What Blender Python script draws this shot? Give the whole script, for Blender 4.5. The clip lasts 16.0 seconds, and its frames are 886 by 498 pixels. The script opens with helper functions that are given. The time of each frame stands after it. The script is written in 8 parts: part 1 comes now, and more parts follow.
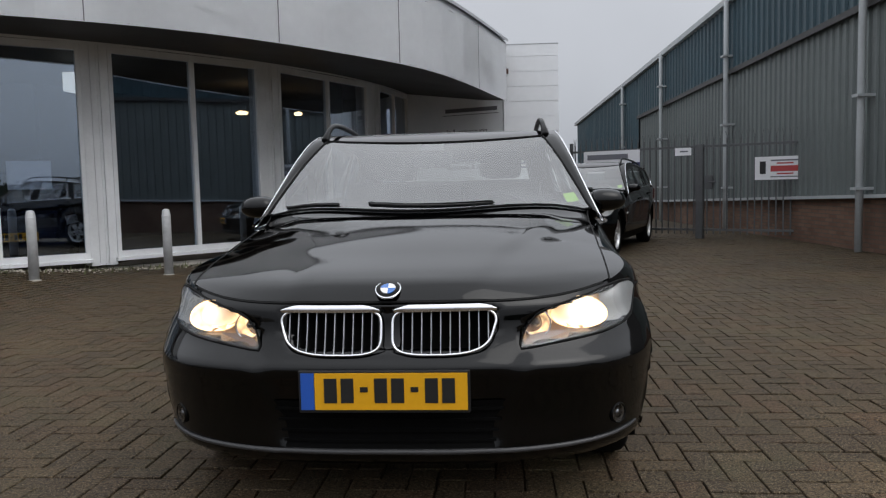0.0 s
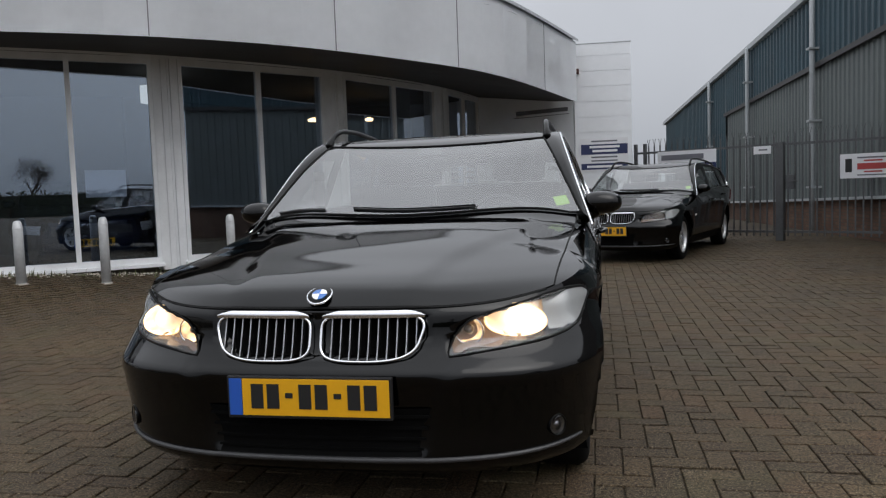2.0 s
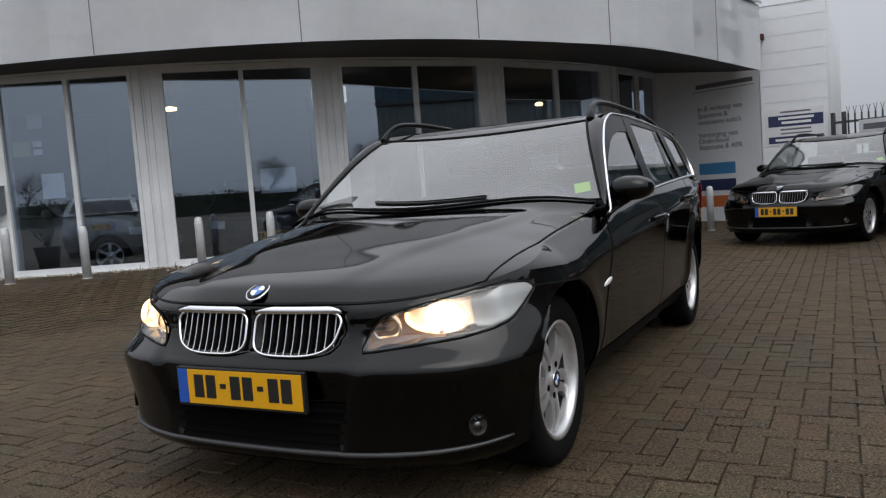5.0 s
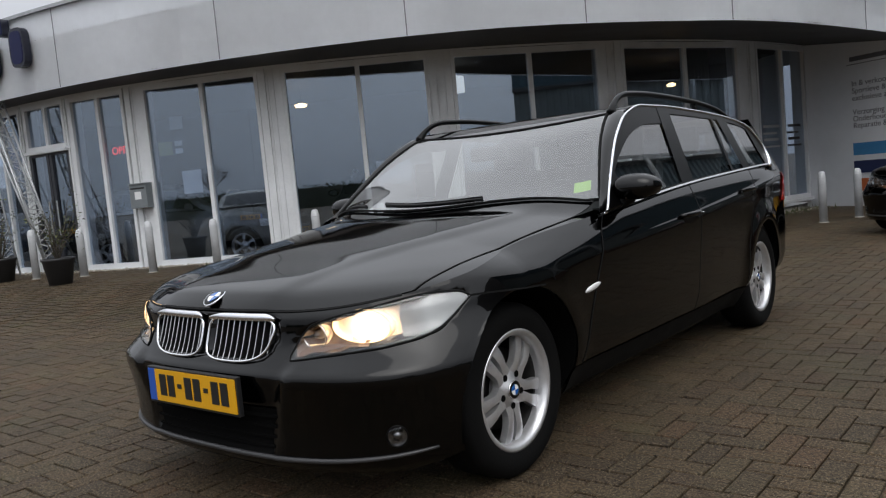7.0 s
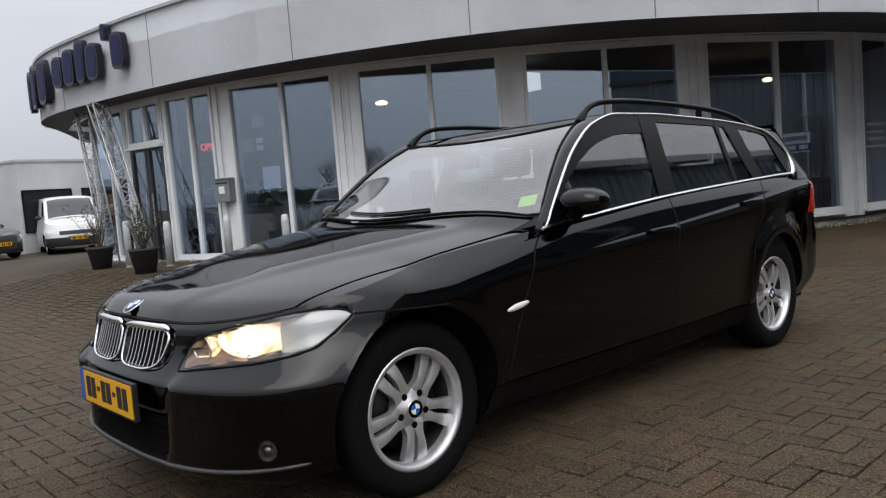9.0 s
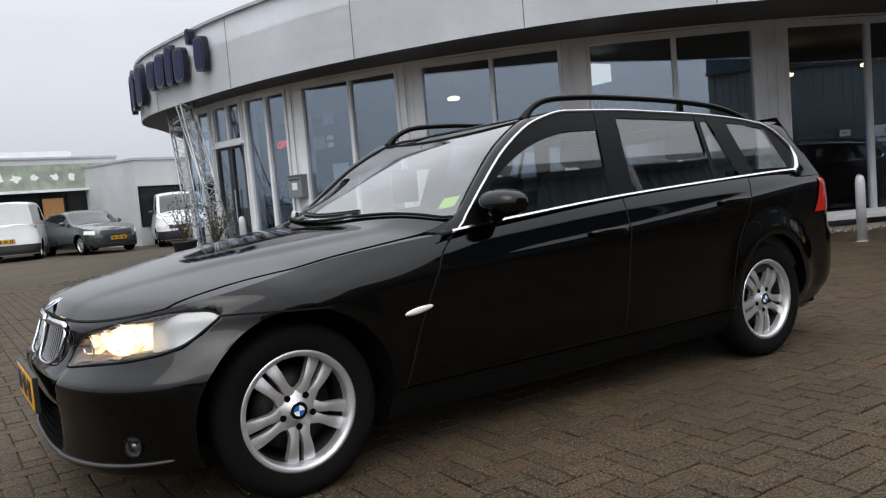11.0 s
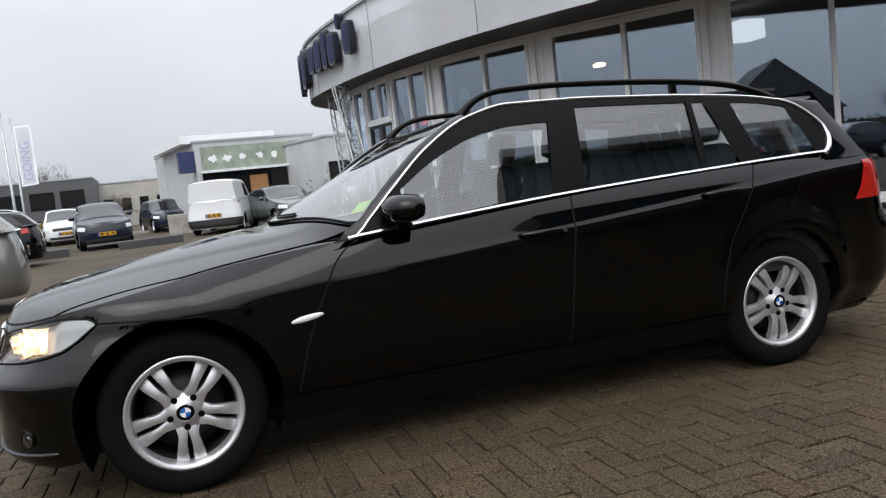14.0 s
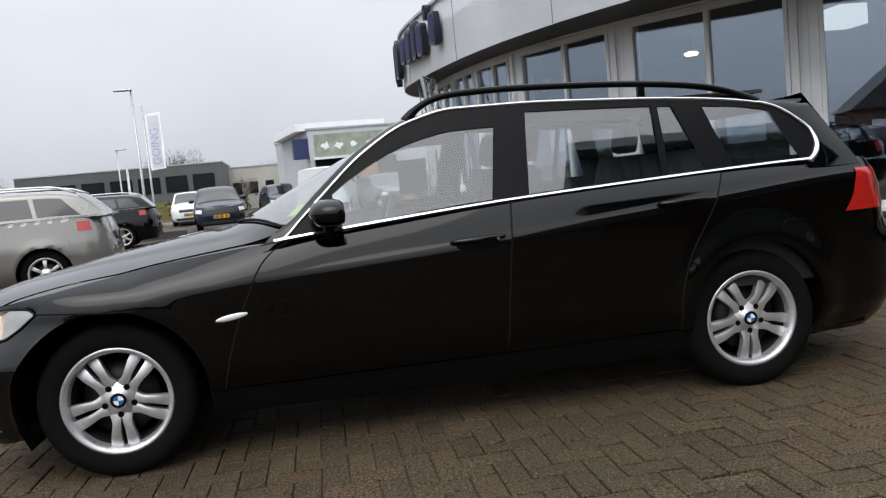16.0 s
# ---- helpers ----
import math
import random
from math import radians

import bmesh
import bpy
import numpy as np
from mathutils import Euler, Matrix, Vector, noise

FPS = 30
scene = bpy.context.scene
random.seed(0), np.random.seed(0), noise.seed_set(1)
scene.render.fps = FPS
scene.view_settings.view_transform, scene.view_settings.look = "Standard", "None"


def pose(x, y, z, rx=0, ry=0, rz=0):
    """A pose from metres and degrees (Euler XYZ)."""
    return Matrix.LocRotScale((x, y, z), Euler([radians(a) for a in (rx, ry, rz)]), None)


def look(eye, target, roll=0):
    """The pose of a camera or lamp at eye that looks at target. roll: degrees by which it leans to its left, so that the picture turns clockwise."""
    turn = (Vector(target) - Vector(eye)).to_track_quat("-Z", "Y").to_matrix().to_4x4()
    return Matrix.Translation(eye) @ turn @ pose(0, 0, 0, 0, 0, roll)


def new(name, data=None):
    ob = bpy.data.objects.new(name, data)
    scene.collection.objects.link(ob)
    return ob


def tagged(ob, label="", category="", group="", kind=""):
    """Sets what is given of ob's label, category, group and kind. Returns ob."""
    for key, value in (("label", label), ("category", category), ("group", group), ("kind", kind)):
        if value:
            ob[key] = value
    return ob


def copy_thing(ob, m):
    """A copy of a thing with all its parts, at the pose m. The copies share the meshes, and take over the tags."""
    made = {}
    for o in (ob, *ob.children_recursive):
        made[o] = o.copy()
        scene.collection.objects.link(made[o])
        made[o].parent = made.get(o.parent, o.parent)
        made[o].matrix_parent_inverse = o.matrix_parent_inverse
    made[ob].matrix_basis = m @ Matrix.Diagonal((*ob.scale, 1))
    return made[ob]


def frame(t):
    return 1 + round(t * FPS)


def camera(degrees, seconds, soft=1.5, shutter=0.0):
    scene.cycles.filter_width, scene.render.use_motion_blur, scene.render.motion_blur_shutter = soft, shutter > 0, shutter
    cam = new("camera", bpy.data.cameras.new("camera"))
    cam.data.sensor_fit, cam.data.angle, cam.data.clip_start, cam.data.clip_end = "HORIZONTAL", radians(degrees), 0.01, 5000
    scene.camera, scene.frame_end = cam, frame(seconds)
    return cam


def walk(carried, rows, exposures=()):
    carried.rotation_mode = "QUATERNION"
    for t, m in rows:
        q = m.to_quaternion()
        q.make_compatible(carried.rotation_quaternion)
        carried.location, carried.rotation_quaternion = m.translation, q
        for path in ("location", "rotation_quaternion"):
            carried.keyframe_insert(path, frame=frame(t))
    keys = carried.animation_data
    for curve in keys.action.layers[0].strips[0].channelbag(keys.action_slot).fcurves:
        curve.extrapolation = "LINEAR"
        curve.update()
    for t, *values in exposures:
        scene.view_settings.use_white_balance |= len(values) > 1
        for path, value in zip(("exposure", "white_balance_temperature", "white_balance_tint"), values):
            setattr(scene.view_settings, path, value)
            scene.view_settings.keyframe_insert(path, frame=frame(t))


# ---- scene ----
cam = camera(59.19, 16.0, soft=1.25)
PATH = [
    (0, (0.371, -3.140, 1.071), (0.2206, -1.1522, 0.9100), -1.32),
    (0.5, (0.484, -3.116, 1.064), (0.2809, -1.1320, 0.9080), -1.45),
    (1, (0.600, -3.094, 1.066), (0.3454, -1.1159, 0.9136), -1.55),
    (1.5, (0.735, -3.068, 1.063), (0.4163, -1.0988, 0.9139), -1.67),
    (2, (0.893, -3.028, 1.061), (0.4999, -1.0730, 0.9149), -1.99),
    (2.5, (1.055, -3.003, 1.061), (0.5827, -1.0649, 0.9208), -2.27),
    (3, (1.193, -2.972, 1.057), (0.6455, -1.0529, 0.9216), -2.51),
    (3.5, (1.340, -2.915, 1.048), (0.7074, -1.0225, 0.9145), -2.99),
    (4, (1.477, -2.854, 1.046), (0.7571, -0.9931, 0.9065), -3.37),
    (6.5, (2.259, -2.371, 1.048), (1.0622, -0.7768, 0.8817), -5.22),
    (7, (2.401, -2.254, 1.063), (1.1342, -0.7153, 0.9010), -5.25),
    (7.5, (2.540, -2.104, 1.073), (1.2025, -0.6260, 0.9147), -4.96),
    (8, (2.683, -1.977, 1.091), (1.2889, -0.5518, 0.9327), -4.88),
    (8.5, (2.806, -1.848, 1.089), (1.3659, -0.4690, 0.9315), -4.71),
    (11, (3.413, -1.041, 1.049), (1.7478, 0.0574, 0.9018), -4.77),
    (11.5, (3.494, -0.855, 1.062), (1.7828, 0.1694, 0.9107), -5.15),
    (12, (3.578, -0.696, 1.065), (1.8332, 0.2690, 0.9095), -5.39),
    (12.5, (3.684, -0.522, 1.062), (1.8994, 0.3675, 0.9046), -5.61),
    (13, (3.794, -0.301, 1.073), (1.9608, 0.4811, 0.9081), -5.95),
    (13.5, (3.832, -0.122, 1.077), (1.9716, 0.5908, 0.9041), -6.11),
    (14, (3.885, 0.103, 1.090), (1.9889, 0.7115, 0.9052), -6.29),
    (14.5, (3.961, 0.285, 1.092), (2.0441, 0.8238, 0.9081), -6.27),
    (15, (4.013, 0.481, 1.092), (2.0758, 0.9420, 0.9092), -6.22),
    (15.5, (4.057, 0.703, 1.097), (2.0991, 1.0697, 0.9132), -6.16),
    (16, (4.076, 0.882, 1.087), (2.1077, 1.1815, 0.9012), -5.46),
]
walk(cam, [(t, look(eye, target, roll)) for t, eye, target, roll in PATH],
     [(0.0, -0.34), (4.0, -0.36), (7.5, -0.28), (11.0, 0.0), (16.0, 0.08)])

# ---- world and light: a bright overcast winter sky ----
world = bpy.data.worlds.new("overcast_sky")
scene.world = world
world.use_nodes = True
wn, wl = world.node_tree.nodes, world.node_tree.links
wn.clear()
w_out, w_bg = wn.new("ShaderNodeOutputWorld"), wn.new("ShaderNodeBackground")
w_sky = wn.new("ShaderNodeTexSky")
w_sky.sky_type, w_sky.sun_disc = "NISHITA", False
w_sky.sun_elevation, w_sky.sun_rotation = math.radians(53), math.radians(119)
w_sky.air_density, w_sky.dust_density = 1.0, 6.0
w_grey = wn.new("ShaderNodeHueSaturation")
w_grey.inputs["Saturation"].default_value, w_grey.inputs["Value"].default_value = 0.12, 0.05
w_tc, w_sep = wn.new("ShaderNodeTexCoord"), wn.new("ShaderNodeSeparateXYZ")
w_ramp = wn.new("ShaderNodeValToRGB")
w_ramp.color_ramp.elements[0].position, w_ramp.color_ramp.elements[0].color = 0.0, (0.58, 0.615, 0.68, 1)
w_ramp.color_ramp.elements[1].position, w_ramp.color_ramp.elements[1].color = 0.9, (1.80, 1.87, 2.00, 1)
w_mid = w_ramp.color_ramp.elements.new(0.22)
w_mid.color = (0.68, 0.715, 0.79, 1)
w_high = w_ramp.color_ramp.elements.new(0.45)
w_high.color = (1.19, 1.24, 1.34, 1)
w_noise = wn.new("ShaderNodeTexNoise")
w_noise.inputs["Scale"].default_value, w_noise.inputs["Detail"].default_value = 2.2, 5.0
w_map = wn.new("ShaderNodeMapRange")
w_map.inputs["From Min"].default_value, w_map.inputs["From Max"].default_value = 0.3, 0.7
w_map.inputs["To Min"].default_value, w_map.inputs["To Max"].default_value = 0.90, 1.08
w_mul = wn.new("ShaderNodeMix")
w_mul.data_type, w_mul.blend_type = "RGBA", "MULTIPLY"
w_mul.inputs["Factor"].default_value = 1.0
w_add = wn.new("ShaderNodeMix")
w_add.data_type, w_add.blend_type = "RGBA", "ADD"
w_add.inputs["Factor"].default_value = 1.0
wl.new(w_tc.outputs["Generated"], w_sep.inputs[0])
wl.new(w_sep.outputs["Z"], w_ramp.inputs["Fac"])
wl.new(w_tc.outputs["Generated"], w_noise.inputs["Vector"])
wl.new(w_noise.outputs["Fac"], w_map.inputs["Value"])
wl.new(w_ramp.outputs["Color"], w_mul.inputs["A"])
wl.new(w_map.outputs["Result"], w_mul.inputs["B"])
wl.new(w_sky.outputs["Color"], w_grey.inputs["Color"])
wl.new(w_mul.outputs["Result"], w_add.inputs["A"])
wl.new(w_grey.outputs["Color"], w_add.inputs["B"])
wl.new(w_add.outputs["Result"], w_bg.inputs["Color"])
wl.new(w_bg.outputs["Background"], w_out.inputs["Surface"])
w_bg.inputs["Strength"].default_value = 0.9

sun = new("sun", bpy.data.lights.new("sun", "SUN"))
sun.data.energy, sun.data.angle, sun.data.color = 0.85, math.radians(50), (1.0, 0.975, 0.94)
sun.matrix_world = look((9, -5, 14), (0, 0, 0))

# ---- helpers ----
rng = random.Random(7)


def lerp(a, b, t):
    return a + (b - a) * t


def smooth(a, b, v):
    t = min(1.0, max(0.0, (v - a) / (b - a)))
    return t * t * (3 - 2 * t)


def curve(keys):
    """A smooth function through a few (position, value) pairs."""
    xs = [k[0] for k in keys]
    ys = [k[1] for k in keys]
    n = len(xs)
    d = [(ys[i + 1] - ys[i]) / (xs[i + 1] - xs[i]) for i in range(n - 1)]
    m = [d[0]] + [0 if d[i - 1] * d[i] <= 0 else 2 * d[i - 1] * d[i] / (d[i - 1] + d[i]) for i in range(1, n - 1)] + [d[-1]]

    def f(x):
        if x <= xs[0]:
            return ys[0]
        if x >= xs[-1]:
            return ys[-1]
        i = max(j for j in range(n - 1) if xs[j] <= x)
        h = xs[i + 1] - xs[i]
        t = (x - xs[i]) / h
        return ((1 + 2 * t) * (1 - t) ** 2 * ys[i] + t * (1 - t) ** 2 * h * m[i]
                + t * t * (3 - 2 * t) * ys[i + 1] + t * t * (t - 1) * h * m[i + 1])
    return f


def ground_z(x, y):
    """The yard lies nearly flat and rises gently to the showroom."""
    return 0.19 * smooth(3.9, 7.0, -x) * smooth(0.0, 3.2, y) * (1 - smooth(13, 18, -x))


def thing(name, label, category, at=(0, 0, 0), turn=0.0, group="", kind=""):
    ob = new(name)
    ob.empty_display_size = 0.2
    ob.matrix_world = pose(*at, 0, 0, turn)
    return tagged(ob, label, category, group, kind)


def mesh_of(name, bm, material, flat=False):
    me = bpy.data.meshes.new(name)
    bmesh.ops.recalc_face_normals(bm, faces=bm.faces)
    bm.to_mesh(me)
    bm.free()
    if material:
        me.materials.append(material)
    if not flat:
        for p in me.polygons:
            p.use_smooth = True
    return me


def part(name, bm, material, parent=None, label="", flat=True, kind=""):
    ob = new(name, mesh_of(name, bm, material, flat))
    if parent:
        ob.parent = parent
    return tagged(ob, label, "", "", kind)


def solo(name, bm, material, label, category, kind="", flat=True, group=""):
    ob = new(name, mesh_of(name, bm, material, flat))
    return tagged(ob, label, category, group, kind)


def box(bm, x0, x1, y0, y1, z0, z1, m=None, bevel=0.0):
    r = bmesh.ops.create_cube(bm, size=1)
    mm = Matrix.Translation(((x0 + x1) / 2, (y0 + y1) / 2, (z0 + z1) / 2)) @ Matrix.Diagonal((abs(x1 - x0), abs(y1 - y0), abs(z1 - z0), 1))
    bmesh.ops.transform(bm, matrix=(m @ mm) if m else mm, verts=r["verts"])
    if bevel:
        es = list({e for v in r["verts"] for e in v.link_edges})
        bmesh.ops.bevel(bm, geom=es, offset=bevel, segments=2, profile=0.6, affect="EDGES")
    return bm


def beam(bm, a, b, w, h, up=(0, 0, 1)):
    """A square bar from a to b."""
    a, b = Vector(a), Vector(b)
    d = (b - a)
    q = d.to_track_quat("Y", "Z").to_matrix().to_4x4()
    return box(bm, -w / 2, w / 2, 0, d.length, -h / 2, h / 2, Matrix.Translation(a) @ q)


def tube(bm, pts, r, n=8, closed=False, caps=True):
    """A round bar along points; r is a number or one number a point."""
    pts = [Vector(p) for p in pts]
    k = len(pts)
    rings = []
    side = None
    for i, p in enumerate(pts):
        a = pts[(i - 1) % k] if (i or closed) else p
        b = pts[(i + 1) % k] if (i < k - 1 or closed) else p
        d = (b - a).normalized()
        if side is None:
            side = d.orthogonal().normalized()
        side = (side - d * side.dot(d)).normalized()
        up = d.cross(side)
        rr = r[i] if isinstance(r, (list, tuple)) else r
        rings.append([bm.verts.new(p + rr * (math.cos(t) * side + math.sin(t) * up)) for t in (2 * math.pi * j / n for j in range(n))])
    for i in range(k if closed else k - 1):
        for j in range(n):
            bm.faces.new((rings[i][j], rings[i][(j + 1) % n], rings[(i + 1) % k][(j + 1) % n], rings[(i + 1) % k][j]))
    if caps and not closed:
        bm.faces.new(rings[0][::-1])
        bm.faces.new(rings[-1])
    return bm


def strip(bm, pts, w, h, normal):
    """A flat bar of width w and height h along points, with its flat side to the normal given for each point."""
    rings = []
    k = len(pts)
    for i, p in enumerate(pts):
        d = (Vector(pts[min(i + 1, k - 1)]) - Vector(pts[max(i - 1, 0)])).normalized()
        nn = Vector(normal(p) if callable(normal) else normal).normalized()
        s = d.cross(nn).normalized()
        rings.append([bm.verts.new(Vector(p) + a * s * w / 2 + b * nn * h) for a, b in ((-1, 0), (-1, 1), (1, 1), (1, 0))])
    for i in range(k - 1):
        for j in range(4):
            bm.faces.new((rings[i][j], rings[i][(j + 1) % 4], rings[i + 1][(j + 1) % 4], rings[i + 1][j]))
    bm.faces.new(rings[0][::-1])
    bm.faces.new(rings[-1])
    return bm


def sheet(bm, f, nu, nv, close_u=False):
    """A grid of faces through the points f(u, v) for u and v from 0 to 1."""
    vs = [[bm.verts.new(f(i / nu, j / nv)) for j in range(nv + 1)] for i in range(nu + (0 if close_u else 1))]
    n = len(vs)
    for i in range(nu):
        for j in range(nv):
            q = [vs[i][j], vs[(i + 1) % n][j], vs[(i + 1) % n][j + 1], vs[i][j + 1]]
            bm.faces.new(q)
    return vs


def lathe(bm, prof, n=32, axis="z"):
    """Turns (radius, height) pairs round an axis."""
    def at(r, h, a):
        c, s = r * math.cos(a), r * math.sin(a)
        return (c, s, h) if axis == "z" else ((h, c, s) if axis == "x" else (c, h, s))
    rings = [[bm.verts.new(at(r, h, 2 * math.pi * j / n)) for j in range(n)] for r, h in prof]
    for i in range(len(prof) - 1):
        for j in range(n):
            bm.faces.new((rings[i][j], rings[i][(j + 1) % n], rings[i + 1][(j + 1) % n], rings[i + 1][j]))
    for r, k in ((rings[0], prof[0]), (rings[-1], prof[-1])):
        if k[0] < 0.003:
            bm.faces.new(r)
    return bm


def prism(bm, poly, h0, h1, m=None):
    """A polygon of (x, y) pairs raised from h0 to h1."""
    lo = [bm.verts.new((x, y, h0)) for x, y in poly]
    hi = [bm.verts.new((x, y, h1)) for x, y in poly]
    n = len(poly)
    fs = [bm.faces.new(lo[::-1]), bm.faces.new(hi)]
    fs += [bm.faces.new((lo[i], lo[(i + 1) % n], hi[(i + 1) % n], hi[i])) for i in range(n)]
    if m:
        bmesh.ops.transform(bm, matrix=m, verts=lo + hi)
    return fs


# ---- materials ----
def mat(name, color, rough=0.5, metal=0.0, grain=0.0, scale=40.0, stain=0.0, stain_scale=1.5, bump=0.0, coat=0.0, spec=0.5, dirt=None, emit=None, strength=0.0, island=0.0, objrand=0.0):
    """A surface with fine grain, broad stains and a little relief, in metres."""
    m = bpy.data.materials.new(name)
    m.use_nodes = True
    n, l = m.node_tree.nodes, m.node_tree.links
    b = n["Principled BSDF"]
    b.inputs["Roughness"].default_value, b.inputs["Metallic"].default_value = rough, metal
    b.inputs["Coat Weight"].default_value = coat
    b.inputs["Coat Roughness"].default_value = 0.03
    b.inputs["Specular IOR Level"].default_value = spec
    col = (*color, 1)
    b.inputs["Base Color"].default_value = col
    if emit:
        b.inputs["Emission Color"].default_value, b.inputs["Emission Strength"].default_value = (*emit, 1), strength
    if grain or stain or bump or island or objrand:
        tc = n.new("ShaderNodeTexCoord")
        src = None
        def scaled(value_out, amount, prev):
            mr = n.new("ShaderNodeMapRange")
            mr.inputs["From Min"].default_value, mr.inputs["From Max"].default_value = 0.25, 0.75
            mr.inputs["To Min"].default_value, mr.inputs["To Max"].default_value = 1 - amount, 1 + amount
            l.new(value_out, mr.inputs["Value"])
            mx = n.new("ShaderNodeMix")
            mx.data_type, mx.blend_type = "RGBA", "MULTIPLY"
            mx.inputs["Factor"].default_value = 1
            if prev is None:
                mx.inputs["A"].default_value = col
            else:
                l.new(prev, mx.inputs["A"])
            l.new(mr.outputs["Result"], mx.inputs["B"])
            return mx.outputs["Result"]
        fine = None
        if grain or bump:
            fine = n.new("ShaderNodeTexNoise")
            fine.inputs["Scale"].default_value, fine.inputs["Detail"].default_value = scale, 6
            l.new(tc.outputs["Object"], fine.inputs["Vector"])
        if grain:
            src = scaled(fine.outputs["Fac"], grain, src)
        if stain:
            broad = n.new("ShaderNodeTexNoise")
            broad.inputs["Scale"].default_value, broad.inputs["Detail"].default_value = stain_scale, 5
            l.new(tc.outputs["Object"], broad.inputs["Vector"])
            if dirt:
                mr = n.new("ShaderNodeMapRange")
                mr.inputs["From Min"].default_value, mr.inputs["From Max"].default_value = 0.5, 0.72
                mr.inputs["To Max"].default_value = stain
                l.new(broad.outputs["Fac"], mr.inputs["Value"])
                mx = n.new("ShaderNodeMix")
                mx.data_type = "RGBA"
                l.new(mr.outputs["Result"], mx.inputs["Factor"])
                if src is None:
                    mx.inputs["A"].default_value = col
                else:
                    l.new(src, mx.inputs["A"])
                mx.inputs["B"].default_value = (*dirt, 1)
                src = mx.outputs["Result"]
            else:
                src = scaled(broad.outputs["Fac"], stain, src)
            rr = n.new("ShaderNodeMapRange")
            rr.inputs["To Min"].default_value, rr.inputs["To Max"].default_value = max(0.02, rough - 0.12), min(1, rough + 0.12)
            l.new(broad.outputs["Fac"], rr.inputs["Value"])
            l.new(rr.outputs["Result"], b.inputs["Roughness"])
        if island:
            g = n.new("ShaderNodeNewGeometry")
            src = scaled(g.outputs["Random Per Island"], island, src)
        if objrand:
            oi = n.new("ShaderNodeObjectInfo")
            src = scaled(oi.outputs["Random"], objrand, src)
        if src is not None:
            l.new(src, b.inputs["Base Color"])
        if bump:
            bp = n.new("ShaderNodeBump")
            bp.inputs["Strength"].default_value, bp.inputs["Distance"].default_value = bump, 0.004
            l.new(fine.outputs["Fac"], bp.inputs["Height"])
            l.new(bp.outputs["Normal"], b.inputs["Normal"])
    return m


def glass_mat(name, tint=(0.8, 0.84, 0.86), base=0.08, gloss=(1, 1, 1), rough=0.0):
    """A thin pane: clear, with the mirror image that glass gives at its angle."""
    m = bpy.data.materials.new(name)
    m.use_nodes = True
    n, l = m.node_tree.nodes, m.node_tree.links
    n.clear()
    out, mix = n.new("ShaderNodeOutputMaterial"), n.new("ShaderNodeMixShader")
    tr, gl = n.new("ShaderNodeBsdfTransparent"), n.new("ShaderNodeBsdfGlossy")
    tr.inputs["Color"].default_value = (*tint, 1)
    gl.inputs["Color"].default_value, gl.inputs["Roughness"].default_value = (*gloss, 1), rough
    lw = n.new("ShaderNodeLayerWeight")
    lw.inputs["Blend"].default_value = 0.5
    pw5 = n.new("ShaderNodeMath")
    pw5.operation, pw5.inputs[1].default_value = "POWER", 5.0
    l.new(lw.outputs["Facing"], pw5.inputs[0])
    add = n.new("ShaderNodeMath")
    add.operation, add.use_clamp = "MULTIPLY_ADD", True
    add.inputs[1].default_value, add.inputs[2].default_value = 1.2 * (1 - base), base
    l.new(pw5.outputs["Value"], add.inputs[0])
    l.new(add.outputs["Value"], mix.inputs["Fac"])
    l.new(tr.outputs["BSDF"], mix.inputs[1])
    l.new(gl.outputs["BSDF"], mix.inputs[2])
    l.new(mix.outputs["Shader"], out.inputs["Surface"])
    return m


M_white = mat("white_cladding", (0.85, 0.865, 0.89), 0.45, grain=0.02, scale=8, stain=0.10, stain_scale=0.6)
M_frame = mat("white_window_frame", (0.74, 0.75, 0.76), 0.4, grain=0.03, scale=30, stain=0.12, stain_scale=2.0)
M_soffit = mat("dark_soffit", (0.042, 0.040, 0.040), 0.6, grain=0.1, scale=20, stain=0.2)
M_plinth = mat("stained_concrete_plinth", (0.33, 0.31, 0.28), 0.85, grain=0.2, scale=60, stain=0.35, stain_scale=3, bump=0.4)
M_pane = glass_mat("showroom_glass", (0.70, 0.75, 0.82), 0.20, gloss=(0.80, 0.90, 1.0))
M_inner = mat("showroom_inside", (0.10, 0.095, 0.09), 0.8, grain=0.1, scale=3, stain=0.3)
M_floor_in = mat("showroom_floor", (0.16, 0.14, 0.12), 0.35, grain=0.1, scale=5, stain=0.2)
M_steel = mat("galvanised_steel", (0.42, 0.43, 0.44), 0.42, 0.75, grain=0.12, scale=35, stain=0.2, stain_scale=4)
M_bollard = mat("grey_bollard_paint", (0.50, 0.51, 0.52), 0.45, 0.1, grain=0.08, scale=30, stain=0.18, stain_scale=5)
M_teal = mat("teal_profiled_sheet", (0.028, 0.062, 0.080), 0.5, 0.1, grain=0.05, scale=6, stain=0.2, stain_scale=0.7)
M_sheet = mat("grey_profiled_sheet", (0.135, 0.155, 0.152), 0.5, 0.2, grain=0.05, scale=6, stain=0.15, stain_scale=0.5)
M_pipe = mat("grey_downpipe", (0.38, 0.40, 0.41), 0.5, grain=0.05, scale=20, stain=0.1)
M_wbrick = mat("red_brown_brick", (0.16, 0.105, 0.085), 0.85, grain=0.2, scale=60, stain=0.2, stain_scale=2, bump=0.3, objrand=0.25)
M_mortar = mat("grey_mortar", (0.14, 0.12, 0.11), 0.9, grain=0.15, scale=70)


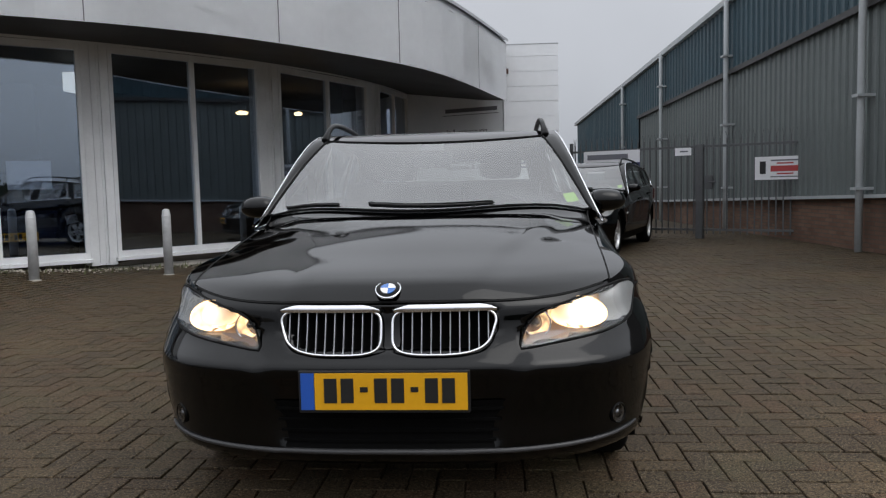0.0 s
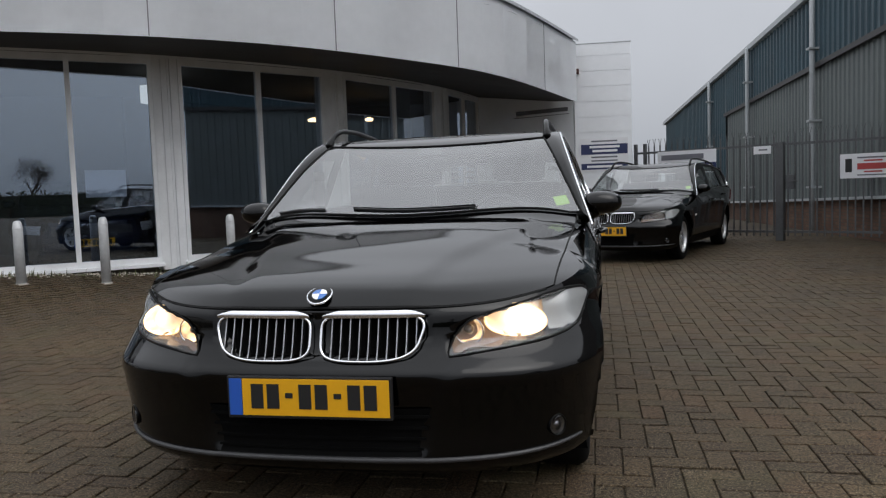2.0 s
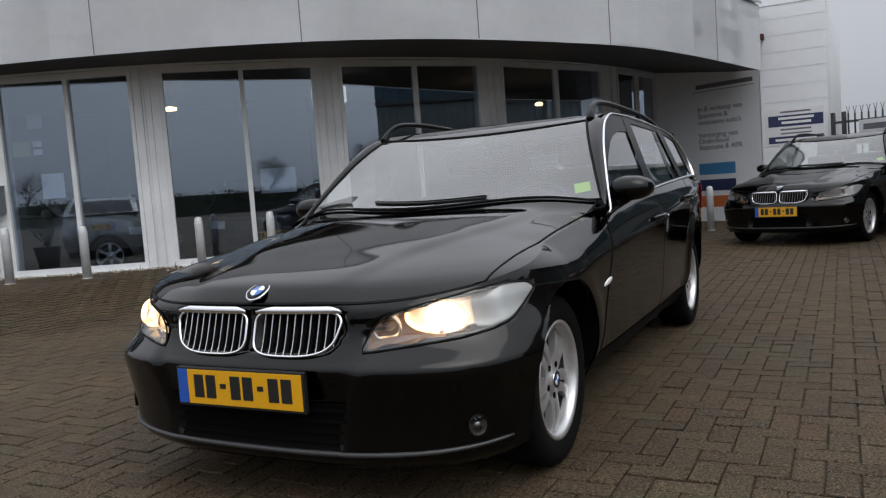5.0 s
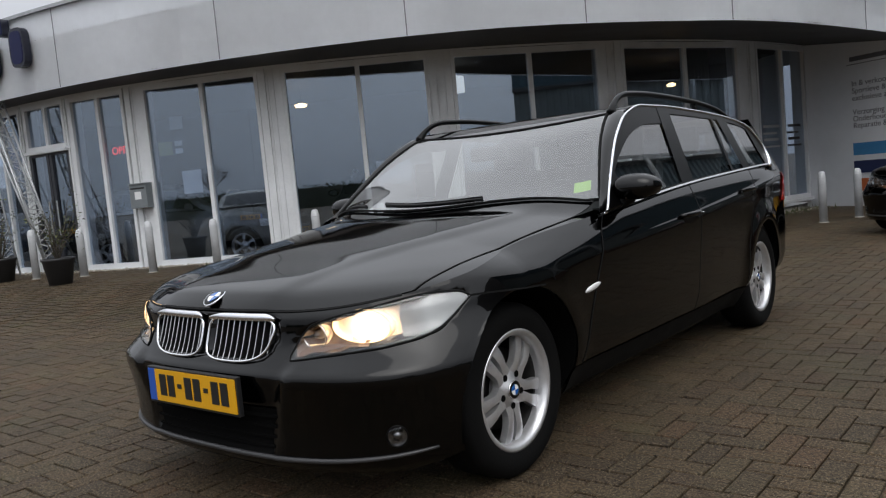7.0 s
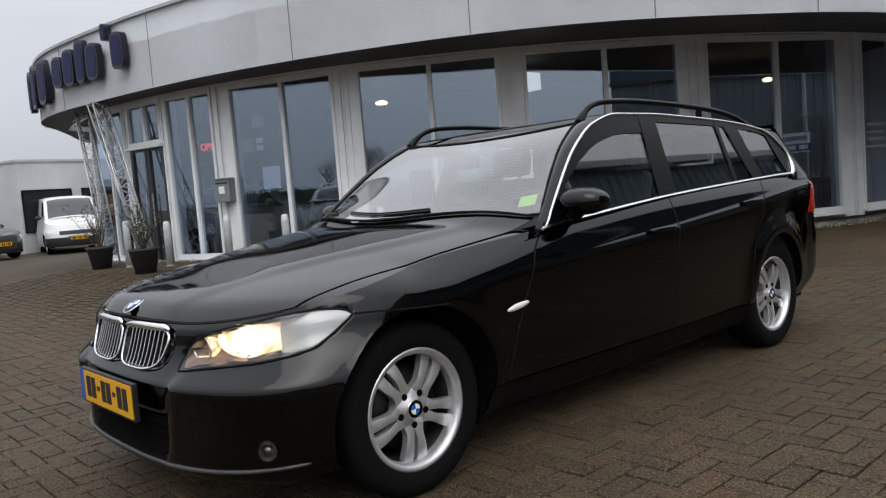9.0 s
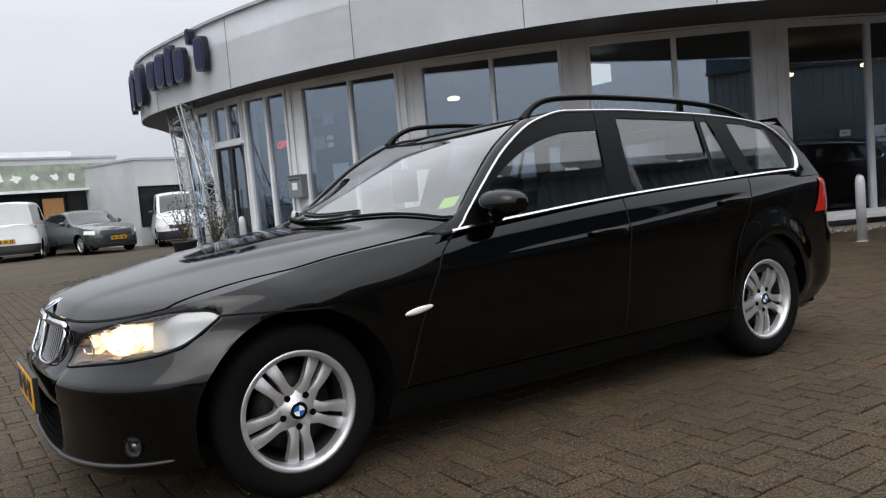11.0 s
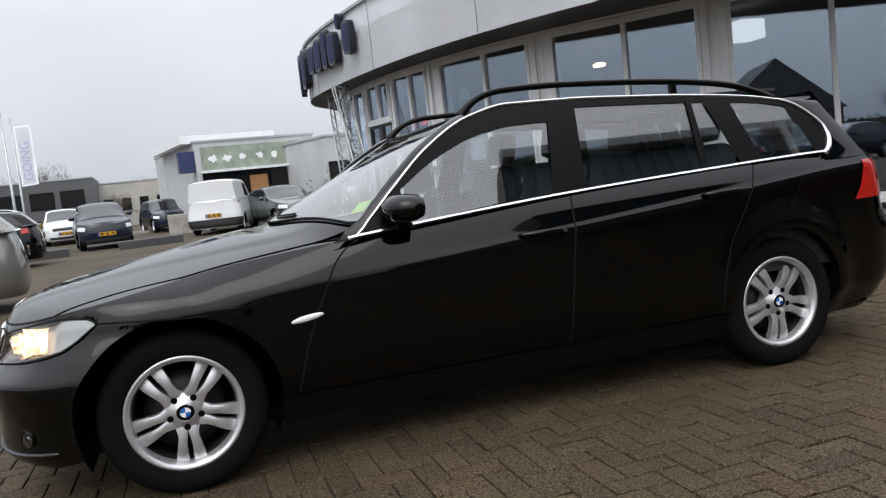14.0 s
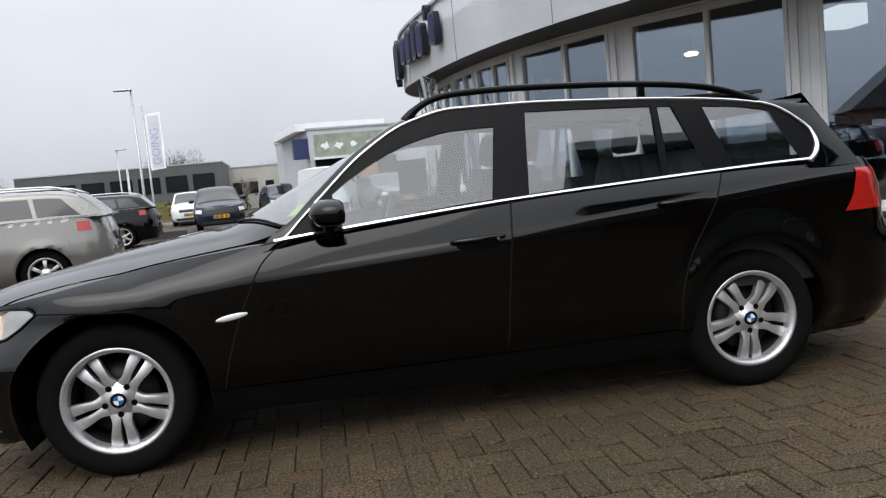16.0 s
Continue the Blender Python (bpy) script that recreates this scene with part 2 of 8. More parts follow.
def masonry_mat(name, c1, c2, joint):
    """Laid bricks of 21 by 6 cm on an upright face."""
    m = bpy.data.materials.new(name)
    m.use_nodes = True
    n, l = m.node_tree.nodes, m.node_tree.links
    b = n["Principled BSDF"]
    b.inputs["Roughness"].default_value, b.inputs["Specular IOR Level"].default_value = 0.9, 0.2
    tc, sp, ad, cb = n.new("ShaderNodeTexCoord"), n.new("ShaderNodeSeparateXYZ"), n.new("ShaderNodeMath"), n.new("ShaderNodeCombineXYZ")
    l.new(tc.outputs["Object"], sp.inputs[0])
    l.new(sp.outputs["X"], ad.inputs[0])
    l.new(sp.outputs["Y"], ad.inputs[1])
    l.new(ad.outputs["Value"], cb.inputs["X"])
    l.new(sp.outputs["Z"], cb.inputs["Y"])
    br = n.new("ShaderNodeTexBrick")
    br.inputs["Scale"].default_value = 1.0
    br.inputs["Brick Width"].default_value, br.inputs["Row Height"].default_value, br.inputs["Mortar Size"].default_value = 0.22, 0.062, 0.006
    br.inputs["Color1"].default_value, br.inputs["Color2"].default_value, br.inputs["Mortar"].default_value = (*c1, 1), (*c2, 1), (*joint, 1)
    l.new(cb.outputs["Vector"], br.inputs["Vector"])
    ns = n.new("ShaderNodeTexNoise")
    ns.inputs["Scale"].default_value, ns.inputs["Detail"].default_value = 1.1, 7
    l.new(tc.outputs["Object"], ns.inputs["Vector"])
    mr = n.new("ShaderNodeMapRange")
    mr.inputs["From Min"].default_value, mr.inputs["From Max"].default_value = 0.3, 0.7
    mr.inputs["To Min"].default_value, mr.inputs["To Max"].default_value = 0.6, 1.3
    l.new(ns.outputs["Fac"], mr.inputs["Value"])
    mx = n.new("ShaderNodeMix")
    mx.data_type, mx.blend_type = "RGBA", "MULTIPLY"
    mx.inputs["Factor"].default_value = 1
    l.new(br.outputs["Color"], mx.inputs["A"])
    l.new(mr.outputs["Result"], mx.inputs["B"])
    l.new(mx.outputs["Result"], b.inputs["Base Color"])
    bp = n.new("ShaderNodeBump")
    bp.inputs["Strength"].default_value, bp.inputs["Distance"].default_value, bp.invert = 0.6, 0.006, True
    l.new(br.outputs["Fac"], bp.inputs["Height"])
    l.new(bp.outputs["Normal"], b.inputs["Normal"])
    return m


M_masonry = masonry_mat("weathered_red_brown_masonry", (0.13, 0.075, 0.055), (0.17, 0.105, 0.075), (0.10, 0.085, 0.07))
M_navy = mat("navy_letters", (0.016, 0.019, 0.065), 0.6, spec=0.2, grain=0.05, scale=20)
M_signwhite = mat("white_sign_board", (0.78, 0.78, 0.80), 0.4, grain=0.02, scale=10, stain=0.05)
M_navy_flat = mat("navy_sign_print", (0.02, 0.03, 0.10), 0.5, grain=0.05, scale=20)
M_grey_print = mat("grey_sign_print", (0.16, 0.16, 0.18), 0.6, grain=0.05, scale=20)
M_red_print = mat("red_sign_print", (0.42, 0.05, 0.05), 0.5, grain=0.05, scale=20)
M_orange_print = mat("orange_sign_print", (0.55, 0.14, 0.04), 0.5, grain=0.05, scale=20)
M_blue_print = mat("blue_sign_print", (0.06, 0.25, 0.50), 0.5, grain=0.05, scale=20)
M_open = mat("open_sign_tubes", (0.3, 0.02, 0.02), 0.5, emit=(1.0, 0.05, 0.04), strength=2.5)
M_lampglow = mat("warm_lamp", (0.8, 0.6, 0.4), 0.5, emit=(1.0, 0.62, 0.28), strength=9.0)
M_black_plastic = mat("black_plastic", (0.007, 0.007, 0.0075), 0.5, grain=0.1, scale=80)
M_asphalt = mat("asphalt", (0.06, 0.06, 0.062), 0.85, grain=0.25, scale=60, stain=0.2, stain_scale=0.5, bump=0.4)

# ---- ground: one sheet out to the horizon ----
def ground_mat():
    m = bpy.data.materials.new("yard_surface")
    m.use_nodes = True
    n, l = m.node_tree.nodes, m.node_tree.links
    b = n["Principled BSDF"]
    b.inputs["Roughness"].default_value = 0.9
    b.inputs["Specular IOR Level"].default_value = 0.25
    tc = n.new("ShaderNodeTexCoord")
    br = n.new("ShaderNodeTexBrick")
    br.inputs["Scale"].default_value = 1.0
    br.inputs["Brick Width"].default_value, br.inputs["Row Height"].default_value, br.inputs["Mortar Size"].default_value = 0.21, 0.105, 0.006
    br.inputs["Color1"].default_value, br.inputs["Color2"].default_value = (0.068, 0.054, 0.037, 1), (0.078, 0.060, 0.042, 1)
    br.inputs["Mortar"].default_value = (0.035, 0.034, 0.026, 1)
    ns = n.new("ShaderNodeTexNoise")
    ns.inputs["Scale"].default_value, ns.inputs["Detail"].default_value = 0.45, 6
    mr = n.new("ShaderNodeMapRange")
    mr.inputs["From Min"].default_value, mr.inputs["From Max"].default_value = 0.3, 0.7
    mr.inputs["To Min"].default_value, mr.inputs["To Max"].default_value = 0.75, 1.25
    mx = n.new("ShaderNodeMix")
    mx.data_type, mx.blend_type = "RGBA", "MULTIPLY"
    mx.inputs["Factor"].default_value = 1
    l.new(tc.outputs["Object"], br.inputs["Vector"])
    l.new(tc.outputs["Object"], ns.inputs["Vector"])
    l.new(ns.outputs["Fac"], mr.inputs["Value"])
    l.new(br.outputs["Color"], mx.inputs["A"])
    l.new(mr.outputs["Result"], mx.inputs["B"])
    l.new(mx.outputs["Result"], b.inputs["Base Color"])
    return m


def steps(lo, hi, fine_lo, fine_hi, fine, coarse):
    out, v = [], lo
    while v < hi:
        out.append(v)
        v += fine if fine_lo <= v < fine_hi else coarse
    return out + [hi]


M_yard = ground_mat()
bm = bmesh.new()
gx = [-2500, -900, -400, -180, -110] + steps(-70, 60, -30, 12, 1.0, 8.0) + [150, 400, 1200, 2500]
gy = [-2500, -900, -400, -180, -90] + steps(-50, 70, -8, 20, 1.0, 8.0) + [150, 400, 1200, 2500]
gv = [[bm.verts.new((x, y, ground_z(x, y) - 0.012)) for y in gy] for x in gx]
for i in range(len(gx) - 1):
    for j in range(len(gy) - 1):
        bm.faces.new((gv[i][j], gv[i + 1][j], gv[i + 1][j + 1], gv[i][j + 1]))
ground = solo("ground", bm, M_yard, "brown-grey clinker paved yard running out to the road", "ground", "structure", flat=False)

# ---- the curved showroom ----
SC, SR = Vector((-13.246, 15.395)), 11.669
GLASS_TOP, GLASS_LOW = 2.97, 0.28


def ring(deg, r=SR):
    a = math.radians(deg)
    return Vector((SC.x + r * math.cos(a), SC.y + r * math.sin(a)))


BAYS = [(-90.0, -82.6, 2), (-68.7, -58.9, 2), (-57.1, -46.2, 2), (-44.5, -32.7, 2), (-30.8, -18.2, 2), (-15.9, -7.2, 2), (-6.0, -4.4, 1)]
facade = tagged(new("wall_showroom"), "white framed glass front of a curved car showroom", "wall", "", "structure")


def flat_matrix(a, b):
    """x runs from a to b, y out of the building, z up."""
    d = (b - a).normalized()
    return Matrix(((d.x, d.y, 0, a.x), (d.y, -d.x, 0, a.y), (0, 0, 1, 0), (0, 0, 0, 1)))


def pier(d0, d1, ribs=True):
    """A white pier of upright boards between two windows."""
    a, b = ring(d0), ring(d1)
    m, w = flat_matrix(a, b), (b - a).length
    bm = bmesh.new()
    box(bm, 0, w, -0.22, 0.0, 0.10, 3.3, m)
    p = part("pier", bm, M_frame, facade, "white panelled pier between two windows")
    for x0, x1, d in ((0.0, w * 0.30, 0.035), (w * 0.70, w, 0.035), (w * 0.38 - 0.008, w * 0.38 + 0.008, 0.012), (w * 0.62 - 0.008, w * 0.62 + 0.008, 0.012)):
        bm = bmesh.new()
        box(bm, x0, x1, 0.0, d, 0.10, 3.06, m)
        part("board", bm, M_frame, p)


def window(index, d0, d1, panes, low=GLASS_LOW, top=GLASS_TOP, transom=None, split=0.52):
    a, b = ring(d0), ring(d1)
    m, w = flat_matrix(a, b), (b - a).length
    win = tagged(new("window_%d" % index), "tall white framed showroom window with dark glass", "window", "", "structure")
    bm = bmesh.new()
    f = 0.055
    box(bm, 0, w, -0.05, 0.045, top, top + 0.09, m)
    box(bm, 0, w, -0.05, 0.045, low - 0.08, low, m)
    box(bm, 0, f, -0.05, 0.05, low, top, m)
    box(bm, w - f, w, -0.05, 0.05, low, top, m)
    cuts = [f] + ([w * split] if panes == 2 else []) + [w - f]
    if panes == 2:
        box(bm, w * split - 0.032, w * split + 0.032, -0.05, 0.045, low, top, m)
    if transom:
        box(bm, f, w - f, -0.05, 0.04, transom - 0.04, transom + 0.04, m)
    part("window_frame", bm, M_frame, win)
    bm = bmesh.new()
    box(bm, -0.03, w + 0.03, -0.02, 0.11, low - 0.13, low - 0.08, m, 0.008)
    part("window_sill", bm, M_frame, win, "white aluminium sill")
    for k in range(len(cuts) - 1):
        c0, c1 = cuts[k] + (0.032 if k else 0), cuts[k + 1] - (0.032 if k < len(cuts) - 2 else 0)
        bm = bmesh.new()
        box(bm, c0, c1, -0.012, -0.004, low, top, m)
        p = part("pane", bm, M_pane, win)
        p.visible_shadow = False
    return win


for k, (d0, d1, panes) in enumerate(BAYS):
    window(k + 1, d0, d1, panes)
edges = [-70.3] + [d for bay in BAYS[1:] for d in bay[:2]] + [-3.2]
for k in range(0, len(edges), 2):
    pier(edges[k], edges[k + 1])
# entrance: side lights and a door with a fanlight
window(8, -76.2, -70.4, 2)
window(9, -82.0, -76.8, 2, low=2.34, transom=None)
pier(-76.8, -76.2)
pier(-82.6, -82.0)
bm = bmesh.new()
ea, eb = ring(-82.0), ring(-76.8)
em, ew = flat_matrix(ea, eb), (eb - ea).length
for x0 in (0.0, ew * 0.5):
    box(bm, x0 + 0.01, x0 + 0.07, -0.04, 0.03, 0.05, 2.26, em)
    box(bm, x0 + ew * 0.5 - 0.07, x0 + ew * 0.5 - 0.01, -0.04, 0.03, 0.05, 2.26, em)
    box(bm, x0 + 0.07, x0 + ew * 0.5 - 0.07, -0.04, 0.03, 0.05, 0.17, em)
    box(bm, x0 + 0.07, x0 + ew * 0.5 - 0.07, -0.04, 0.03, 2.17, 2.26, em)
door_frame_mat = mat("dark_door_frame", (0.03, 0.032, 0.04), 0.4, grain=0.05, scale=20)
door_1 = tagged(new("door_1"), "dark framed glass double entrance door", "door", "", "structure")
part("door_frame", bm, door_frame_mat, door_1)
for x0 in (0.0, ew * 0.5):
    bm = bmesh.new()
    box(bm, x0 + 0.07, x0 + ew * 0.5 - 0.07, -0.012, -0.004, 0.17, 2.17, em)
    part("pane", bm, M_pane, door_1).visible_shadow = False
    bm = bmesh.new()
    tube(bm, [em @ Vector((x0 + (ew * 0.5 - 0.1 if x0 == 0 else 0.1), 0.06, z)) for z in (0.8, 1.4)], 0.014)
    part("door_handle", bm, M_steel, door_1)

# plinth, beam over the windows and gravel strip at the foot
bm = bmesh.new()
sheet(bm, lambda u, v: (*ring(lerp(-95.97, -5.02, u), SR + (0.10 if v < 0.6 else -0.1)), lerp(-0.3, 0.10, v if v < 0.9 else 0.9)), 40, 2)
part("plinth", bm, M_plinth, facade, "stained concrete plinth", flat=True)
bm = bmesh.new()
sheet(bm, lambda u, v: (*ring(lerp(-95.97, -4.86, u), SR + (0.03, 0.03, -0.2)[round(v * 2)]), (3.06, 3.4, 3.4)[round(v * 2)]), 40, 2)
part("head_beam", bm, M_frame, facade)

# the fascia, a deep white band on a wide overhang
FAS = [(0.52, 12.60, 2.72), (-0.50, 9.25, 2.81), (-1.60, 7.75, 2.90), (-3.25, 6.30, 3.00), (-5.30, 5.02, 3.04), (-7.95, 3.93, 3.06), (-10.90, 3.28, 3.07), (-13.90, 3.08, 3.09), (-16.30, 3.95, 3.12), (-17.60, 6.20, 3.12)]


def spline(pts, u):
    """Catmull-Rom through points, u from 0 to 1."""
    n = len(pts) - 1
    s = min(u * n, n - 1e-6)
    i = int(s)
    t = s - i
    p = [Vector(pts[min(max(i + k, 0), n)]) for k in (-1, 0, 1, 2)]
    return 0.5 * (2 * p[1] + (p[2] - p[0]) * t + (2 * p[0] - 5 * p[1] + 4 * p[2] - p[3]) * t * t + (3 * p[1] - p[0] - 3 * p[2] + p[3]) * t ** 3)


def fas_out(u):
    d = (spline(FAS, min(u + 0.01, 1)) - spline(FAS, max(u - 0.01, 0)))
    return Vector((-d.y, d.x, 0)).normalized()


FAS_H = curve([(0, 1.15), (0.3, 1.16), (0.6, 1.18), (0.75, 1.15), (1, 1.0)])
fascia = tagged(new("trim_fascia"), "deep white curved fascia band over the showroom windows", "fascia", "", "structure")
bm = bmesh.new()
sheet(bm, lambda u, v: spline(FAS, u) + Vector((0, 0, FAS_H(u) * v)) + fas_out(u) * 0.0, 36, 4)
geo = bmesh.ops.solidify(bm, geom=bm.faces[:], thickness=0.12)
part("band", bm, M_white, fascia, "white sheet metal band")
bm = bmesh.new()
sheet(bm, lambda u, v: spline(FAS, u) + Vector((0, 0, FAS_H(u) + (0, 0.05, 0.05, 0)[round(v * 3)])) + fas_out(u) * (0.05, 0.05, -0.16, -0.16)[round(v * 3)], 72, 3)
part("coping", bm, M_steel, fascia, "grey metal coping")
bm = bmesh.new()
for k in range(9):
    u = (k + 0.55) / 9
    p, o = spline(FAS, u), fas_out(u)
    q = Matrix.Translation(p) @ o.to_track_quat("Y", "Z").to_matrix().to_4x4()
    box(bm, -0.006, 0.006, 0.0, 0.004, 0.01, FAS_H(u) - 0.01, q)
part("joint", bm, M_grey_print, fascia)
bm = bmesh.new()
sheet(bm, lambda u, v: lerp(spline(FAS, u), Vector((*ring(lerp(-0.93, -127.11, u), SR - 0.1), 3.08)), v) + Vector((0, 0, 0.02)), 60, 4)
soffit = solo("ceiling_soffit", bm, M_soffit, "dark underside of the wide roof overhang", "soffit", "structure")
bm = bmesh.new()
top = [spline(FAS, k / 30) for k in range(31)]
vs = [bm.verts.new((p.x, p.y, 3.85)) for p in top] + [bm.verts.new((*ring(a), 3.85)) for a in (-190, -240, -290, -335)]
bm.faces.new(vs)
bmesh.ops.triangulate(bm, faces=bm.faces[:])
solo("roof", bm, M_soffit, "flat dark roof of the showroom", "roof", "structure")

# showroom inside: floor, back wall, lamps
bm = bmesh.new()
vs = [bm.verts.new((*ring(a, SR - 0.15), 0.06)) for a in range(-100, 10, 6)]
vs += [bm.verts.new((-4.37, 15.60, 0.06)), bm.verts.new((-11.92, 16.68, 0.06)), bm.verts.new((-16.12, 7.88, 0.06))]
bm.faces.new(vs)
bmesh.ops.triangulate(bm, faces=bm.faces[:])
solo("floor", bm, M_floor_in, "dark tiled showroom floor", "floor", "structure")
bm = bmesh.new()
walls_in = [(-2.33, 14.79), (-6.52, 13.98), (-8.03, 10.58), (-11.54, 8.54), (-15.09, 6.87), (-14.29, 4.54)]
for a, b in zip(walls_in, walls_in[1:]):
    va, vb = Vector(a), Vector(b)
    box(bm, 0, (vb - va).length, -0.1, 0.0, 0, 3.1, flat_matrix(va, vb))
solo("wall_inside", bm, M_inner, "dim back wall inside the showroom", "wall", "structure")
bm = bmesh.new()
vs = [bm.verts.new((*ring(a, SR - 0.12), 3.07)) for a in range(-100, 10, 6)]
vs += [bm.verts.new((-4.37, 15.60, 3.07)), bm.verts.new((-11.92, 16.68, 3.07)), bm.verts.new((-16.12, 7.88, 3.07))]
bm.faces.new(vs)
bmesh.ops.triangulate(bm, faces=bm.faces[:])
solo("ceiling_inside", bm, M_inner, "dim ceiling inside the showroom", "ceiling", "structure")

# ---- the sign wall and the white end block ----
PA, PB, PC = Vector((-0.90, 13.62)), Vector((0.46, 12.98)), Vector((1.57, 13.02))
bm = bmesh.new()
m = flat_matrix(PA, PB)
box(bm, -0.9, (PB - PA).length - 0.03, -0.3, 0, -0.3, 3.2, m)
wall_sign = tagged(new("wall_sign"), "white wall panel with lettering under the overhang", "wall", "", "structure")
part("panel", bm, M_white, wall_sign)
m2 = flat_matrix(PB, PC)
w2 = (PC - PB).length
end_block = tagged(new("wall_end_block"), "tall white clad end block with horizontal joints", "wall", "", "structure")
bm = bmesh.new()
prism(bm, [tuple(PB), tuple(PC), (PC.x + 0.2, PC.y + 6), (PB.x - 0.9, PB.y + 6)], -0.3, 3.88)
part("core", bm, M_white, end_block)
for k in range(14):
    bm = bmesh.new()
    z = -0.25 + k * 0.30
    box(bm, 0, w2, -0.02, 0.012, z, min(z + 0.292, 3.88), m2)
    part("panel", bm, M_white, end_block)
bm = bmesh.new()
box(bm, -0.005, w2 + 0.005, -0.3, 0.016, 3.88, 3.90, m2)
part("coping", bm, M_steel, end_block)

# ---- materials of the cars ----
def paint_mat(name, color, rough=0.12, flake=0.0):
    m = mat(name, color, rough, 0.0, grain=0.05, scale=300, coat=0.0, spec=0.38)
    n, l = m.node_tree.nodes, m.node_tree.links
    # rougher towards the sills and bumpers, to blur the ground mirrored there
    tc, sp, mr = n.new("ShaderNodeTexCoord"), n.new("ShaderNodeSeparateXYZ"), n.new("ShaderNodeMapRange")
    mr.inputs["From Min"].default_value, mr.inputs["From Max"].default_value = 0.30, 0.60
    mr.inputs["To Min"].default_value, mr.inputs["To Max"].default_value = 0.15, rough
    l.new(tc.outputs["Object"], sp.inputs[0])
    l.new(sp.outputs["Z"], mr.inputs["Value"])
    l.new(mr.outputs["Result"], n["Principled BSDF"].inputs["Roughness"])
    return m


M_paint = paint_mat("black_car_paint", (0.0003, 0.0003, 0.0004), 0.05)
M_trim = mat("gloss_black_trim", (0.0015, 0.0015, 0.0016), 0.3, grain=0.05, scale=60, spec=0.16)
M_rubber = mat("black_rubber", (0.004, 0.004, 0.004), 0.8, spec=0.2, grain=0.15, scale=120, stain=0.2, stain_scale=8)
M_tyre = mat("worn_tyre_rubber", (0.0035, 0.0035, 0.0035), 0.85, grain=0.2, scale=90, stain=0.35, stain_scale=9, bump=0.2, spec=0.12)
M_chrome = mat("chrome", (0.86, 0.86, 0.88), 0.10, 1.0, stain=0.06, stain_scale=12)
M_slat = mat("satin_grille_slat", (0.50, 0.50, 0.52), 0.3, 0.9, grain=0.05, scale=60)
M_satin = mat("satin_grey_lip", (0.045, 0.045, 0.047), 0.4, 0.2, grain=0.05, scale=60)
M_alloy = mat("silver_alloy", (0.62, 0.62, 0.63), 0.32, 0.75, grain=0.05, scale=90, stain=0.10, stain_scale=14)
# darker alloy for the rim barrel: shade behind the spokes put into the colour
M_alloy_dark = mat("shaded_barrel_metal", (0.03, 0.029, 0.028), 0.55, 0.6, grain=0.2, scale=60)
M_disc = mat("brake_disc_steel", (0.03, 0.028, 0.027), 0.5, 0.8, grain=0.1, scale=60)
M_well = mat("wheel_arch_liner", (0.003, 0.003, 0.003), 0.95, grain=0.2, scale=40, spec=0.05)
M_carglass = glass_mat("car_side_glass", (0.84, 0.88, 0.88), 0.16)
M_screen = glass_mat("windscreen_glass", (0.68, 0.72, 0.71), 0.19)
M_lens = glass_mat("clear_lens", (0.92, 0.93, 0.94), 0.05)
M_reflector = mat("lamp_reflector", (0.75, 0.75, 0.76), 0.18, 1.0, stain=0.1, stain_scale=20)
# the bulb's warm light on the reflector is put in as emission
M_reflector_lit = mat("lit_lamp_reflector", (0.75, 0.74, 0.72), 0.18, 1.0, emit=(1.0, 0.66, 0.34), strength=1.3, stain=0.1, stain_scale=20)
M_fog = mat("unlit_fog_reflector", (0.20, 0.20, 0.21), 0.22, 1.0, stain=0.1, stain_scale=20)
# dark bezel; the headlight's warm light on it is put into the brown
M_bezel = mat("dark_warm_lit_bezel", (0.13, 0.072, 0.042), 0.25, 0.2, grain=0.1, scale=60, coat=0.5)
M_lampdark = mat("dark_lamp_core", (0.10, 0.07, 0.05), 0.2, coat=0.6, stain=0.1)
M_housing = mat("lamp_housing", (0.37, 0.37, 0.36), 0.35, 0.3, grain=0.05, scale=50)
M_bulb = mat("lit_halogen_lamp", (1, 0.9, 0.75), 0.4, emit=(1.0, 0.80, 0.52), strength=2.2)
M_bulb_hot = mat("lit_halogen_core", (1, 0.9, 0.75), 0.4, emit=(1.0, 0.74, 0.42), strength=3.2)


def faceted(m, scale, low, high):
    """Puts the bulb's light on a reflector into emission, uneven from facet to facet."""
    n, l = m.node_tree.nodes, m.node_tree.links
    tc, vo, mr = n.new("ShaderNodeTexCoord"), n.new("ShaderNodeTexVoronoi"), n.new("ShaderNodeMapRange")
    vo.inputs["Scale"].default_value = scale
    mr.inputs["To Min"].default_value, mr.inputs["To Max"].default_value = low, high
    l.new(tc.outputs["Object"], vo.inputs["Vector"])
    l.new(vo.outputs["Distance"], mr.inputs["Value"])
    l.new(mr.outputs["Result"], n["Principled BSDF"].inputs["Emission Strength"])


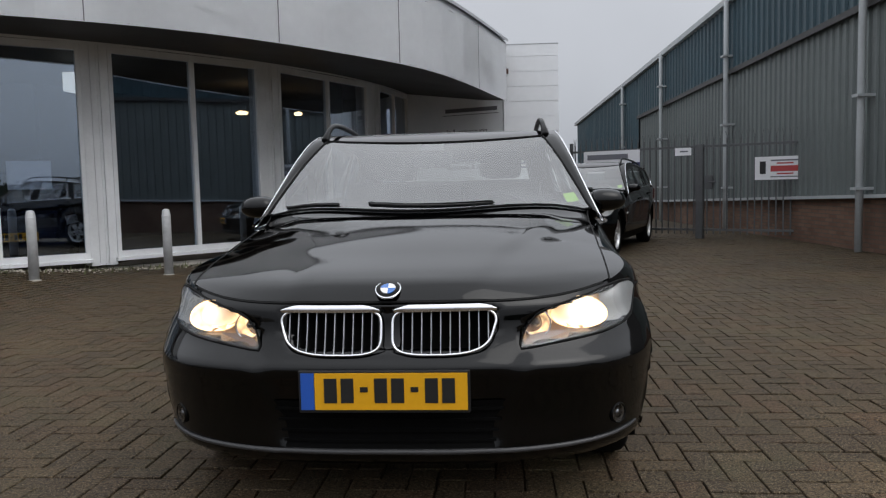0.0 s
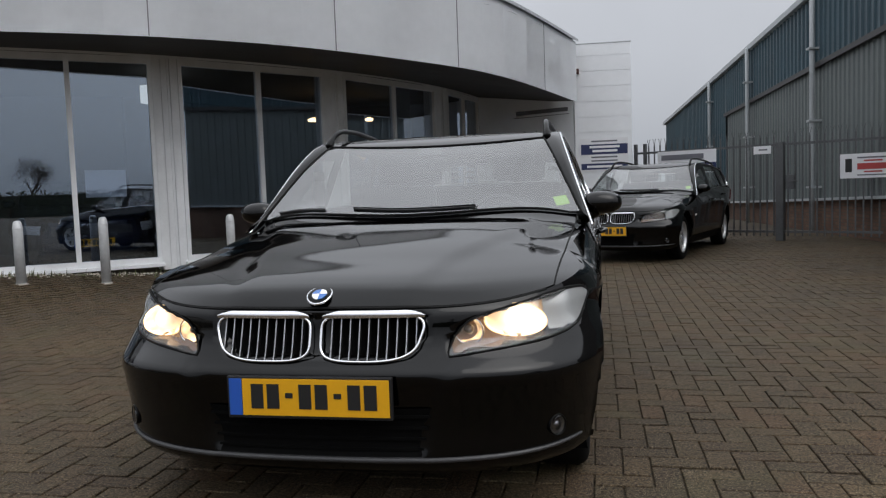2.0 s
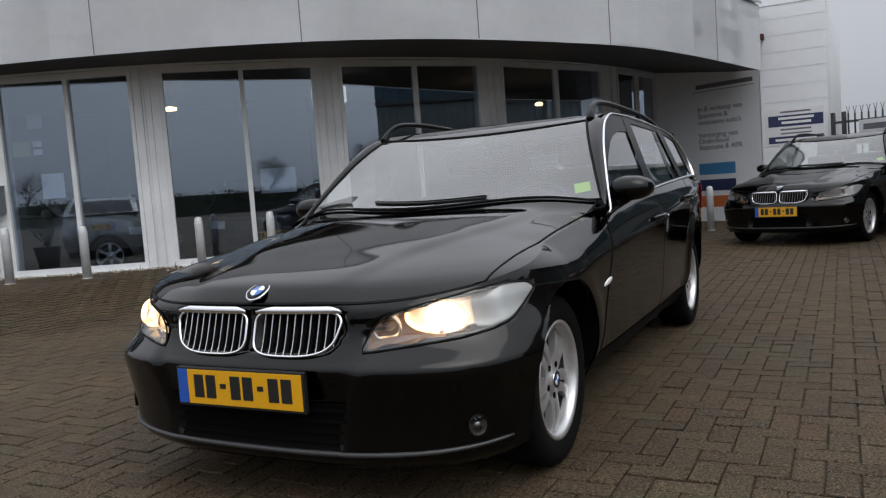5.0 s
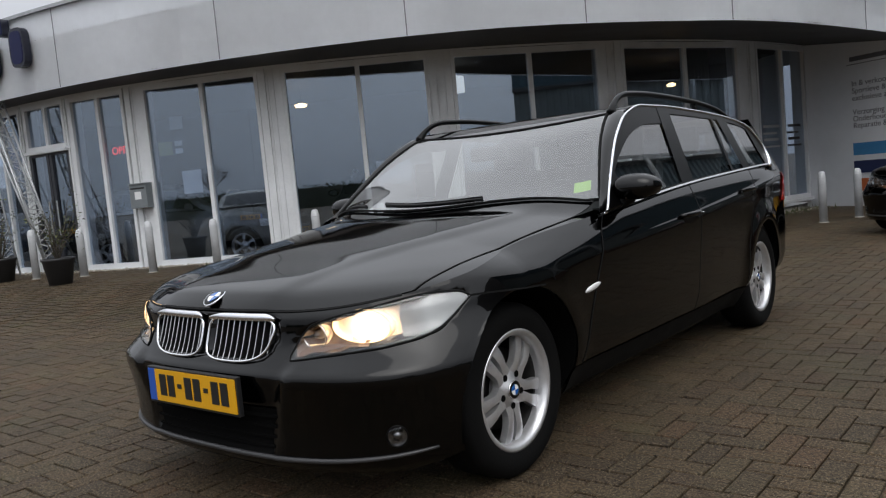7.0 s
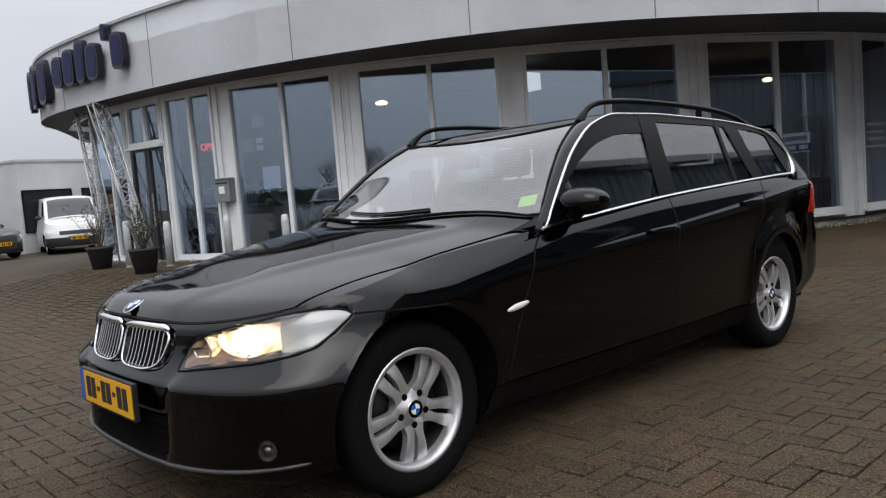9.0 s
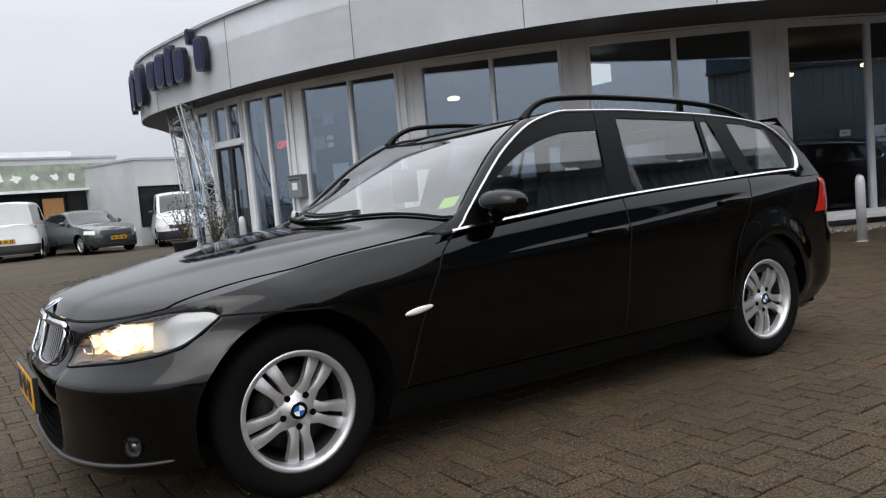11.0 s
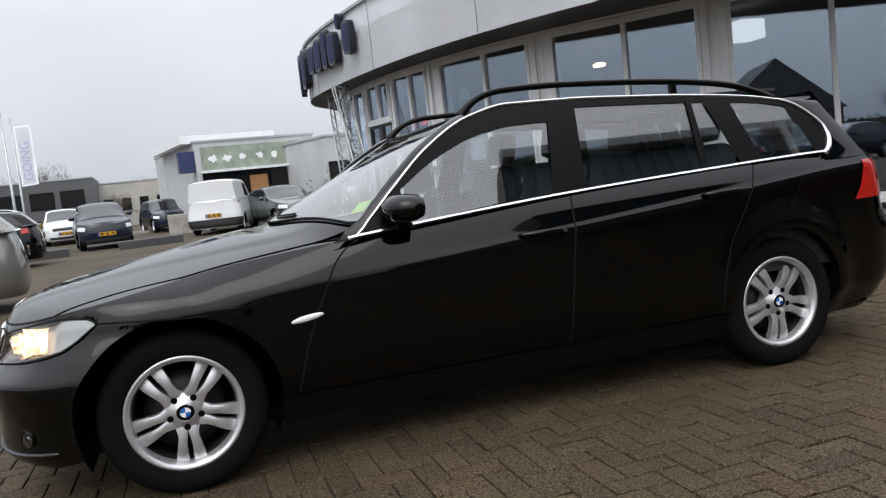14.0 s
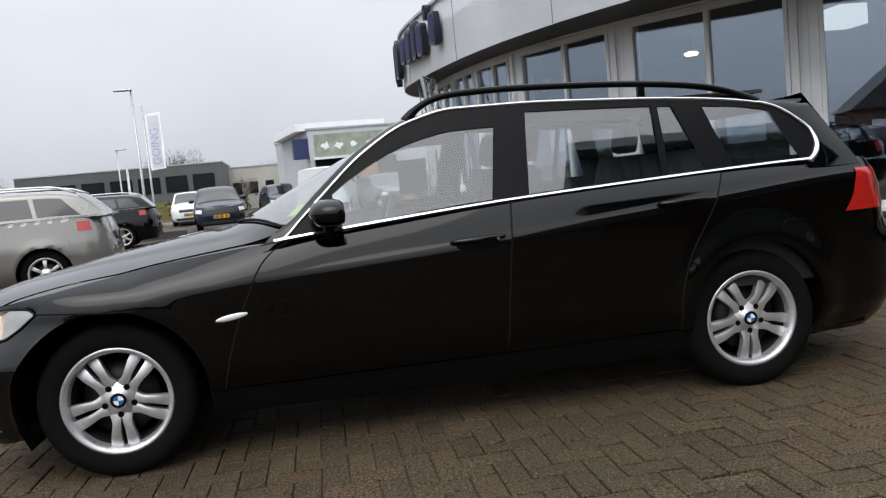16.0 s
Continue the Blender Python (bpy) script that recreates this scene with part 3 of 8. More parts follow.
def glow(m, core, rim):
    """A lit lamp or glowing sheet: strongest in its middle, fading and warmer towards its rim."""
    n, l = m.node_tree.nodes, m.node_tree.links
    b = n["Principled BSDF"]
    tc, sh, ln, st, cr = (n.new("ShaderNode" + k) for k in ("TexCoord", "VectorMath", "VectorMath", "MapRange", "ValToRGB"))
    sh.operation, ln.operation = "SUBTRACT", "LENGTH"
    sh.inputs[1].default_value = (0.5, 0.5, 0.5)
    l.new(tc.outputs["Generated"], sh.inputs[0])
    l.new(sh.outputs["Vector"], ln.inputs[0])
    st.inputs["From Min"].default_value, st.inputs["From Max"].default_value = 0.10, 0.62
    st.inputs["To Min"].default_value, st.inputs["To Max"].default_value = core, rim
    st.interpolation_type = "SMOOTHSTEP"
    l.new(ln.outputs["Value"], st.inputs["Value"])
    l.new(st.outputs["Result"], b.inputs["Emission Strength"])
    cr.color_ramp.elements[0].color, cr.color_ramp.elements[1].color = (1.0, 0.82, 0.58, 1), (1.0, 0.52, 0.22, 1)
    cr.color_ramp.elements[0].position, cr.color_ramp.elements[1].position = 0.25, 0.66
    l.new(ln.outputs["Value"], cr.inputs["Fac"])
    l.new(cr.outputs["Color"], b.inputs["Emission Color"])


# headlight glare put into wide, fading emission, stronger on the car's left
glow(M_bulb_hot, 7.5, 1.0)
glow(M_bulb, 4.6, 0.7)
faceted(M_reflector_lit, 42, 3.2, 0.5)
# emissive sheet added for the warm light that fills the headlight
M_glow_sheet = mat("headlight_glow", (0.6, 0.55, 0.48), 0.25, 0.8, emit=(1.0, 0.62, 0.30), strength=0.8)
glow(M_glow_sheet, 1.6, 0.25)
M_amber = mat("dark_amber_gloss", (0.16, 0.075, 0.035), 0.15, coat=0.6, stain=0.05)
M_red = mat("red_lamp_lens", (0.36, 0.010, 0.007), 0.12, coat=0.8, emit=(0.9, 0.03, 0.01), strength=0.05, stain=0.1, stain_scale=14)
M_clear = mat("clear_marker_lens", (0.75, 0.75, 0.74), 0.15, coat=0.8, stain=0.1, stain_scale=30)
M_plate = mat("yellow_number_plate", (0.72, 0.36, 0.008), 0.35, grain=0.03, scale=60, coat=0.2)
M_plate_blue = mat("blue_plate_band", (0.02, 0.09, 0.42), 0.35, grain=0.03, scale=60)
M_ink = mat("black_plate_print", (0.012, 0.012, 0.012), 0.45, grain=0.05, scale=60)
M_white_print = mat("white_print", (0.8, 0.8, 0.8), 0.45, grain=0.02, scale=60)
M_badge_blue = mat("blue_enamel", (0.015, 0.12, 0.42), 0.15, coat=0.8, grain=0.02, scale=60)
M_seat = mat("dark_seat_cloth", (0.030, 0.030, 0.032), 0.9, grain=0.2, scale=150)
M_dash = mat("dashboard_plastic", (0.018, 0.018, 0.019), 0.6, grain=0.15, scale=150)
M_paper = mat("white_paper", (0.78, 0.79, 0.80), 0.7, grain=0.02, scale=30)
M_lime = mat("lime_sticker", (0.35, 0.62, 0.06), 0.6, grain=0.05, scale=40)


def wheel_parts(parent, x, y, z, radius, width, rim_r, spokes, sgn, name="wheel", dark=False, hub=True):
    """A tyre on an alloy rim. sgn is the side that it faces. Spokes: (number of pairs, half angle, width at hub, width at rim)."""
    w = new(name)
    w.parent = parent
    w.matrix_local = pose(x, y, z, 0, 0, 0 if sgn > 0 else 180)
    h = width / 2
    bm = bmesh.new()
    lathe(bm, [(rim_r - 0.012, h * 0.80), (rim_r + 0.004, h * 0.93), (rim_r + 0.03, h * 1.0), (radius - 0.045, h * 1.03), (radius - 0.02, h * 0.96), (radius - 0.006, h * 0.82), (radius, h * 0.6),
               (radius, -h * 0.6), (radius - 0.02, -h * 0.96), (rim_r, -h * 0.9), (rim_r - 0.012, -h * 0.8)], 56, "x")
    tyre = part("tyre", bm, M_tyre, w, "black rubber tyre", flat=False)
    bm = bmesh.new()
    lathe(bm, [(rim_r - 0.024, h * 0.45), (rim_r - 0.020, h * 0.62), (rim_r - 0.017, h * 0.86), (rim_r - 0.004, h * 0.95), (rim_r + 0.006, h * 0.93), (rim_r + 0.002, h * 0.80), (rim_r - 0.012, h * 0.7)], 56, "x")
    rim = part("rim", bm, M_alloy, w, "silver alloy rim", flat=False)
    bm = bmesh.new()
    lathe(bm, [(rim_r - 0.03, -h * 0.7), (rim_r - 0.03, h * 0.30), (rim_r - 0.023, h * 0.46)], 48, "x")
    part("rim_barrel", bm, M_alloy_dark, rim, flat=False)
    n, half, w0, w1 = spokes
    for k in range(n):
        for s in ((-1, 1) if half else (0,)):
            a = 2 * math.pi * k / n - math.pi / 2
            bm = bmesh.new()

            def spoke(u, v, a=a, s=s):
                r = lerp(0.046, rim_r - 0.016, u)
                if half:
                    o0, o1 = lerp(0.001, 0.0095, smooth(0.15, 0.55, u)), lerp(w0, w1, smooth(0.1, 1.0, u)) + 0.012 * (1 - smooth(0.0, 0.35, u))
                    off = s * lerp(o0, o1, v)
                else:
                    off = lerp(w0, w1, u) * (v - 0.5)
                out = lerp(h * 0.64, h * 0.50, u) + 0.016 * math.sin(u * math.pi * 0.9) - 0.003 * (2 * v - 1) ** 2
                c, sn = math.cos(a), math.sin(a)
                return (out, r * c - off * sn, r * sn + off * c)
            sheet(bm, spoke, 10, 4)
            bmesh.ops.recalc_face_normals(bm, faces=bm.faces)
            r = bmesh.ops.extrude_face_region(bm, geom=bm.faces[:])
            for v in r["geom"]:
                if isinstance(v, bmesh.types.BMVert):
                    v.co.x -= 0.028
            part("spoke", bm, M_alloy, rim, flat=True)
    bm = bmesh.new()
    lathe(bm, [(0.076, h * 0.20), (0.076, h * 0.58), (0.070, h * 0.655), (0.043, h * 0.67), (0.039, h * 0.73), (0.001, h * 0.745)], 32, "x")
    hb = part("hub", bm, M_alloy, rim, flat=False)
    if hub:
        # black discs on the hub stand in for the shade in the bolt holes
        for k in range(5):
            a = 2 * math.pi * k / 5 - math.pi / 2
            bm = bmesh.new()
            lathe(bm, [(0.0125, h * 0.5), (0.0125, h * 0.685), (0.001, h * 0.685)], 12, "x")
            bmesh.ops.transform(bm, matrix=Matrix.Translation((0, 0.060 * math.cos(a), 0.060 * math.sin(a))), verts=bm.verts)
            part("bolt_recess", bm, M_well, rim)
        badge(w, Matrix.Translation((h * 0.75, 0, 0)) @ pose(0, 0, 0, 90, 0, 90), 0.032)
    bm = bmesh.new()
    lathe(bm, [(0.15, -0.01), (0.15, 0.01), (0.06, 0.012), (0.001, 0.012)], 32, "x")
    part("brake_disc", bm, M_disc, w, flat=False)
    bm = bmesh.new()
    lathe(bm, [(rim_r - 0.035, -h * 0.6), (rim_r - 0.035, -h * 0.55), (0.001, -h * 0.55)], 32, "x")
    part("brake_shield", bm, M_well, w)
    return w


def badge(parent, m, r):
    """A round emblem: black ring, white field, two blue quarters; it faces along +z of m."""
    bm = bmesh.new()
    lathe(bm, [(r, 0), (r, 0.003), (r * 0.94, 0.005), (r * 0.62, 0.004), (0.0005, 0.004)], 32)
    bmesh.ops.transform(bm, matrix=m, verts=bm.verts)
    b = part("badge", bm, M_trim, parent, "round blue and white badge", flat=False)
    bm = bmesh.new()
    lathe(bm, [(r, 0.0), (r * 1.06, 0.002), (r, 0.0055), (r * 0.95, 0.005)], 32)
    bmesh.ops.transform(bm, matrix=m, verts=bm.verts)
    part("badge_ring", bm, M_chrome, b, flat=False)
    for q in range(4):
        bm = bmesh.new()
        a0 = q * math.pi / 2
        poly = [(0, 0)] + [(r * 0.6 * math.cos(a0 + t * math.pi / 12), r * 0.6 * math.sin(a0 + t * math.pi / 12)) for t in range(7)]
        prism(bm, poly, 0.0045, 0.0062, m)
        part("badge_quarter", bm, M_badge_blue if q % 2 else M_white_print, b)
    return b


def number_plate(parent, m, w=0.52, h=0.11, chars=6):
    """A yellow plate with a blue band and plain dark bars; it faces along -y of m."""
    bm = bmesh.new()
    box(bm, -w / 2 - 0.008, w / 2 + 0.008, -0.006, 0.012, -h / 2 - 0.008, h / 2 + 0.008, m, 0.003)
    p = part("number_plate", bm, M_black_plastic, parent, "yellow number plate in a black holder")
    bm = bmesh.new()
    box(bm, -w / 2 + 0.044, w / 2, -0.0095, -0.005, -h / 2, h / 2, m)
    part("plate_face", bm, M_plate, p)
    bm = bmesh.new()
    box(bm, -w / 2, -w / 2 + 0.042, -0.0095, -0.005, -h / 2, h / 2, m)
    part("plate_band", bm, M_plate_blue, p)
    x = -w / 2 + 0.07
    step = (w - 0.10) / 8
    for k in range(8):
        bm = bmesh.new()
        if k in (2, 5):
            box(bm, x + step * k + 0.012, x + step * k + 0.036, -0.0115, -0.009, -0.008, 0.008, m)
        else:
            box(bm, x + step * k + 0.004, x + step * k + 0.044, -0.0115, -0.009, -h * 0.34, h * 0.34, m)
        part("plate_mark", bm, M_ink, p)
    return p

# ---- the black station wagon ----
class Shell:
    """The outer shape of the wagon as functions. y runs from the front axle (0) to the back, x to its sides, z up."""
    yc, yr, nr = 0.05, 3.26, 2.75
    width = staticmethod(curve([(-0.3, 0.866), (0.0, 0.885), (0.6, 0.893), (1.6, 0.896), (2.2, 0.888), (2.8, 0.872), (3.3, 0.832), (3.8, 0.80)]))
    crease = staticmethod(curve([(-0.8, 0.50), (-0.40, 0.505), (-0.2, 0.585), (0.05, 0.655), (0.35, 0.70), (0.58, 0.730), (1.63, 0.800), (2.59, 0.875), (3.3, 0.925), (3.8, 0.93)]))
    shoulder = staticmethod(curve([(-0.70, 0.655), (-0.58, 0.662), (-0.41, 0.688), (-0.25, 0.724), (-0.05, 0.776), (0.2, 0.830), (0.6, 0.874), (0.93, 0.902), (1.66, 0.952), (2.63, 0.990), (3.1, 1.000), (3.4, 0.992), (3.8, 0.97)]))
    nose = staticmethod(curve([(0.17, -0.59), (0.205, -0.645), (0.235, -0.655), (0.30, -0.652), (0.39, -0.668), (0.456, -0.680), (0.470, -0.678), (0.486, -0.664), (0.540, -0.617), (0.585, -0.604), (0.645, -0.596), (0.685, -0.565)]))
    nf = staticmethod(curve([(0.2, 2.95), (0.42, 2.95), (0.60, 2.6), (0.8, 2.6)]))
    tail = staticmethod(curve([(0.17, 3.62), (0.25, 3.69), (0.50, 3.715), (0.60, 3.71), (0.66, 3.64), (0.80, 3.60), (1.0, 3.52)]))
    centre = staticmethod(curve([(-0.635, 0.662), (-0.605, 0.684), (-0.561, 0.707), (-0.38, 0.774), (-0.15, 0.836), (0.12, 0.886), (0.35, 0.924), (0.52, 0.950), (0.7, 0.962)]))
    arc = staticmethod(curve([(0.40, 0.858), (0.60, 0.876), (0.68, 0.892), (0.76, 0.965), (0.85, 1.050), (1.06, 1.222), (1.265, 1.326), (1.47, 1.366), (1.75, 1.366), (2.1, 1.352), (2.5, 1.328), (2.75, 1.305), (2.89, 1.282), (3.0, 1.25)]))
    arc_back = staticmethod(curve([(0.99, 3.070), (1.03, 3.115), (1.08, 3.135), (1.13, 3.125), (1.20, 3.06), (1.25, 2.985), (1.282, 2.89)]))
    roof = staticmethod(curve([(0.38, 0.925), (0.46, 0.960), (0.7, 1.078), (0.95, 1.194), (1.15, 1.280), (1.3, 1.334), (1.5, 1.374), (1.8, 1.390), (2.2, 1.385), (2.6, 1.360), (2.9, 1.324), (3.12, 1.286), (3.3, 1.25)]))

    @classmethod
    def inset(c, y, z):
        zc, zs = c.crease(y), c.shoulder(y)
        d = (0.085 * max(0, (0.42 - z) / 0.22) ** 2 + 0.014 * (1 - smooth(0.275, 0.310, z))) * lerp(0.25, 1, smooth(0.05, 0.5, y))
        if z < zc:
            d += lerp(0.010, 0.034, smooth(-0.2, 0.5, y)) * max(0, (zc - z) / (zc - 0.25)) ** 1.4
        else:
            front = 1 - smooth(0.0, 0.9, y)
            d += 0.26 * (z - zc) + lerp(0.020, 0.075, front) * max(0, (z - zc) / (zs - zc)) ** 2.4 + 0.009 * smooth(0.5, 1.2, y) * (1 - math.exp(-(z - zc) / 0.016))
        for hy in (0.0, 2.76):
            r = math.hypot(y - hy, z - 0.312)
            d -= (0.009 if hy < 1 else 0.024) * math.exp(-((r - 0.37) / (0.06 if hy < 1 else 0.075)) ** 2)
        return d

    @classmethod
    def side(c, y, z):
        """Half width of the sides at y, z, between the two ends."""
        return c.width(y) - c.inset(y, z)

    @classmethod
    def wall(c, u, z):
        """u 0..1: half of the nose, 1..2: side, 2..3: half of the tail."""
        if u < 1:
            a = u * math.pi / 2
            w = c.side(c.yc, z)
            x = w * max(0.0, math.sin(a)) ** (2 / c.nf(z))
            y = c.yc - (c.yc - c.nose(z)) * max(0.0, math.cos(a)) ** (2 / c.nf(z))
            xl = lerp(0.345, 0.44, smooth(0.22, 0.55, z))
            y -= 0.020 * (smooth(xl - 0.022, xl + 0.022, x) - 1) * smooth(0.21, 0.26, z) * (1 - smooth(0.47, 0.54, z))
            return Vector((x, y, z))
        if u <= 2:
            y = lerp(c.yc, c.yr, u - 1)
            return Vector((c.side(y, z), y, z))
        a = (u - 2) * math.pi / 2
        w = c.side(c.yr, z)
        return Vector((w * max(0.0, math.cos(a)) ** (2 / c.nr), c.yr + (c.tail(z) - c.yr) * max(0.0, math.sin(a)) ** (2 / c.nr), z))

    @classmethod
    def top_of(c, u):
        """The shoulder height of the wall at u."""
        z = 0.7
        for _ in range(6):
            z = c.shoulder(c.wall(u, z).y)
        return z

    @classmethod
    def edge_x(c, y):
        zs = c.shoulder(y)
        if y >= c.yc:
            return c.side(y, zs)
        k = min(1.0, max(0.0, (c.yc - y) / (c.yc - c.nose(zs))))
        return max(0.02, c.side(c.yc, zs) * (1 - k ** c.nf(zs)) ** (1 / c.nf(zs)))

    @classmethod
    def front_y(c, x, z):
        w = c.side(c.yc, z)
        return c.yc - (c.yc - c.nose(z)) * (1 - min(1, abs(x) / w) ** c.nf(z)) ** (1 / c.nf(z))

    @classmethod
    def hood(c, x, y):
        k = min(1.0, abs(x) / c.edge_x(y))
        xv = lerp(0.33, 0.62, smooth(-0.57, 0.5, y))
        dome = 0.011 * (1 - smooth(xv - 0.05, xv + 0.03, abs(x))) * smooth(-0.61, -0.43, y)
        return c.centre(y) - (c.centre(y) - c.shoulder(y)) * k ** 2.8 + dome * (1 - k ** 6)

    @staticmethod
    def house_x(z):
        """Half width of the glazed upper part at height z."""
        return 0.832 - 0.36 * (z - 0.95) - 0.10 * max(0, z - 1.2) ** 2

    @classmethod
    def top(c, x, y):
        """Windscreen and roof."""
        ze = c.arc(y)
        xe = c.house_x(ze)
        k = min(1.0, abs(x) / xe)
        return max(c.roof(y), ze) - (max(c.roof(y), ze) - ze) * k ** 2.6


S = Shell
LAMP_TOP = curve([(21.5, 0.532), (24, 0.584), (27, 0.625), (34, 0.652), (43, 0.671), (50, 0.682), (58, 0.688), (65, 0.684), (68.5, 0.670)])
LAMP_LOW = curve([(21.5, 0.518), (33, 0.534), (45, 0.549), (57, 0.577), (64, 0.622), (68.5, 0.664)])


def kidney(t, side=1, grow=0.0):
    """The outline of a grille opening, t from 0 to 1, as x and z: inner top, outer top, outer foot, inner foot."""
    x0, x1, z0, z1 = 0.018 - grow, 0.348 + grow, 0.508 - grow, 0.648 + grow
    a = t * 2 * math.pi
    cx, cz = (x0 + x1) / 2, (z0 + z1) / 2
    c, s = math.cos(a), math.sin(a)
    n = 5.0 if s > 0 else (3.0 if c > 0 else 4.0)
    x = cx + (x1 - x0) / 2 * math.copysign(abs(c) ** (2 / n), c)
    z = cz + (z1 - z0) / 2 * math.copysign(abs(s) ** (2 / n), s)
    if c > 0:
        x -= 0.045 * max(0, (cz + 0.03 - z) / (z1 - z0))
    return side * x, z


def in_kidney(x, z):
    x = abs(x)
    return 0.03 < x < 0.335 - 0.05 * max(0, 0.585 - z) / 0.08 and 0.521 < z < 0.652


def station_wagon(at, turn, lit, label, fine=1.0, spokes=(5, 0.21, 0.034, 0.055)):
    car = thing("station_wagon", label, "car", at, turn)
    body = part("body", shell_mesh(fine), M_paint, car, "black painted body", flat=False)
    for s in (1, -1):
        wheel_parts(car, s * 0.738, 0.0, 0.312, 0.314, 0.200, 0.215, spokes, s)
        wheel_parts(car, s * 0.742, 2.76, 0.312, 0.314, 0.200, 0.215, spokes, s)
    underside(car)
    bonnet(car)
    house(car)
    nose_details(car, lit)
    side_details(car)
    cabin(car)
    true_up(car)
    return car


LONG = curve([(-0.75, -0.838), (-0.688, -0.771), (-0.561, -0.640), (-0.40, -0.445), (-0.26, -0.276), (0.0, 0.0), (0.46, 0.488), (0.68, 0.712), (1.57, 1.600), (1.79, 1.815), (2.345, 2.390), (2.76, 2.775), (3.72, 3.745), (3.9, 3.92)])
RISE_NOSE = curve([(0.2, 0.0), (0.284, 0.012), (0.405, 0.040), (0.525, 0.031), (0.667, 0.031), (0.707, 0.040), (0.75, 0.030), (0.82, 0.010), (0.95, 0.0)])
RISE_SIDE = curve([(0.2, 0.0), (0.59, 0.013), (0.80, 0.008), (0.90, 0.004), (1.0, 0.0), (1.4, 0.016)])


def true_up(car):
    """Brings the body to its full overhangs and bonnet height; the wheels stay."""
    done = set()
    for ob in car.children_recursive:
        if ob.type != "MESH" or ob.parent.name.split(".")[0] in ("wheel", "rim") or ob.data.name in done:
            continue
        done.add(ob.data.name)
        for v in ob.data.vertices:
            x, y, z = v.co
            w = 1 - smooth(-0.25, 0.75, y)
            k = abs(x)
            wide = 0.066 * smooth(0.40, 0.80, k) * (1 - smooth(-0.25, 0.10, y)) * (1 - smooth(0.52, 0.66, z))
            v.co = (x * (1.006 + wide), LONG(y), z + lerp(RISE_SIDE(z), RISE_NOSE(z), w))


def shell_mesh(fine):
    bm = bmesh.new()
    nf, nm, nb, nz = int(52 * fine), int(150 * fine), int(24 * fine), 46
    us = [k / nf for k in range(nf)] + [1 + k / nm for k in range(nm)] + [2 + k / nb for k in range(nb + 1)]
    for s in (1, -1):
        grid = []
        for u in us:
            top = S.top_of(u)
            y = S.wall(u, 0.5).y
            mid = min(S.crease(y), top - 0.03)
            col = []
            for j in range(nz + 1):
                v = j / nz
                z = lerp(0.168 + 0.06 * smooth(0.45, 0.9, u) * (1 - smooth(0.9, 1.3, u)), mid, v / 0.62) if v <= 0.62 else lerp(mid, top, (v - 0.62) / 0.38)
                p = S.wall(u, z)
                if u < 1:
                    a = u * 90
                    if in_kidney(p.x, z):
                        p.y += 0.05
                    elif 22.8 < a < 67.2 and LAMP_LOW(a) + 0.012 < z < LAMP_TOP(a) - 0.012:
                        p += Vector((-0.25, 1, 0)).normalized() * 0.075
                col.append((p, [math.hypot(p.y - hy, p.z - 0.312) for hy in (0.0, 2.76)]))
            grid.append(col)
        vs = []
        for col in grid:
            row = []
            for p, ds in col:
                q = Vector(p)
                for hy, d in zip((0.0, 2.76), ds):
                    if d < 0.346 and p.x > 0.6:
                        k = 0.346 / max(d, 1e-4)
                        q.y, q.z = hy + (q.y - hy) * k, 0.312 + (q.z - 0.312) * k
                        if q.y >= S.yc:
                            q.x = S.side(q.y, max(q.z, 0.2))
                row.append((bm.verts.new((s * q.x, q.y, q.z)), min(ds) < 0.346 and p.x > 0.6))
            vs.append(row)
        for i in range(len(us) - 1):
            for j in range(nz):
                q = (vs[i][j], vs[i + 1][j], vs[i + 1][j + 1], vs[i][j + 1])
                if not all(k[1] for k in q):
                    bm.faces.new([k[0] for k in q])
    bmesh.ops.remove_doubles(bm, verts=bm.verts, dist=0.0008)
    bm.verts.ensure_lookup_table()
    low = [v for v in bm.verts if v.co.z < 0.10]
    for v in low:
        v.co.z = 0.10
    return bm


def arch_x(y, z):
    """How far out an arch liner may reach."""
    w = S.side(max(y, S.yc), max(z, 0.2)) - 0.012
    if y < S.yc:
        n = S.nf(z)
        k = min(1.0, (S.yc - y) / (S.yc - S.nose(max(z, 0.2))))
        w *= (1 - k ** n) ** (1 / n)
    return min(w, 0.872)


def underside(car):
    bm = bmesh.new()
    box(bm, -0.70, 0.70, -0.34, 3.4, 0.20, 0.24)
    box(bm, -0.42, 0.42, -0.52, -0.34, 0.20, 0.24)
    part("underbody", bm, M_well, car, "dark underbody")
    # unseen sheet added to darken the ground below the nose
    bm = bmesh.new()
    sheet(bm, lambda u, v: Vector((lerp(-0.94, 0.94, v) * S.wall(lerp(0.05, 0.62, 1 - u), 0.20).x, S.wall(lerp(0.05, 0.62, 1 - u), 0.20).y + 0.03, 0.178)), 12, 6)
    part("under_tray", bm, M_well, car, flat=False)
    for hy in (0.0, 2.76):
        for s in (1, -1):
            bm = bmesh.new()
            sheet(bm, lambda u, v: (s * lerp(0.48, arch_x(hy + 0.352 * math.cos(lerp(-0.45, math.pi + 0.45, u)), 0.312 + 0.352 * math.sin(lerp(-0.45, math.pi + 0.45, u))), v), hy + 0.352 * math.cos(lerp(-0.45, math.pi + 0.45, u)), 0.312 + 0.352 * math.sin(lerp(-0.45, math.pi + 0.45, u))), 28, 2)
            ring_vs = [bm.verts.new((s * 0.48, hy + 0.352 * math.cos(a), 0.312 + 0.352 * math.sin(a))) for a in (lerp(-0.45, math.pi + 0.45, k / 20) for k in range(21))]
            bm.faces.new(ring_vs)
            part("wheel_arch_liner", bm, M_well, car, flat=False)


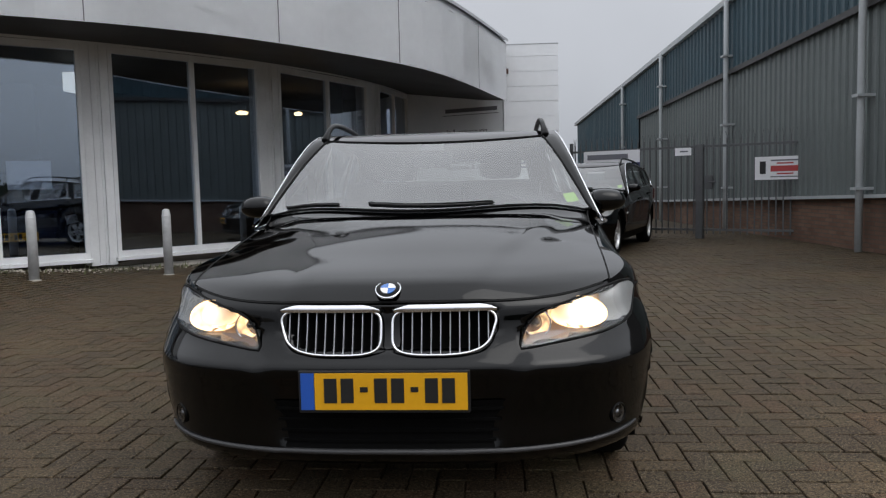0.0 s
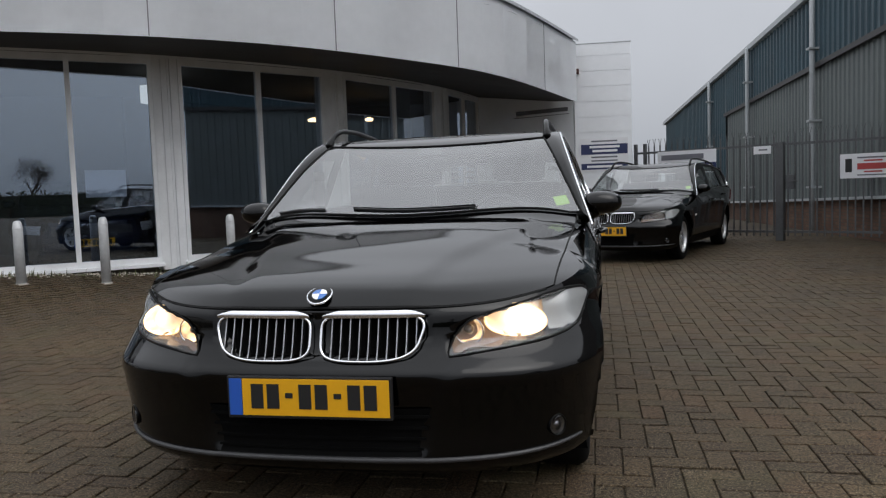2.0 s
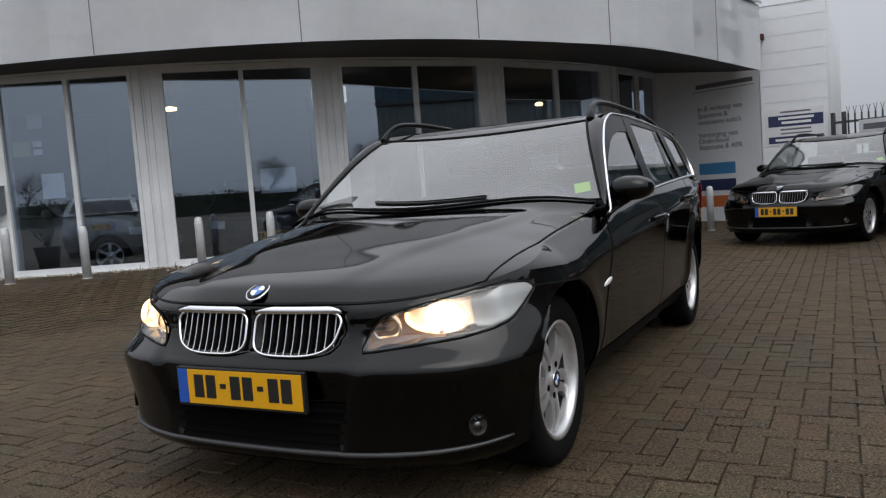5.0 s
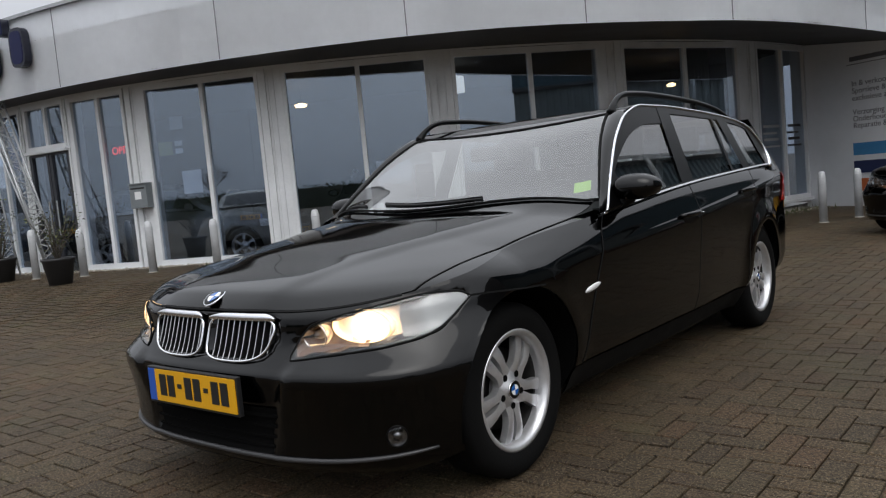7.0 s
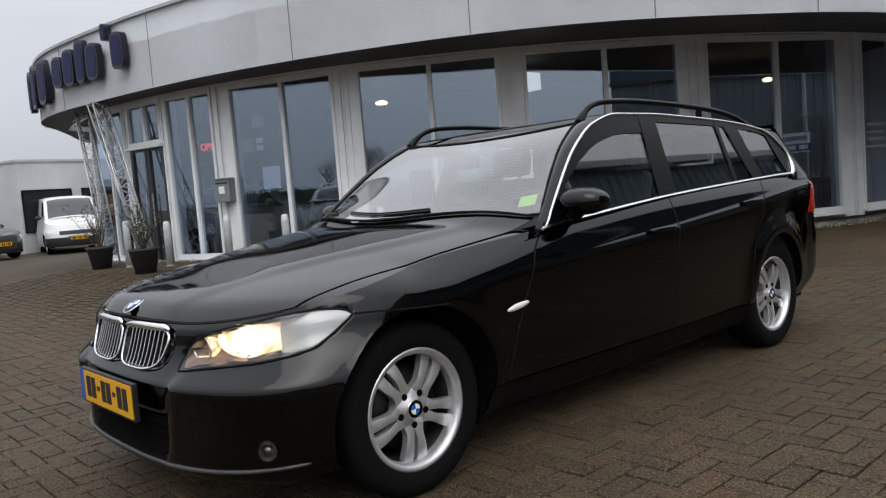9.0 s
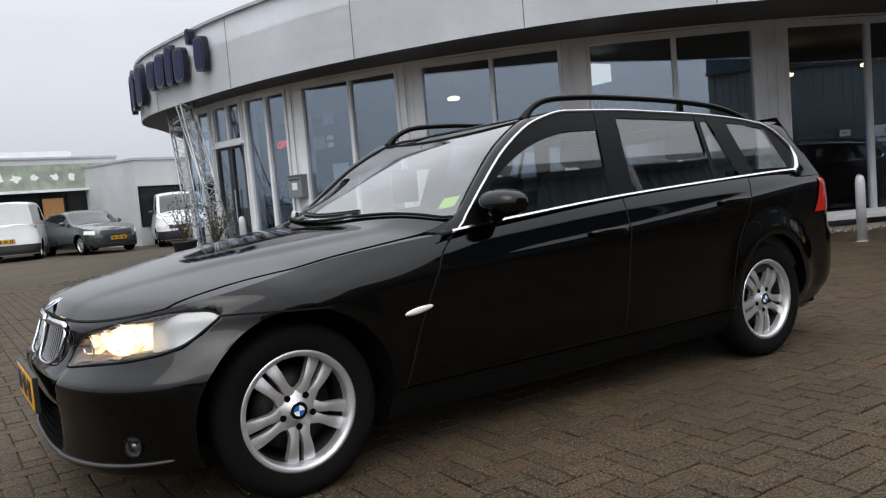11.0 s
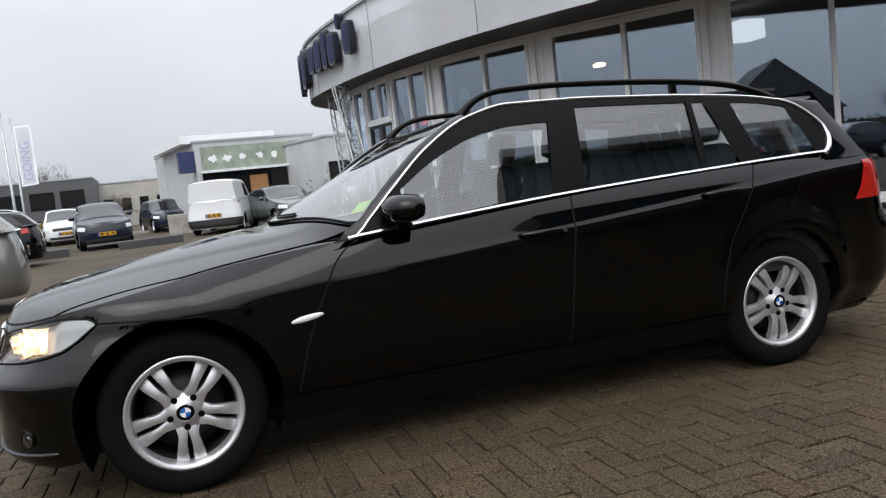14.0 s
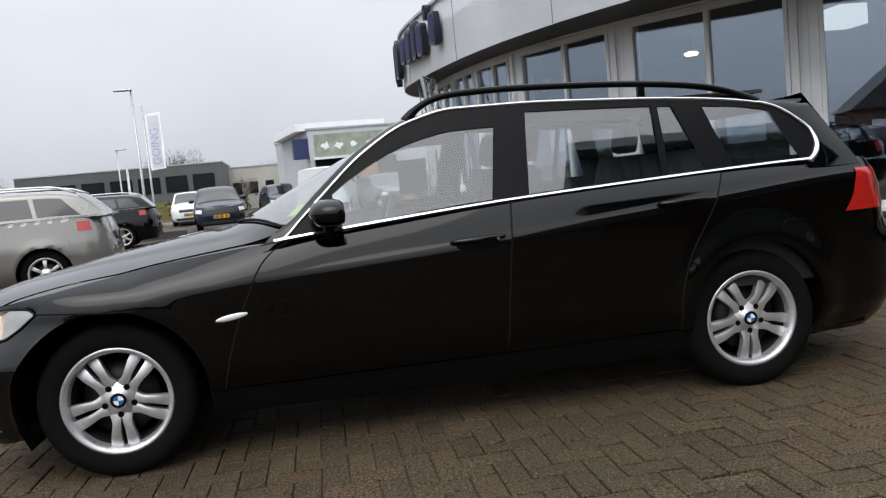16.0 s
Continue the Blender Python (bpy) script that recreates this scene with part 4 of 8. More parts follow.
def hood_y(a):
    x = a * 0.735
    y = -0.42
    for _ in range(8):
        y = S.front_y(x, S.shoulder(y))
    return y


def bonnet(car):
    def pt(a, b, lift=0.0015):
        y = lerp(hood_y(a) + 0.004, 0.448 + 0.266 * a * a, b)
        x = a * lerp(0.735, 0.785, b)
        z = lerp(S.hood(x, y), S.top(x, y) - 0.008, smooth(0.80, 1.0, b))
        y_side = hood_y(0.45)
        if abs(a) < 0.45:
            z = min(z, S.hood(0.33, y_side) + 0.004 + 1.25 * (y - hood_y(a)))
        return Vector((x, y, z + lift))
    bm = bmesh.new()
    sheet(bm, lambda u, v: pt(2 * u - 1, v), 56, 40)
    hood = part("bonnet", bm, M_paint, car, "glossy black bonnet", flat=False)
    for s in (1, -1):
        bm = bmesh.new()
        def fender(u, v):
            p = pt(s, u, 0.0)
            e = Vector((s * S.edge_x(p.y), p.y, S.shoulder(p.y)))
            x = lerp(p.x, e.x, v)
            return Vector((x, p.y, S.hood(x, p.y)))
        sheet(bm, fender, 48, 6)
        part("wing_top", bm, M_paint, car, flat=False)
        bm = bmesh.new()
        strip(bm, [pt(s, k / 40, 0.0008) + Vector((s * 0.003, 0, 0)) for k in range(41)], 0.006, 0.0015, (0, 0, 1))
        part("panel_gap", bm, M_rubber, car)
    bm = bmesh.new()
    strip(bm, [pt(lerp(-0.97, 0.97, k / 60), 0.0, -0.004) + Vector((0, -0.002, 0)) for k in range(61)], 0.006, 0.004, (0, -0.6, 0.8))
    part("panel_gap", bm, M_rubber, car)
    m = Matrix.Translation((0, -0.561, min(S.hood(0, -0.561), S.hood(0.33, hood_y(0.45)) + 0.004 + 1.25 * (-0.561 - hood_y(0))) + 0.001)) @ pose(0, 0, 0, 30, 0, 0)
    badge(hood, m, 0.041)
    # wipers at the foot of the windscreen
    for x0, x1, rise in ((0.34, -0.25, 0.022), (-0.40, -0.70, 0.012)):
        bm = bmesh.new()
        pts = []
        for k in range(13):
            t = k / 12
            x = lerp(x0, x1, t)
            y = 0.478 + 0.43 * x * x + lerp(0.0, rise, t)
            pts.append((x, y, S.top(x, y) + 0.008))
        tube(bm, pts, [0.003 + 0.003 * k / 12 for k in range(13)], 6)
        wiper = part("wiper", bm, M_black_plastic, car, "black windscreen wiper")
        bm = bmesh.new()
        strip(bm, [(p[0] - 0.01, p[1] + 0.012, S.top(p[0] - 0.01, p[1] + 0.012) + 0.004) for p in pts], 0.006, 0.008, (0, -0.5, 0.86))
        part("wiper_blade", bm, M_rubber, wiper)


def screen_pt(a, b, lift=0.0):
    yb, yt = 0.45 + 0.27 * a * a, 1.195 + 0.06 * a * a
    y = lerp(yb, yt, b)
    xe = S.house_x(S.arc(y)) - lerp(0.035, 0.092, b)
    x = a * xe
    return Vector((x, y, S.top(x, y) + lift))


# columns of the side glazing: y at the belt and at the roof edge
COLS = [(0.905, 0.905), (1.575, 1.655), (1.742, 1.795), (2.335, 2.355), (2.372, 2.385), (2.575, 2.440), (2.715, 2.600), (3.045, 2.93)]


def glaze_pt(y0, y1, v, lift=0.0):
    y = lerp(y0, y1, v)
    lo, hi = S.shoulder(y) - 0.004, S.arc(y)
    z = lerp(lo, hi, v)
    return Vector((S.house_x(z) + lift, y, z))


def house(car):
    # roof skin
    bm = bmesh.new()
    def roof_pt(u, v):
        a = 2 * u - 1
        y = lerp(1.195 + 0.06 * a * a, 3.10 - 0.07 * a * a, v)
        x = a * S.house_x(S.arc(y))
        return Vector((x, y, S.top(x, y)))
    sheet(bm, roof_pt, 40, 40)
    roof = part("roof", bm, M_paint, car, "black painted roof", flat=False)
    bm = bmesh.new()
    sheet(bm, lambda u, v: screen_pt(2 * u - 1, v, 0.002), 32, 20)
    ws = part("windscreen", bm, M_screen, car, "windscreen mirroring the grey sky", flat=False)
    bm = bmesh.new()
    tube(bm, [screen_pt(2 * k / 30 - 1, 0.0, 0.004) for k in range(31)] + [screen_pt(1, k / 16, 0.003) for k in range(1, 17)]
         + [screen_pt(1 - 2 * k / 30, 1.0, 0.003) for k in range(1, 31)] + [screen_pt(-1, 1 - k / 16, 0.003) for k in range(1, 16)], 0.006, 6, closed=True)
    part("windscreen_seal", bm, M_rubber, ws)
    # black band along the head of the windscreen and the mirror foot
    bm = bmesh.new()
    sheet(bm, lambda u, v: screen_pt(lerp(-0.10, 0.10, u), lerp(0.86, 0.99, v), -0.002), 6, 4)
    part("mirror_foot", bm, M_black_plastic, ws)
    bm = bmesh.new()
    c = screen_pt(0.0, 0.84, -0.05)
    box(bm, -0.11, 0.11, -0.012, 0.02, -0.035, 0.035, Matrix.Translation(c), 0.012)
    part("inner_mirror", bm, M_black_plastic, ws)
    bm = bmesh.new()
    sheet(bm, lambda u, v: screen_pt(lerp(0.86, 0.955, u), lerp(0.10, 0.185, v), -0.004), 3, 3)
    part("sticker", bm, M_lime, ws, "lime green windscreen sticker")
    for s in (1, -1):
        flip = Matrix.Diagonal((s, 1, 1))
        # A pillar
        bm = bmesh.new()
        def pillar(u, v):
            a = screen_pt(1, u)
            y = lerp(0.62, 1.255, u)
            e = Vector((S.house_x(S.arc(y)), y, S.arc(y)))
            p = lerp(a, e, v)
            p += Vector((0.3, -0.6, 0.7)) * 0.016 * math.sin(math.pi * v)
            return flip @ p
        sheet(bm, pillar, 24, 4)
        part("a_pillar", bm, M_paint, car, flat=False)
        # sail panel in front of the door glass
        bm = bmesh.new()
        sheet(bm, lambda u, v: flip @ glaze_pt(lerp(0.60, 0.905, u), lerp(0.60, 0.905, u), v), 14, 5)
        part("sail_panel", bm, M_trim, car, flat=False)
        # frames and panes
        for k in range(len(COLS) - 1):
            (a0, a1), (b0, b1) = COLS[k], COLS[k + 1]
            glass = k % 2 == 0
            def cell(u, v, lift):
                return flip @ glaze_pt(lerp(a0, b0, u), lerp(a1, b1, u), v, lift)
            if glass:
                lo, hi = 0.045, (0.78 if k == 0 else 0.90)
                pane = bmesh.new()
                sheet(pane, lambda u, v: cell(lerp(-0.004, 1.004, u), lerp(lo, hi, v), -0.006), 10, 8)
                p = part("side_window", pane, M_carglass, car, flat=False)
                fr = bmesh.new()
                sheet(fr, lambda u, v: cell(u, lerp(0, lo + 0.01, v), 0.0), 14, 1)
                part("window_frame", fr, M_trim, p, flat=False)
                fr = bmesh.new()
                sheet(fr, lambda u, v: cell(u, lerp(hi - 0.01, 1, v), 0.0), 14, 2)
                part("window_frame", fr, M_trim, p, flat=False)
            else:
                fr = bmesh.new()
                sheet(fr, lambda u, v: cell(u, v, 0.002), 4, 12)
                part("pillar_cover", fr, M_trim, car, "black pillar cover", flat=False)
        bm = bmesh.new()
        def last(u, v):
            q = glaze_pt(*COLS[-1], v)
            z = q.z
            return flip @ Vector((S.house_x(z), lerp(q.y, S.arc_back(z), u), z))
        sheet(bm, last, 4, 12)
        part("window_frame", bm, M_trim, car, flat=False)
        # chrome line round the side glass
        loop = [Vector((max(S.house_x(S.shoulder(y)), S.side(y, S.shoulder(y)) - 0.006) + 0.005, y, S.shoulder(y) + 0.007)) for y in (lerp(0.655, 3.07, k / 50) for k in range(51))]
        bm = bmesh.new()
        strip(bm, [flip @ p for p in loop], 0.009, 0.007, (s, 0, 0.45))
        part("belt_chrome", bm, M_chrome, car, "chrome strip below the side glass", flat=True)
        arc_pts = [Vector((S.house_x(S.arc(y)) + 0.003, y + 0.004, S.arc(y) - 0.006)) for y in (lerp(0.655, 2.89, k / 70) for k in range(71))]
        arc_pts += [Vector((S.house_x(z) + 0.003, S.arc_back(z), z)) for z in (lerp(1.276, 0.995, k / 24) for k in range(25))]
        bm = bmesh.new()
        tube(bm, [flip @ p for p in arc_pts], [0.0072 + 0.010 * smooth(80, 96, k) for k in range(len(arc_pts))], 6)
        part("arc_chrome", bm, M_chrome, car, "chrome strip round the side windows", flat=False)
        # D pillar panel and the tail above the belt
        bm = bmesh.new()
        def back_edge(z):
            return lerp(3.345, 3.12, smooth(0.94, 1.345, z) * 0.35 + 0.65 * (z - 0.94) / 0.405)
        def dpanel(u, v):
            z = lerp(0.965, 1.30, v)
            y0 = S.arc_back(max(z, 0.99)) if z < 1.275 else lerp(2.89, 2.80, (z - 1.275) / 0.025)
            y = lerp(y0, back_edge(z), u)
            top = S.arc(min(y, 2.89)) - 0.10 * max(0, y - 2.89)
            return flip @ Vector((S.house_x(z) - 0.02 * u * u, y, min(z, max(top, z - 0.02))))
        sheet(bm, dpanel, 10, 16)
        part("d_pillar", bm, M_paint, car, flat=False)
        # roof rail
        bm = bmesh.new()
        ry = [1.26, 1.30, 1.36, 1.44, 1.55, 1.75, 2.0, 2.25, 2.5, 2.68, 2.80, 2.88, 2.94]
        lift = [0.000, 0.028, 0.048, 0.057, 0.061, 0.061, 0.060, 0.058, 0.054, 0.047, 0.034, 0.017, 0.000]
        pts = [flip @ Vector((S.house_x(S.arc(y)) - 0.075, y, S.top(S.house_x(S.arc(y)) - 0.075, y) + d)) for y, d in zip(ry, lift)]
        fine_pts = [spline(pts, k / 60) for k in range(61)]
        tube(bm, fine_pts, [0.015 + 0.010 * (1 - smooth(0, 8, min(k, 60 - k))) for k in range(61)], 8)
        rail = part("roof_rail", bm, M_trim, car, "black roof rail", flat=False)
        bm = bmesh.new()
        y = 2.35
        x = S.house_x(S.arc(y)) - 0.075
        box(bm, s * x - 0.012, s * x + 0.012, y - 0.018, y + 0.018, S.top(x, y) - 0.01, S.top(x, y) + 0.055, None, 0.006)
        part("rail_foot", bm, M_trim, rail)
    # tailgate with its window
    def spoiler_pt(a, v):
        y = lerp(2.88, 3.10 - 0.06 * a * a, v)
        x = a * (0.695 - 0.02 * v)
        return Vector((x, y, S.top(x, 2.90) + 0.005 - 0.22 * (y - 2.90)))
    def gate(u, v):
        z = lerp(0.96, 1.305, v)
        w = S.house_x(z) - 0.02
        a = 2 * u - 1
        return Vector((a * w, lerp(3.345, 3.12, (z - 0.94) / 0.405) + 0.09 * (1 - abs(a) ** 3), z + 0.0))
    bm = bmesh.new()
    sheet(bm, lambda u, v: gate(u, lerp(0, 0.18, v)), 16, 3)
    sheet(bm, lambda u, v: gate(u, lerp(0.86, 1.0, v)), 16, 2)
    sheet(bm, lambda u, v: gate(lerp(0, 0.10, u), lerp(0.18, 0.86, v)), 2, 4)
    sheet(bm, lambda u, v: gate(lerp(0.90, 1.0, u), lerp(0.18, 0.86, v)), 2, 4)
    tg = part("tailgate", bm, M_paint, car, flat=False)
    bm = bmesh.new()
    sheet(bm, lambda u, v: gate(lerp(0.10, 0.90, u), lerp(0.18, 0.86, v)) + Vector((0, -0.003, 0)), 12, 6)
    part("rear_window", bm, M_carglass, tg, flat=False)
    bm = bmesh.new()
    sheet(bm, lambda u, v: spoiler_pt(2 * u - 1, v), 14, 5)
    bmesh.ops.solidify(bm, geom=bm.faces[:], thickness=0.018)
    part("roof_spoiler", bm, M_paint, tg, flat=False)
    bm = bmesh.new()
    def deck(u, v):
        w = S.wall(lerp(2.0, 3.0, u), 0.985)
        return lerp(Vector((w.x, w.y, 0.985)), Vector((w.x * 0.96, min(w.y - 0.02, lerp(3.33, 3.47, 1 - abs(w.x) / 0.9)), 1.0)), v)
    for s in (1, -1):
        bm2 = bmesh.new()
        sheet(bm2, lambda u, v: Matrix.Diagonal((s, 1, 1)) @ deck(u, v), 12, 2)
        part("tail_shelf", bm2, M_paint, tg, flat=False)
    bm.free()


def grille_y(x, z):
    flat_y = lerp(S.front_y(x, 0.510), S.front_y(x, 0.660), (z - 0.510) / 0.150)
    return lerp(S.front_y(x, z), flat_y, 0.75)


def nose_details(car, lit):
    for s in (1, -1):
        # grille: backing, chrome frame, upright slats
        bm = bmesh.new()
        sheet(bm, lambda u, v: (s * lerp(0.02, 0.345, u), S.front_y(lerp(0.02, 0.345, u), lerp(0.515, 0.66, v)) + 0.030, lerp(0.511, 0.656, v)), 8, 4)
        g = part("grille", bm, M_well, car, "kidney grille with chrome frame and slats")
        pts = []
        for k in range(64):
            x, z = kidney(k / 64, s)
            pts.append(Vector((x, grille_y(x, z) - 0.002, z)))
        bm = bmesh.new()
        tube(bm, pts, 0.0050, 8, closed=True)
        fr = part("grille_frame", bm, M_chrome, g, "chrome grille frame", flat=False)
        bm = bmesh.new()
        def bar_pt(u, v):
            x = lerp(0.022, 0.350, u)
            full = min(1.0, math.sin(math.pi * u) / 0.45) ** 0.6
            y1 = hood_y(x / 0.735) + 0.002
            foot = Vector((s * x, grille_y(x, 0.642) - 0.008, 0.640))
            head = Vector((s * x, y1 - 0.003, min(S.hood(x, y1), S.hood(0.33, hood_y(0.45)) + 0.004) - 0.003))
            return foot.lerp(head, v * lerp(0.25, 1.0, full)) + Vector((0, -0.75, 0.6)) * 0.009 * math.sin(math.pi * min(1.0, v))
        sheet(bm, bar_pt, 24, 5)
        part("grille_bar", bm, M_chrome, g, "chrome top bar", flat=False)
        for k in range(10):
            x = lerp(0.050, 0.322, k / 9)
            zs = [kidney(t / 200, 1)[1] for t in range(200) if abs(kidney(t / 200, 1)[0] - x) < 0.012]
            z0, z1 = min(zs) + 0.002, 0.640
            bm = bmesh.new()
            tube(bm, [(s * x, grille_y(x, lerp(z0, z1, v / 6)) + 0.008, lerp(z0, z1, v / 6)) for v in range(7)], 0.0021, 6)
            part("slat", bm, M_slat, g)
            bm = bmesh.new()
            sheet(bm, lambda u, v: (s * x + 0.001 * u, grille_y(x, lerp(z0, z1, v)) + lerp(0.006, 0.03, u), lerp(z0, z1, v)), 1, 2)
            part("slat_fin", bm, M_black_plastic, g)
        # head lamp
        flip = Matrix.Diagonal((s, 1, 1))
        def lamp_pt(u, v, lift):
            a = lerp(21.5, 68.5, u)
            z = lerp(LAMP_LOW(a), LAMP_TOP(a), v)
            p = S.wall(a / 90, z)
            q = S.wall(a / 90 + 0.01, z)
            t = (q - p).normalized()
            return flip @ (p + Vector((t.y, -t.x, 0)) * lift)
        bm = bmesh.new()
        sheet(bm, lambda u, v: lamp_pt(u, v, 0.004), 40, 10)
        hl = part("headlight", bm, M_lens, car, "clear swept headlight lens", flat=False)
        bm = bmesh.new()
        tube(bm, [lamp_pt(k / 40, 0, 0.002) for k in range(41)] + [lamp_pt(1 - k / 40, 1, 0.002) for k in range(41)], 0.0035, 6, closed=True)
        part("lens_seal", bm, M_rubber, hl)
        bm = bmesh.new()
        sheet(bm, lambda u, v: lamp_pt(u, v, -0.06 if 0.04 < v < 0.96 and 0.02 < u < 0.98 else -0.004), 40, 12)
        part("lamp_housing", bm, M_housing, hl, flat=False)
        bm = bmesh.new()
        sheet(bm, lambda u, v: lamp_pt(lerp(0.02, 0.40, u), lerp(0.03, 0.97, v), -0.056 + 0.052 * (1 - smooth(0, 0.22, min(u, v, 1 - v)))), 12, 10)
        part("inner_bezel", bm, M_bezel, hl, "dark inner lamp bezel with warm lamplight in its brown", flat=False)
        for lo, hi in ((0.0, 0.06), (0.95, 1.0)):
            bm = bmesh.new()
            sheet(bm, lambda u, v: lamp_pt(u, lerp(lo, hi, v), 0.002), 40, 1)
            part("lamp_rim", bm, M_trim, hl, flat=False)
        if lit:
            bm = bmesh.new()
            sheet(bm, lambda u, v: lamp_pt(lerp(0.30, 0.63, u), lerp(0.14, 0.88, v), -0.050 + 0.012 * (2 * u - 1) ** 2), 16, 6)
            part("lamp_bowl", bm, M_glow_sheet, hl, "glowing sheet for the warm light inside the headlight", flat=False)
        for px, pz, r, big in ((0.476, 0.588, 0.042, False), (0.612, 0.612, 0.072, True)):
            y0 = S.front_y(px, pz) + 0.020
            mm = Matrix.Translation((s * px, y0, pz)) @ pose(0, 0, 0, 0, 0, s * (10 if not big else 16)) @ Matrix.Rotation(math.pi / 2, 4, "X")
            squash = Matrix.Diagonal((1.30, 0.74, 1, 1)) if big else Matrix.Identity(4)
            bm = bmesh.new()
            lathe(bm, [(r, 0.008), (r * 1.04, 0.0), (r * 0.92, -0.018), (r * 0.66, -0.040), (r * 0.25, -0.050), (0.001, -0.050)], 32)
            bmesh.ops.transform(bm, matrix=mm @ squash, verts=bm.verts)
            part("reflector", bm, M_reflector_lit if lit else M_reflector, hl, "bright faceted reflector", flat=False)
            bm = bmesh.new()
            rr = r * (1.02 if big and s > 0 else 0.80 if big else 0.42)
            lathe(bm, [(rr, -0.026), (rr * 0.9, -0.010), (rr * 0.5, 0.0), (0.001, 0.003)], 28)
            bmesh.ops.transform(bm, matrix=mm @ squash, verts=bm.verts)
            part("lamp", bm, (M_bulb_hot if s > 0 else M_bulb) if lit and big else M_lampdark, hl, "lit warm halogen lamp" if lit and big else "dark lamp core", flat=False)
            if not big:
                bm = bmesh.new()
                tube(bm, [mm @ squash @ Vector((r * 1.03 * math.cos(t), r * 1.03 * math.sin(t), 0.005)) for t in (2 * math.pi * k / 32 for k in range(32))], 0.0032, 6, closed=True)
                part("lamp_ring", bm, M_chrome, hl, flat=False)
        # amber-brown strip stands for warm lamplight low on the inner housing
        bm = bmesh.new()
        sheet(bm, lambda u, v: lamp_pt(lerp(0.02, 0.30, u), lerp(0.06, lerp(0.42, 0.16, u), v), -0.010 - 0.02 * u), 8, 3)
        part("turn_lamp", bm, M_amber, hl, "dark amber strip for warm light on the lamp housing", flat=False)
        bm = bmesh.new()
        sheet(bm, lambda u, v: lamp_pt(lerp(0.58, 0.985, u), lerp(0.03, 0.97, v), lerp(-0.030, 0.0015, smooth(0, 0.45, u))), 14, 5)
        part("lamp_wing", bm, M_housing, hl, "pale outer lamp wing", flat=False)
        # fog lamp
        y0 = S.front_y(0.705, 0.290)
        mm = Matrix.Translation((s * 0.705, y0 - 0.002, 0.290)) @ pose(0, 0, 0, 0, 0, s * 42) @ Matrix.Rotation(math.pi / 2, 4, "X") @ Matrix.Scale(0.62, 4)
        bm = bmesh.new()
        lathe(bm, [(0.047, -0.022), (0.047, 0.005), (0.044, 0.008), (0.041, 0.006), (0.040, 0.000)], 28)
        bmesh.ops.transform(bm, matrix=mm, verts=bm.verts)
        fog = part("fog_lamp", bm, M_trim, car, "round fog lamp in the bumper", flat=False)
        bm = bmesh.new()
        lathe(bm, [(0.040, 0.001), (0.030, -0.001), (0.017, -0.002), (0.016, 0.002), (0.001, 0.003)], 24)
        bmesh.ops.transform(bm, matrix=mm, verts=bm.verts)
        part("reflector", bm, M_fog, fog, flat=False)
        bm = bmesh.new()
        lathe(bm, [(0.040, 0.005), (0.03, 0.008), (0.001, 0.010)], 24)
        bmesh.ops.transform(bm, matrix=mm, verts=bm.verts)
        part("fog_lens", bm, M_lens, fog, flat=False)
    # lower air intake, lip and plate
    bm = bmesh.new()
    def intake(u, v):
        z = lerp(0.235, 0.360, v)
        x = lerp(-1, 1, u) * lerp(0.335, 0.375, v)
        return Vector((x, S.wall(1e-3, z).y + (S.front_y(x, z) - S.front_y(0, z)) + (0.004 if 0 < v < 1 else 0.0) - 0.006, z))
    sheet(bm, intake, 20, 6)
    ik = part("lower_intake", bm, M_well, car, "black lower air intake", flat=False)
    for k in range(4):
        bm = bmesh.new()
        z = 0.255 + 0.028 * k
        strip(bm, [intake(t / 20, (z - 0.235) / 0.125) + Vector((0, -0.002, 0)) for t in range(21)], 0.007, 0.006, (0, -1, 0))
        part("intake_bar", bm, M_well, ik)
    bm = bmesh.new()
    lip = []
    for k in range(81):
        u = lerp(-0.66, 0.66, k / 80)
        z = 0.226 + 0.060 * abs(u) ** 3
        p = S.wall(abs(u), z)
        lip.append(Vector((math.copysign(p.x, u), p.y - 0.004, z)))
    tube(bm, lip, [0.003 + 0.005 * math.sin(math.pi * k / 80) ** 0.4 for k in range(81)], 8)
    part("front_lip", bm, M_satin, car, "satin grey lower lip", flat=False)
    number_plate(car, Matrix.Translation((-0.003, -0.688, 0.405)))


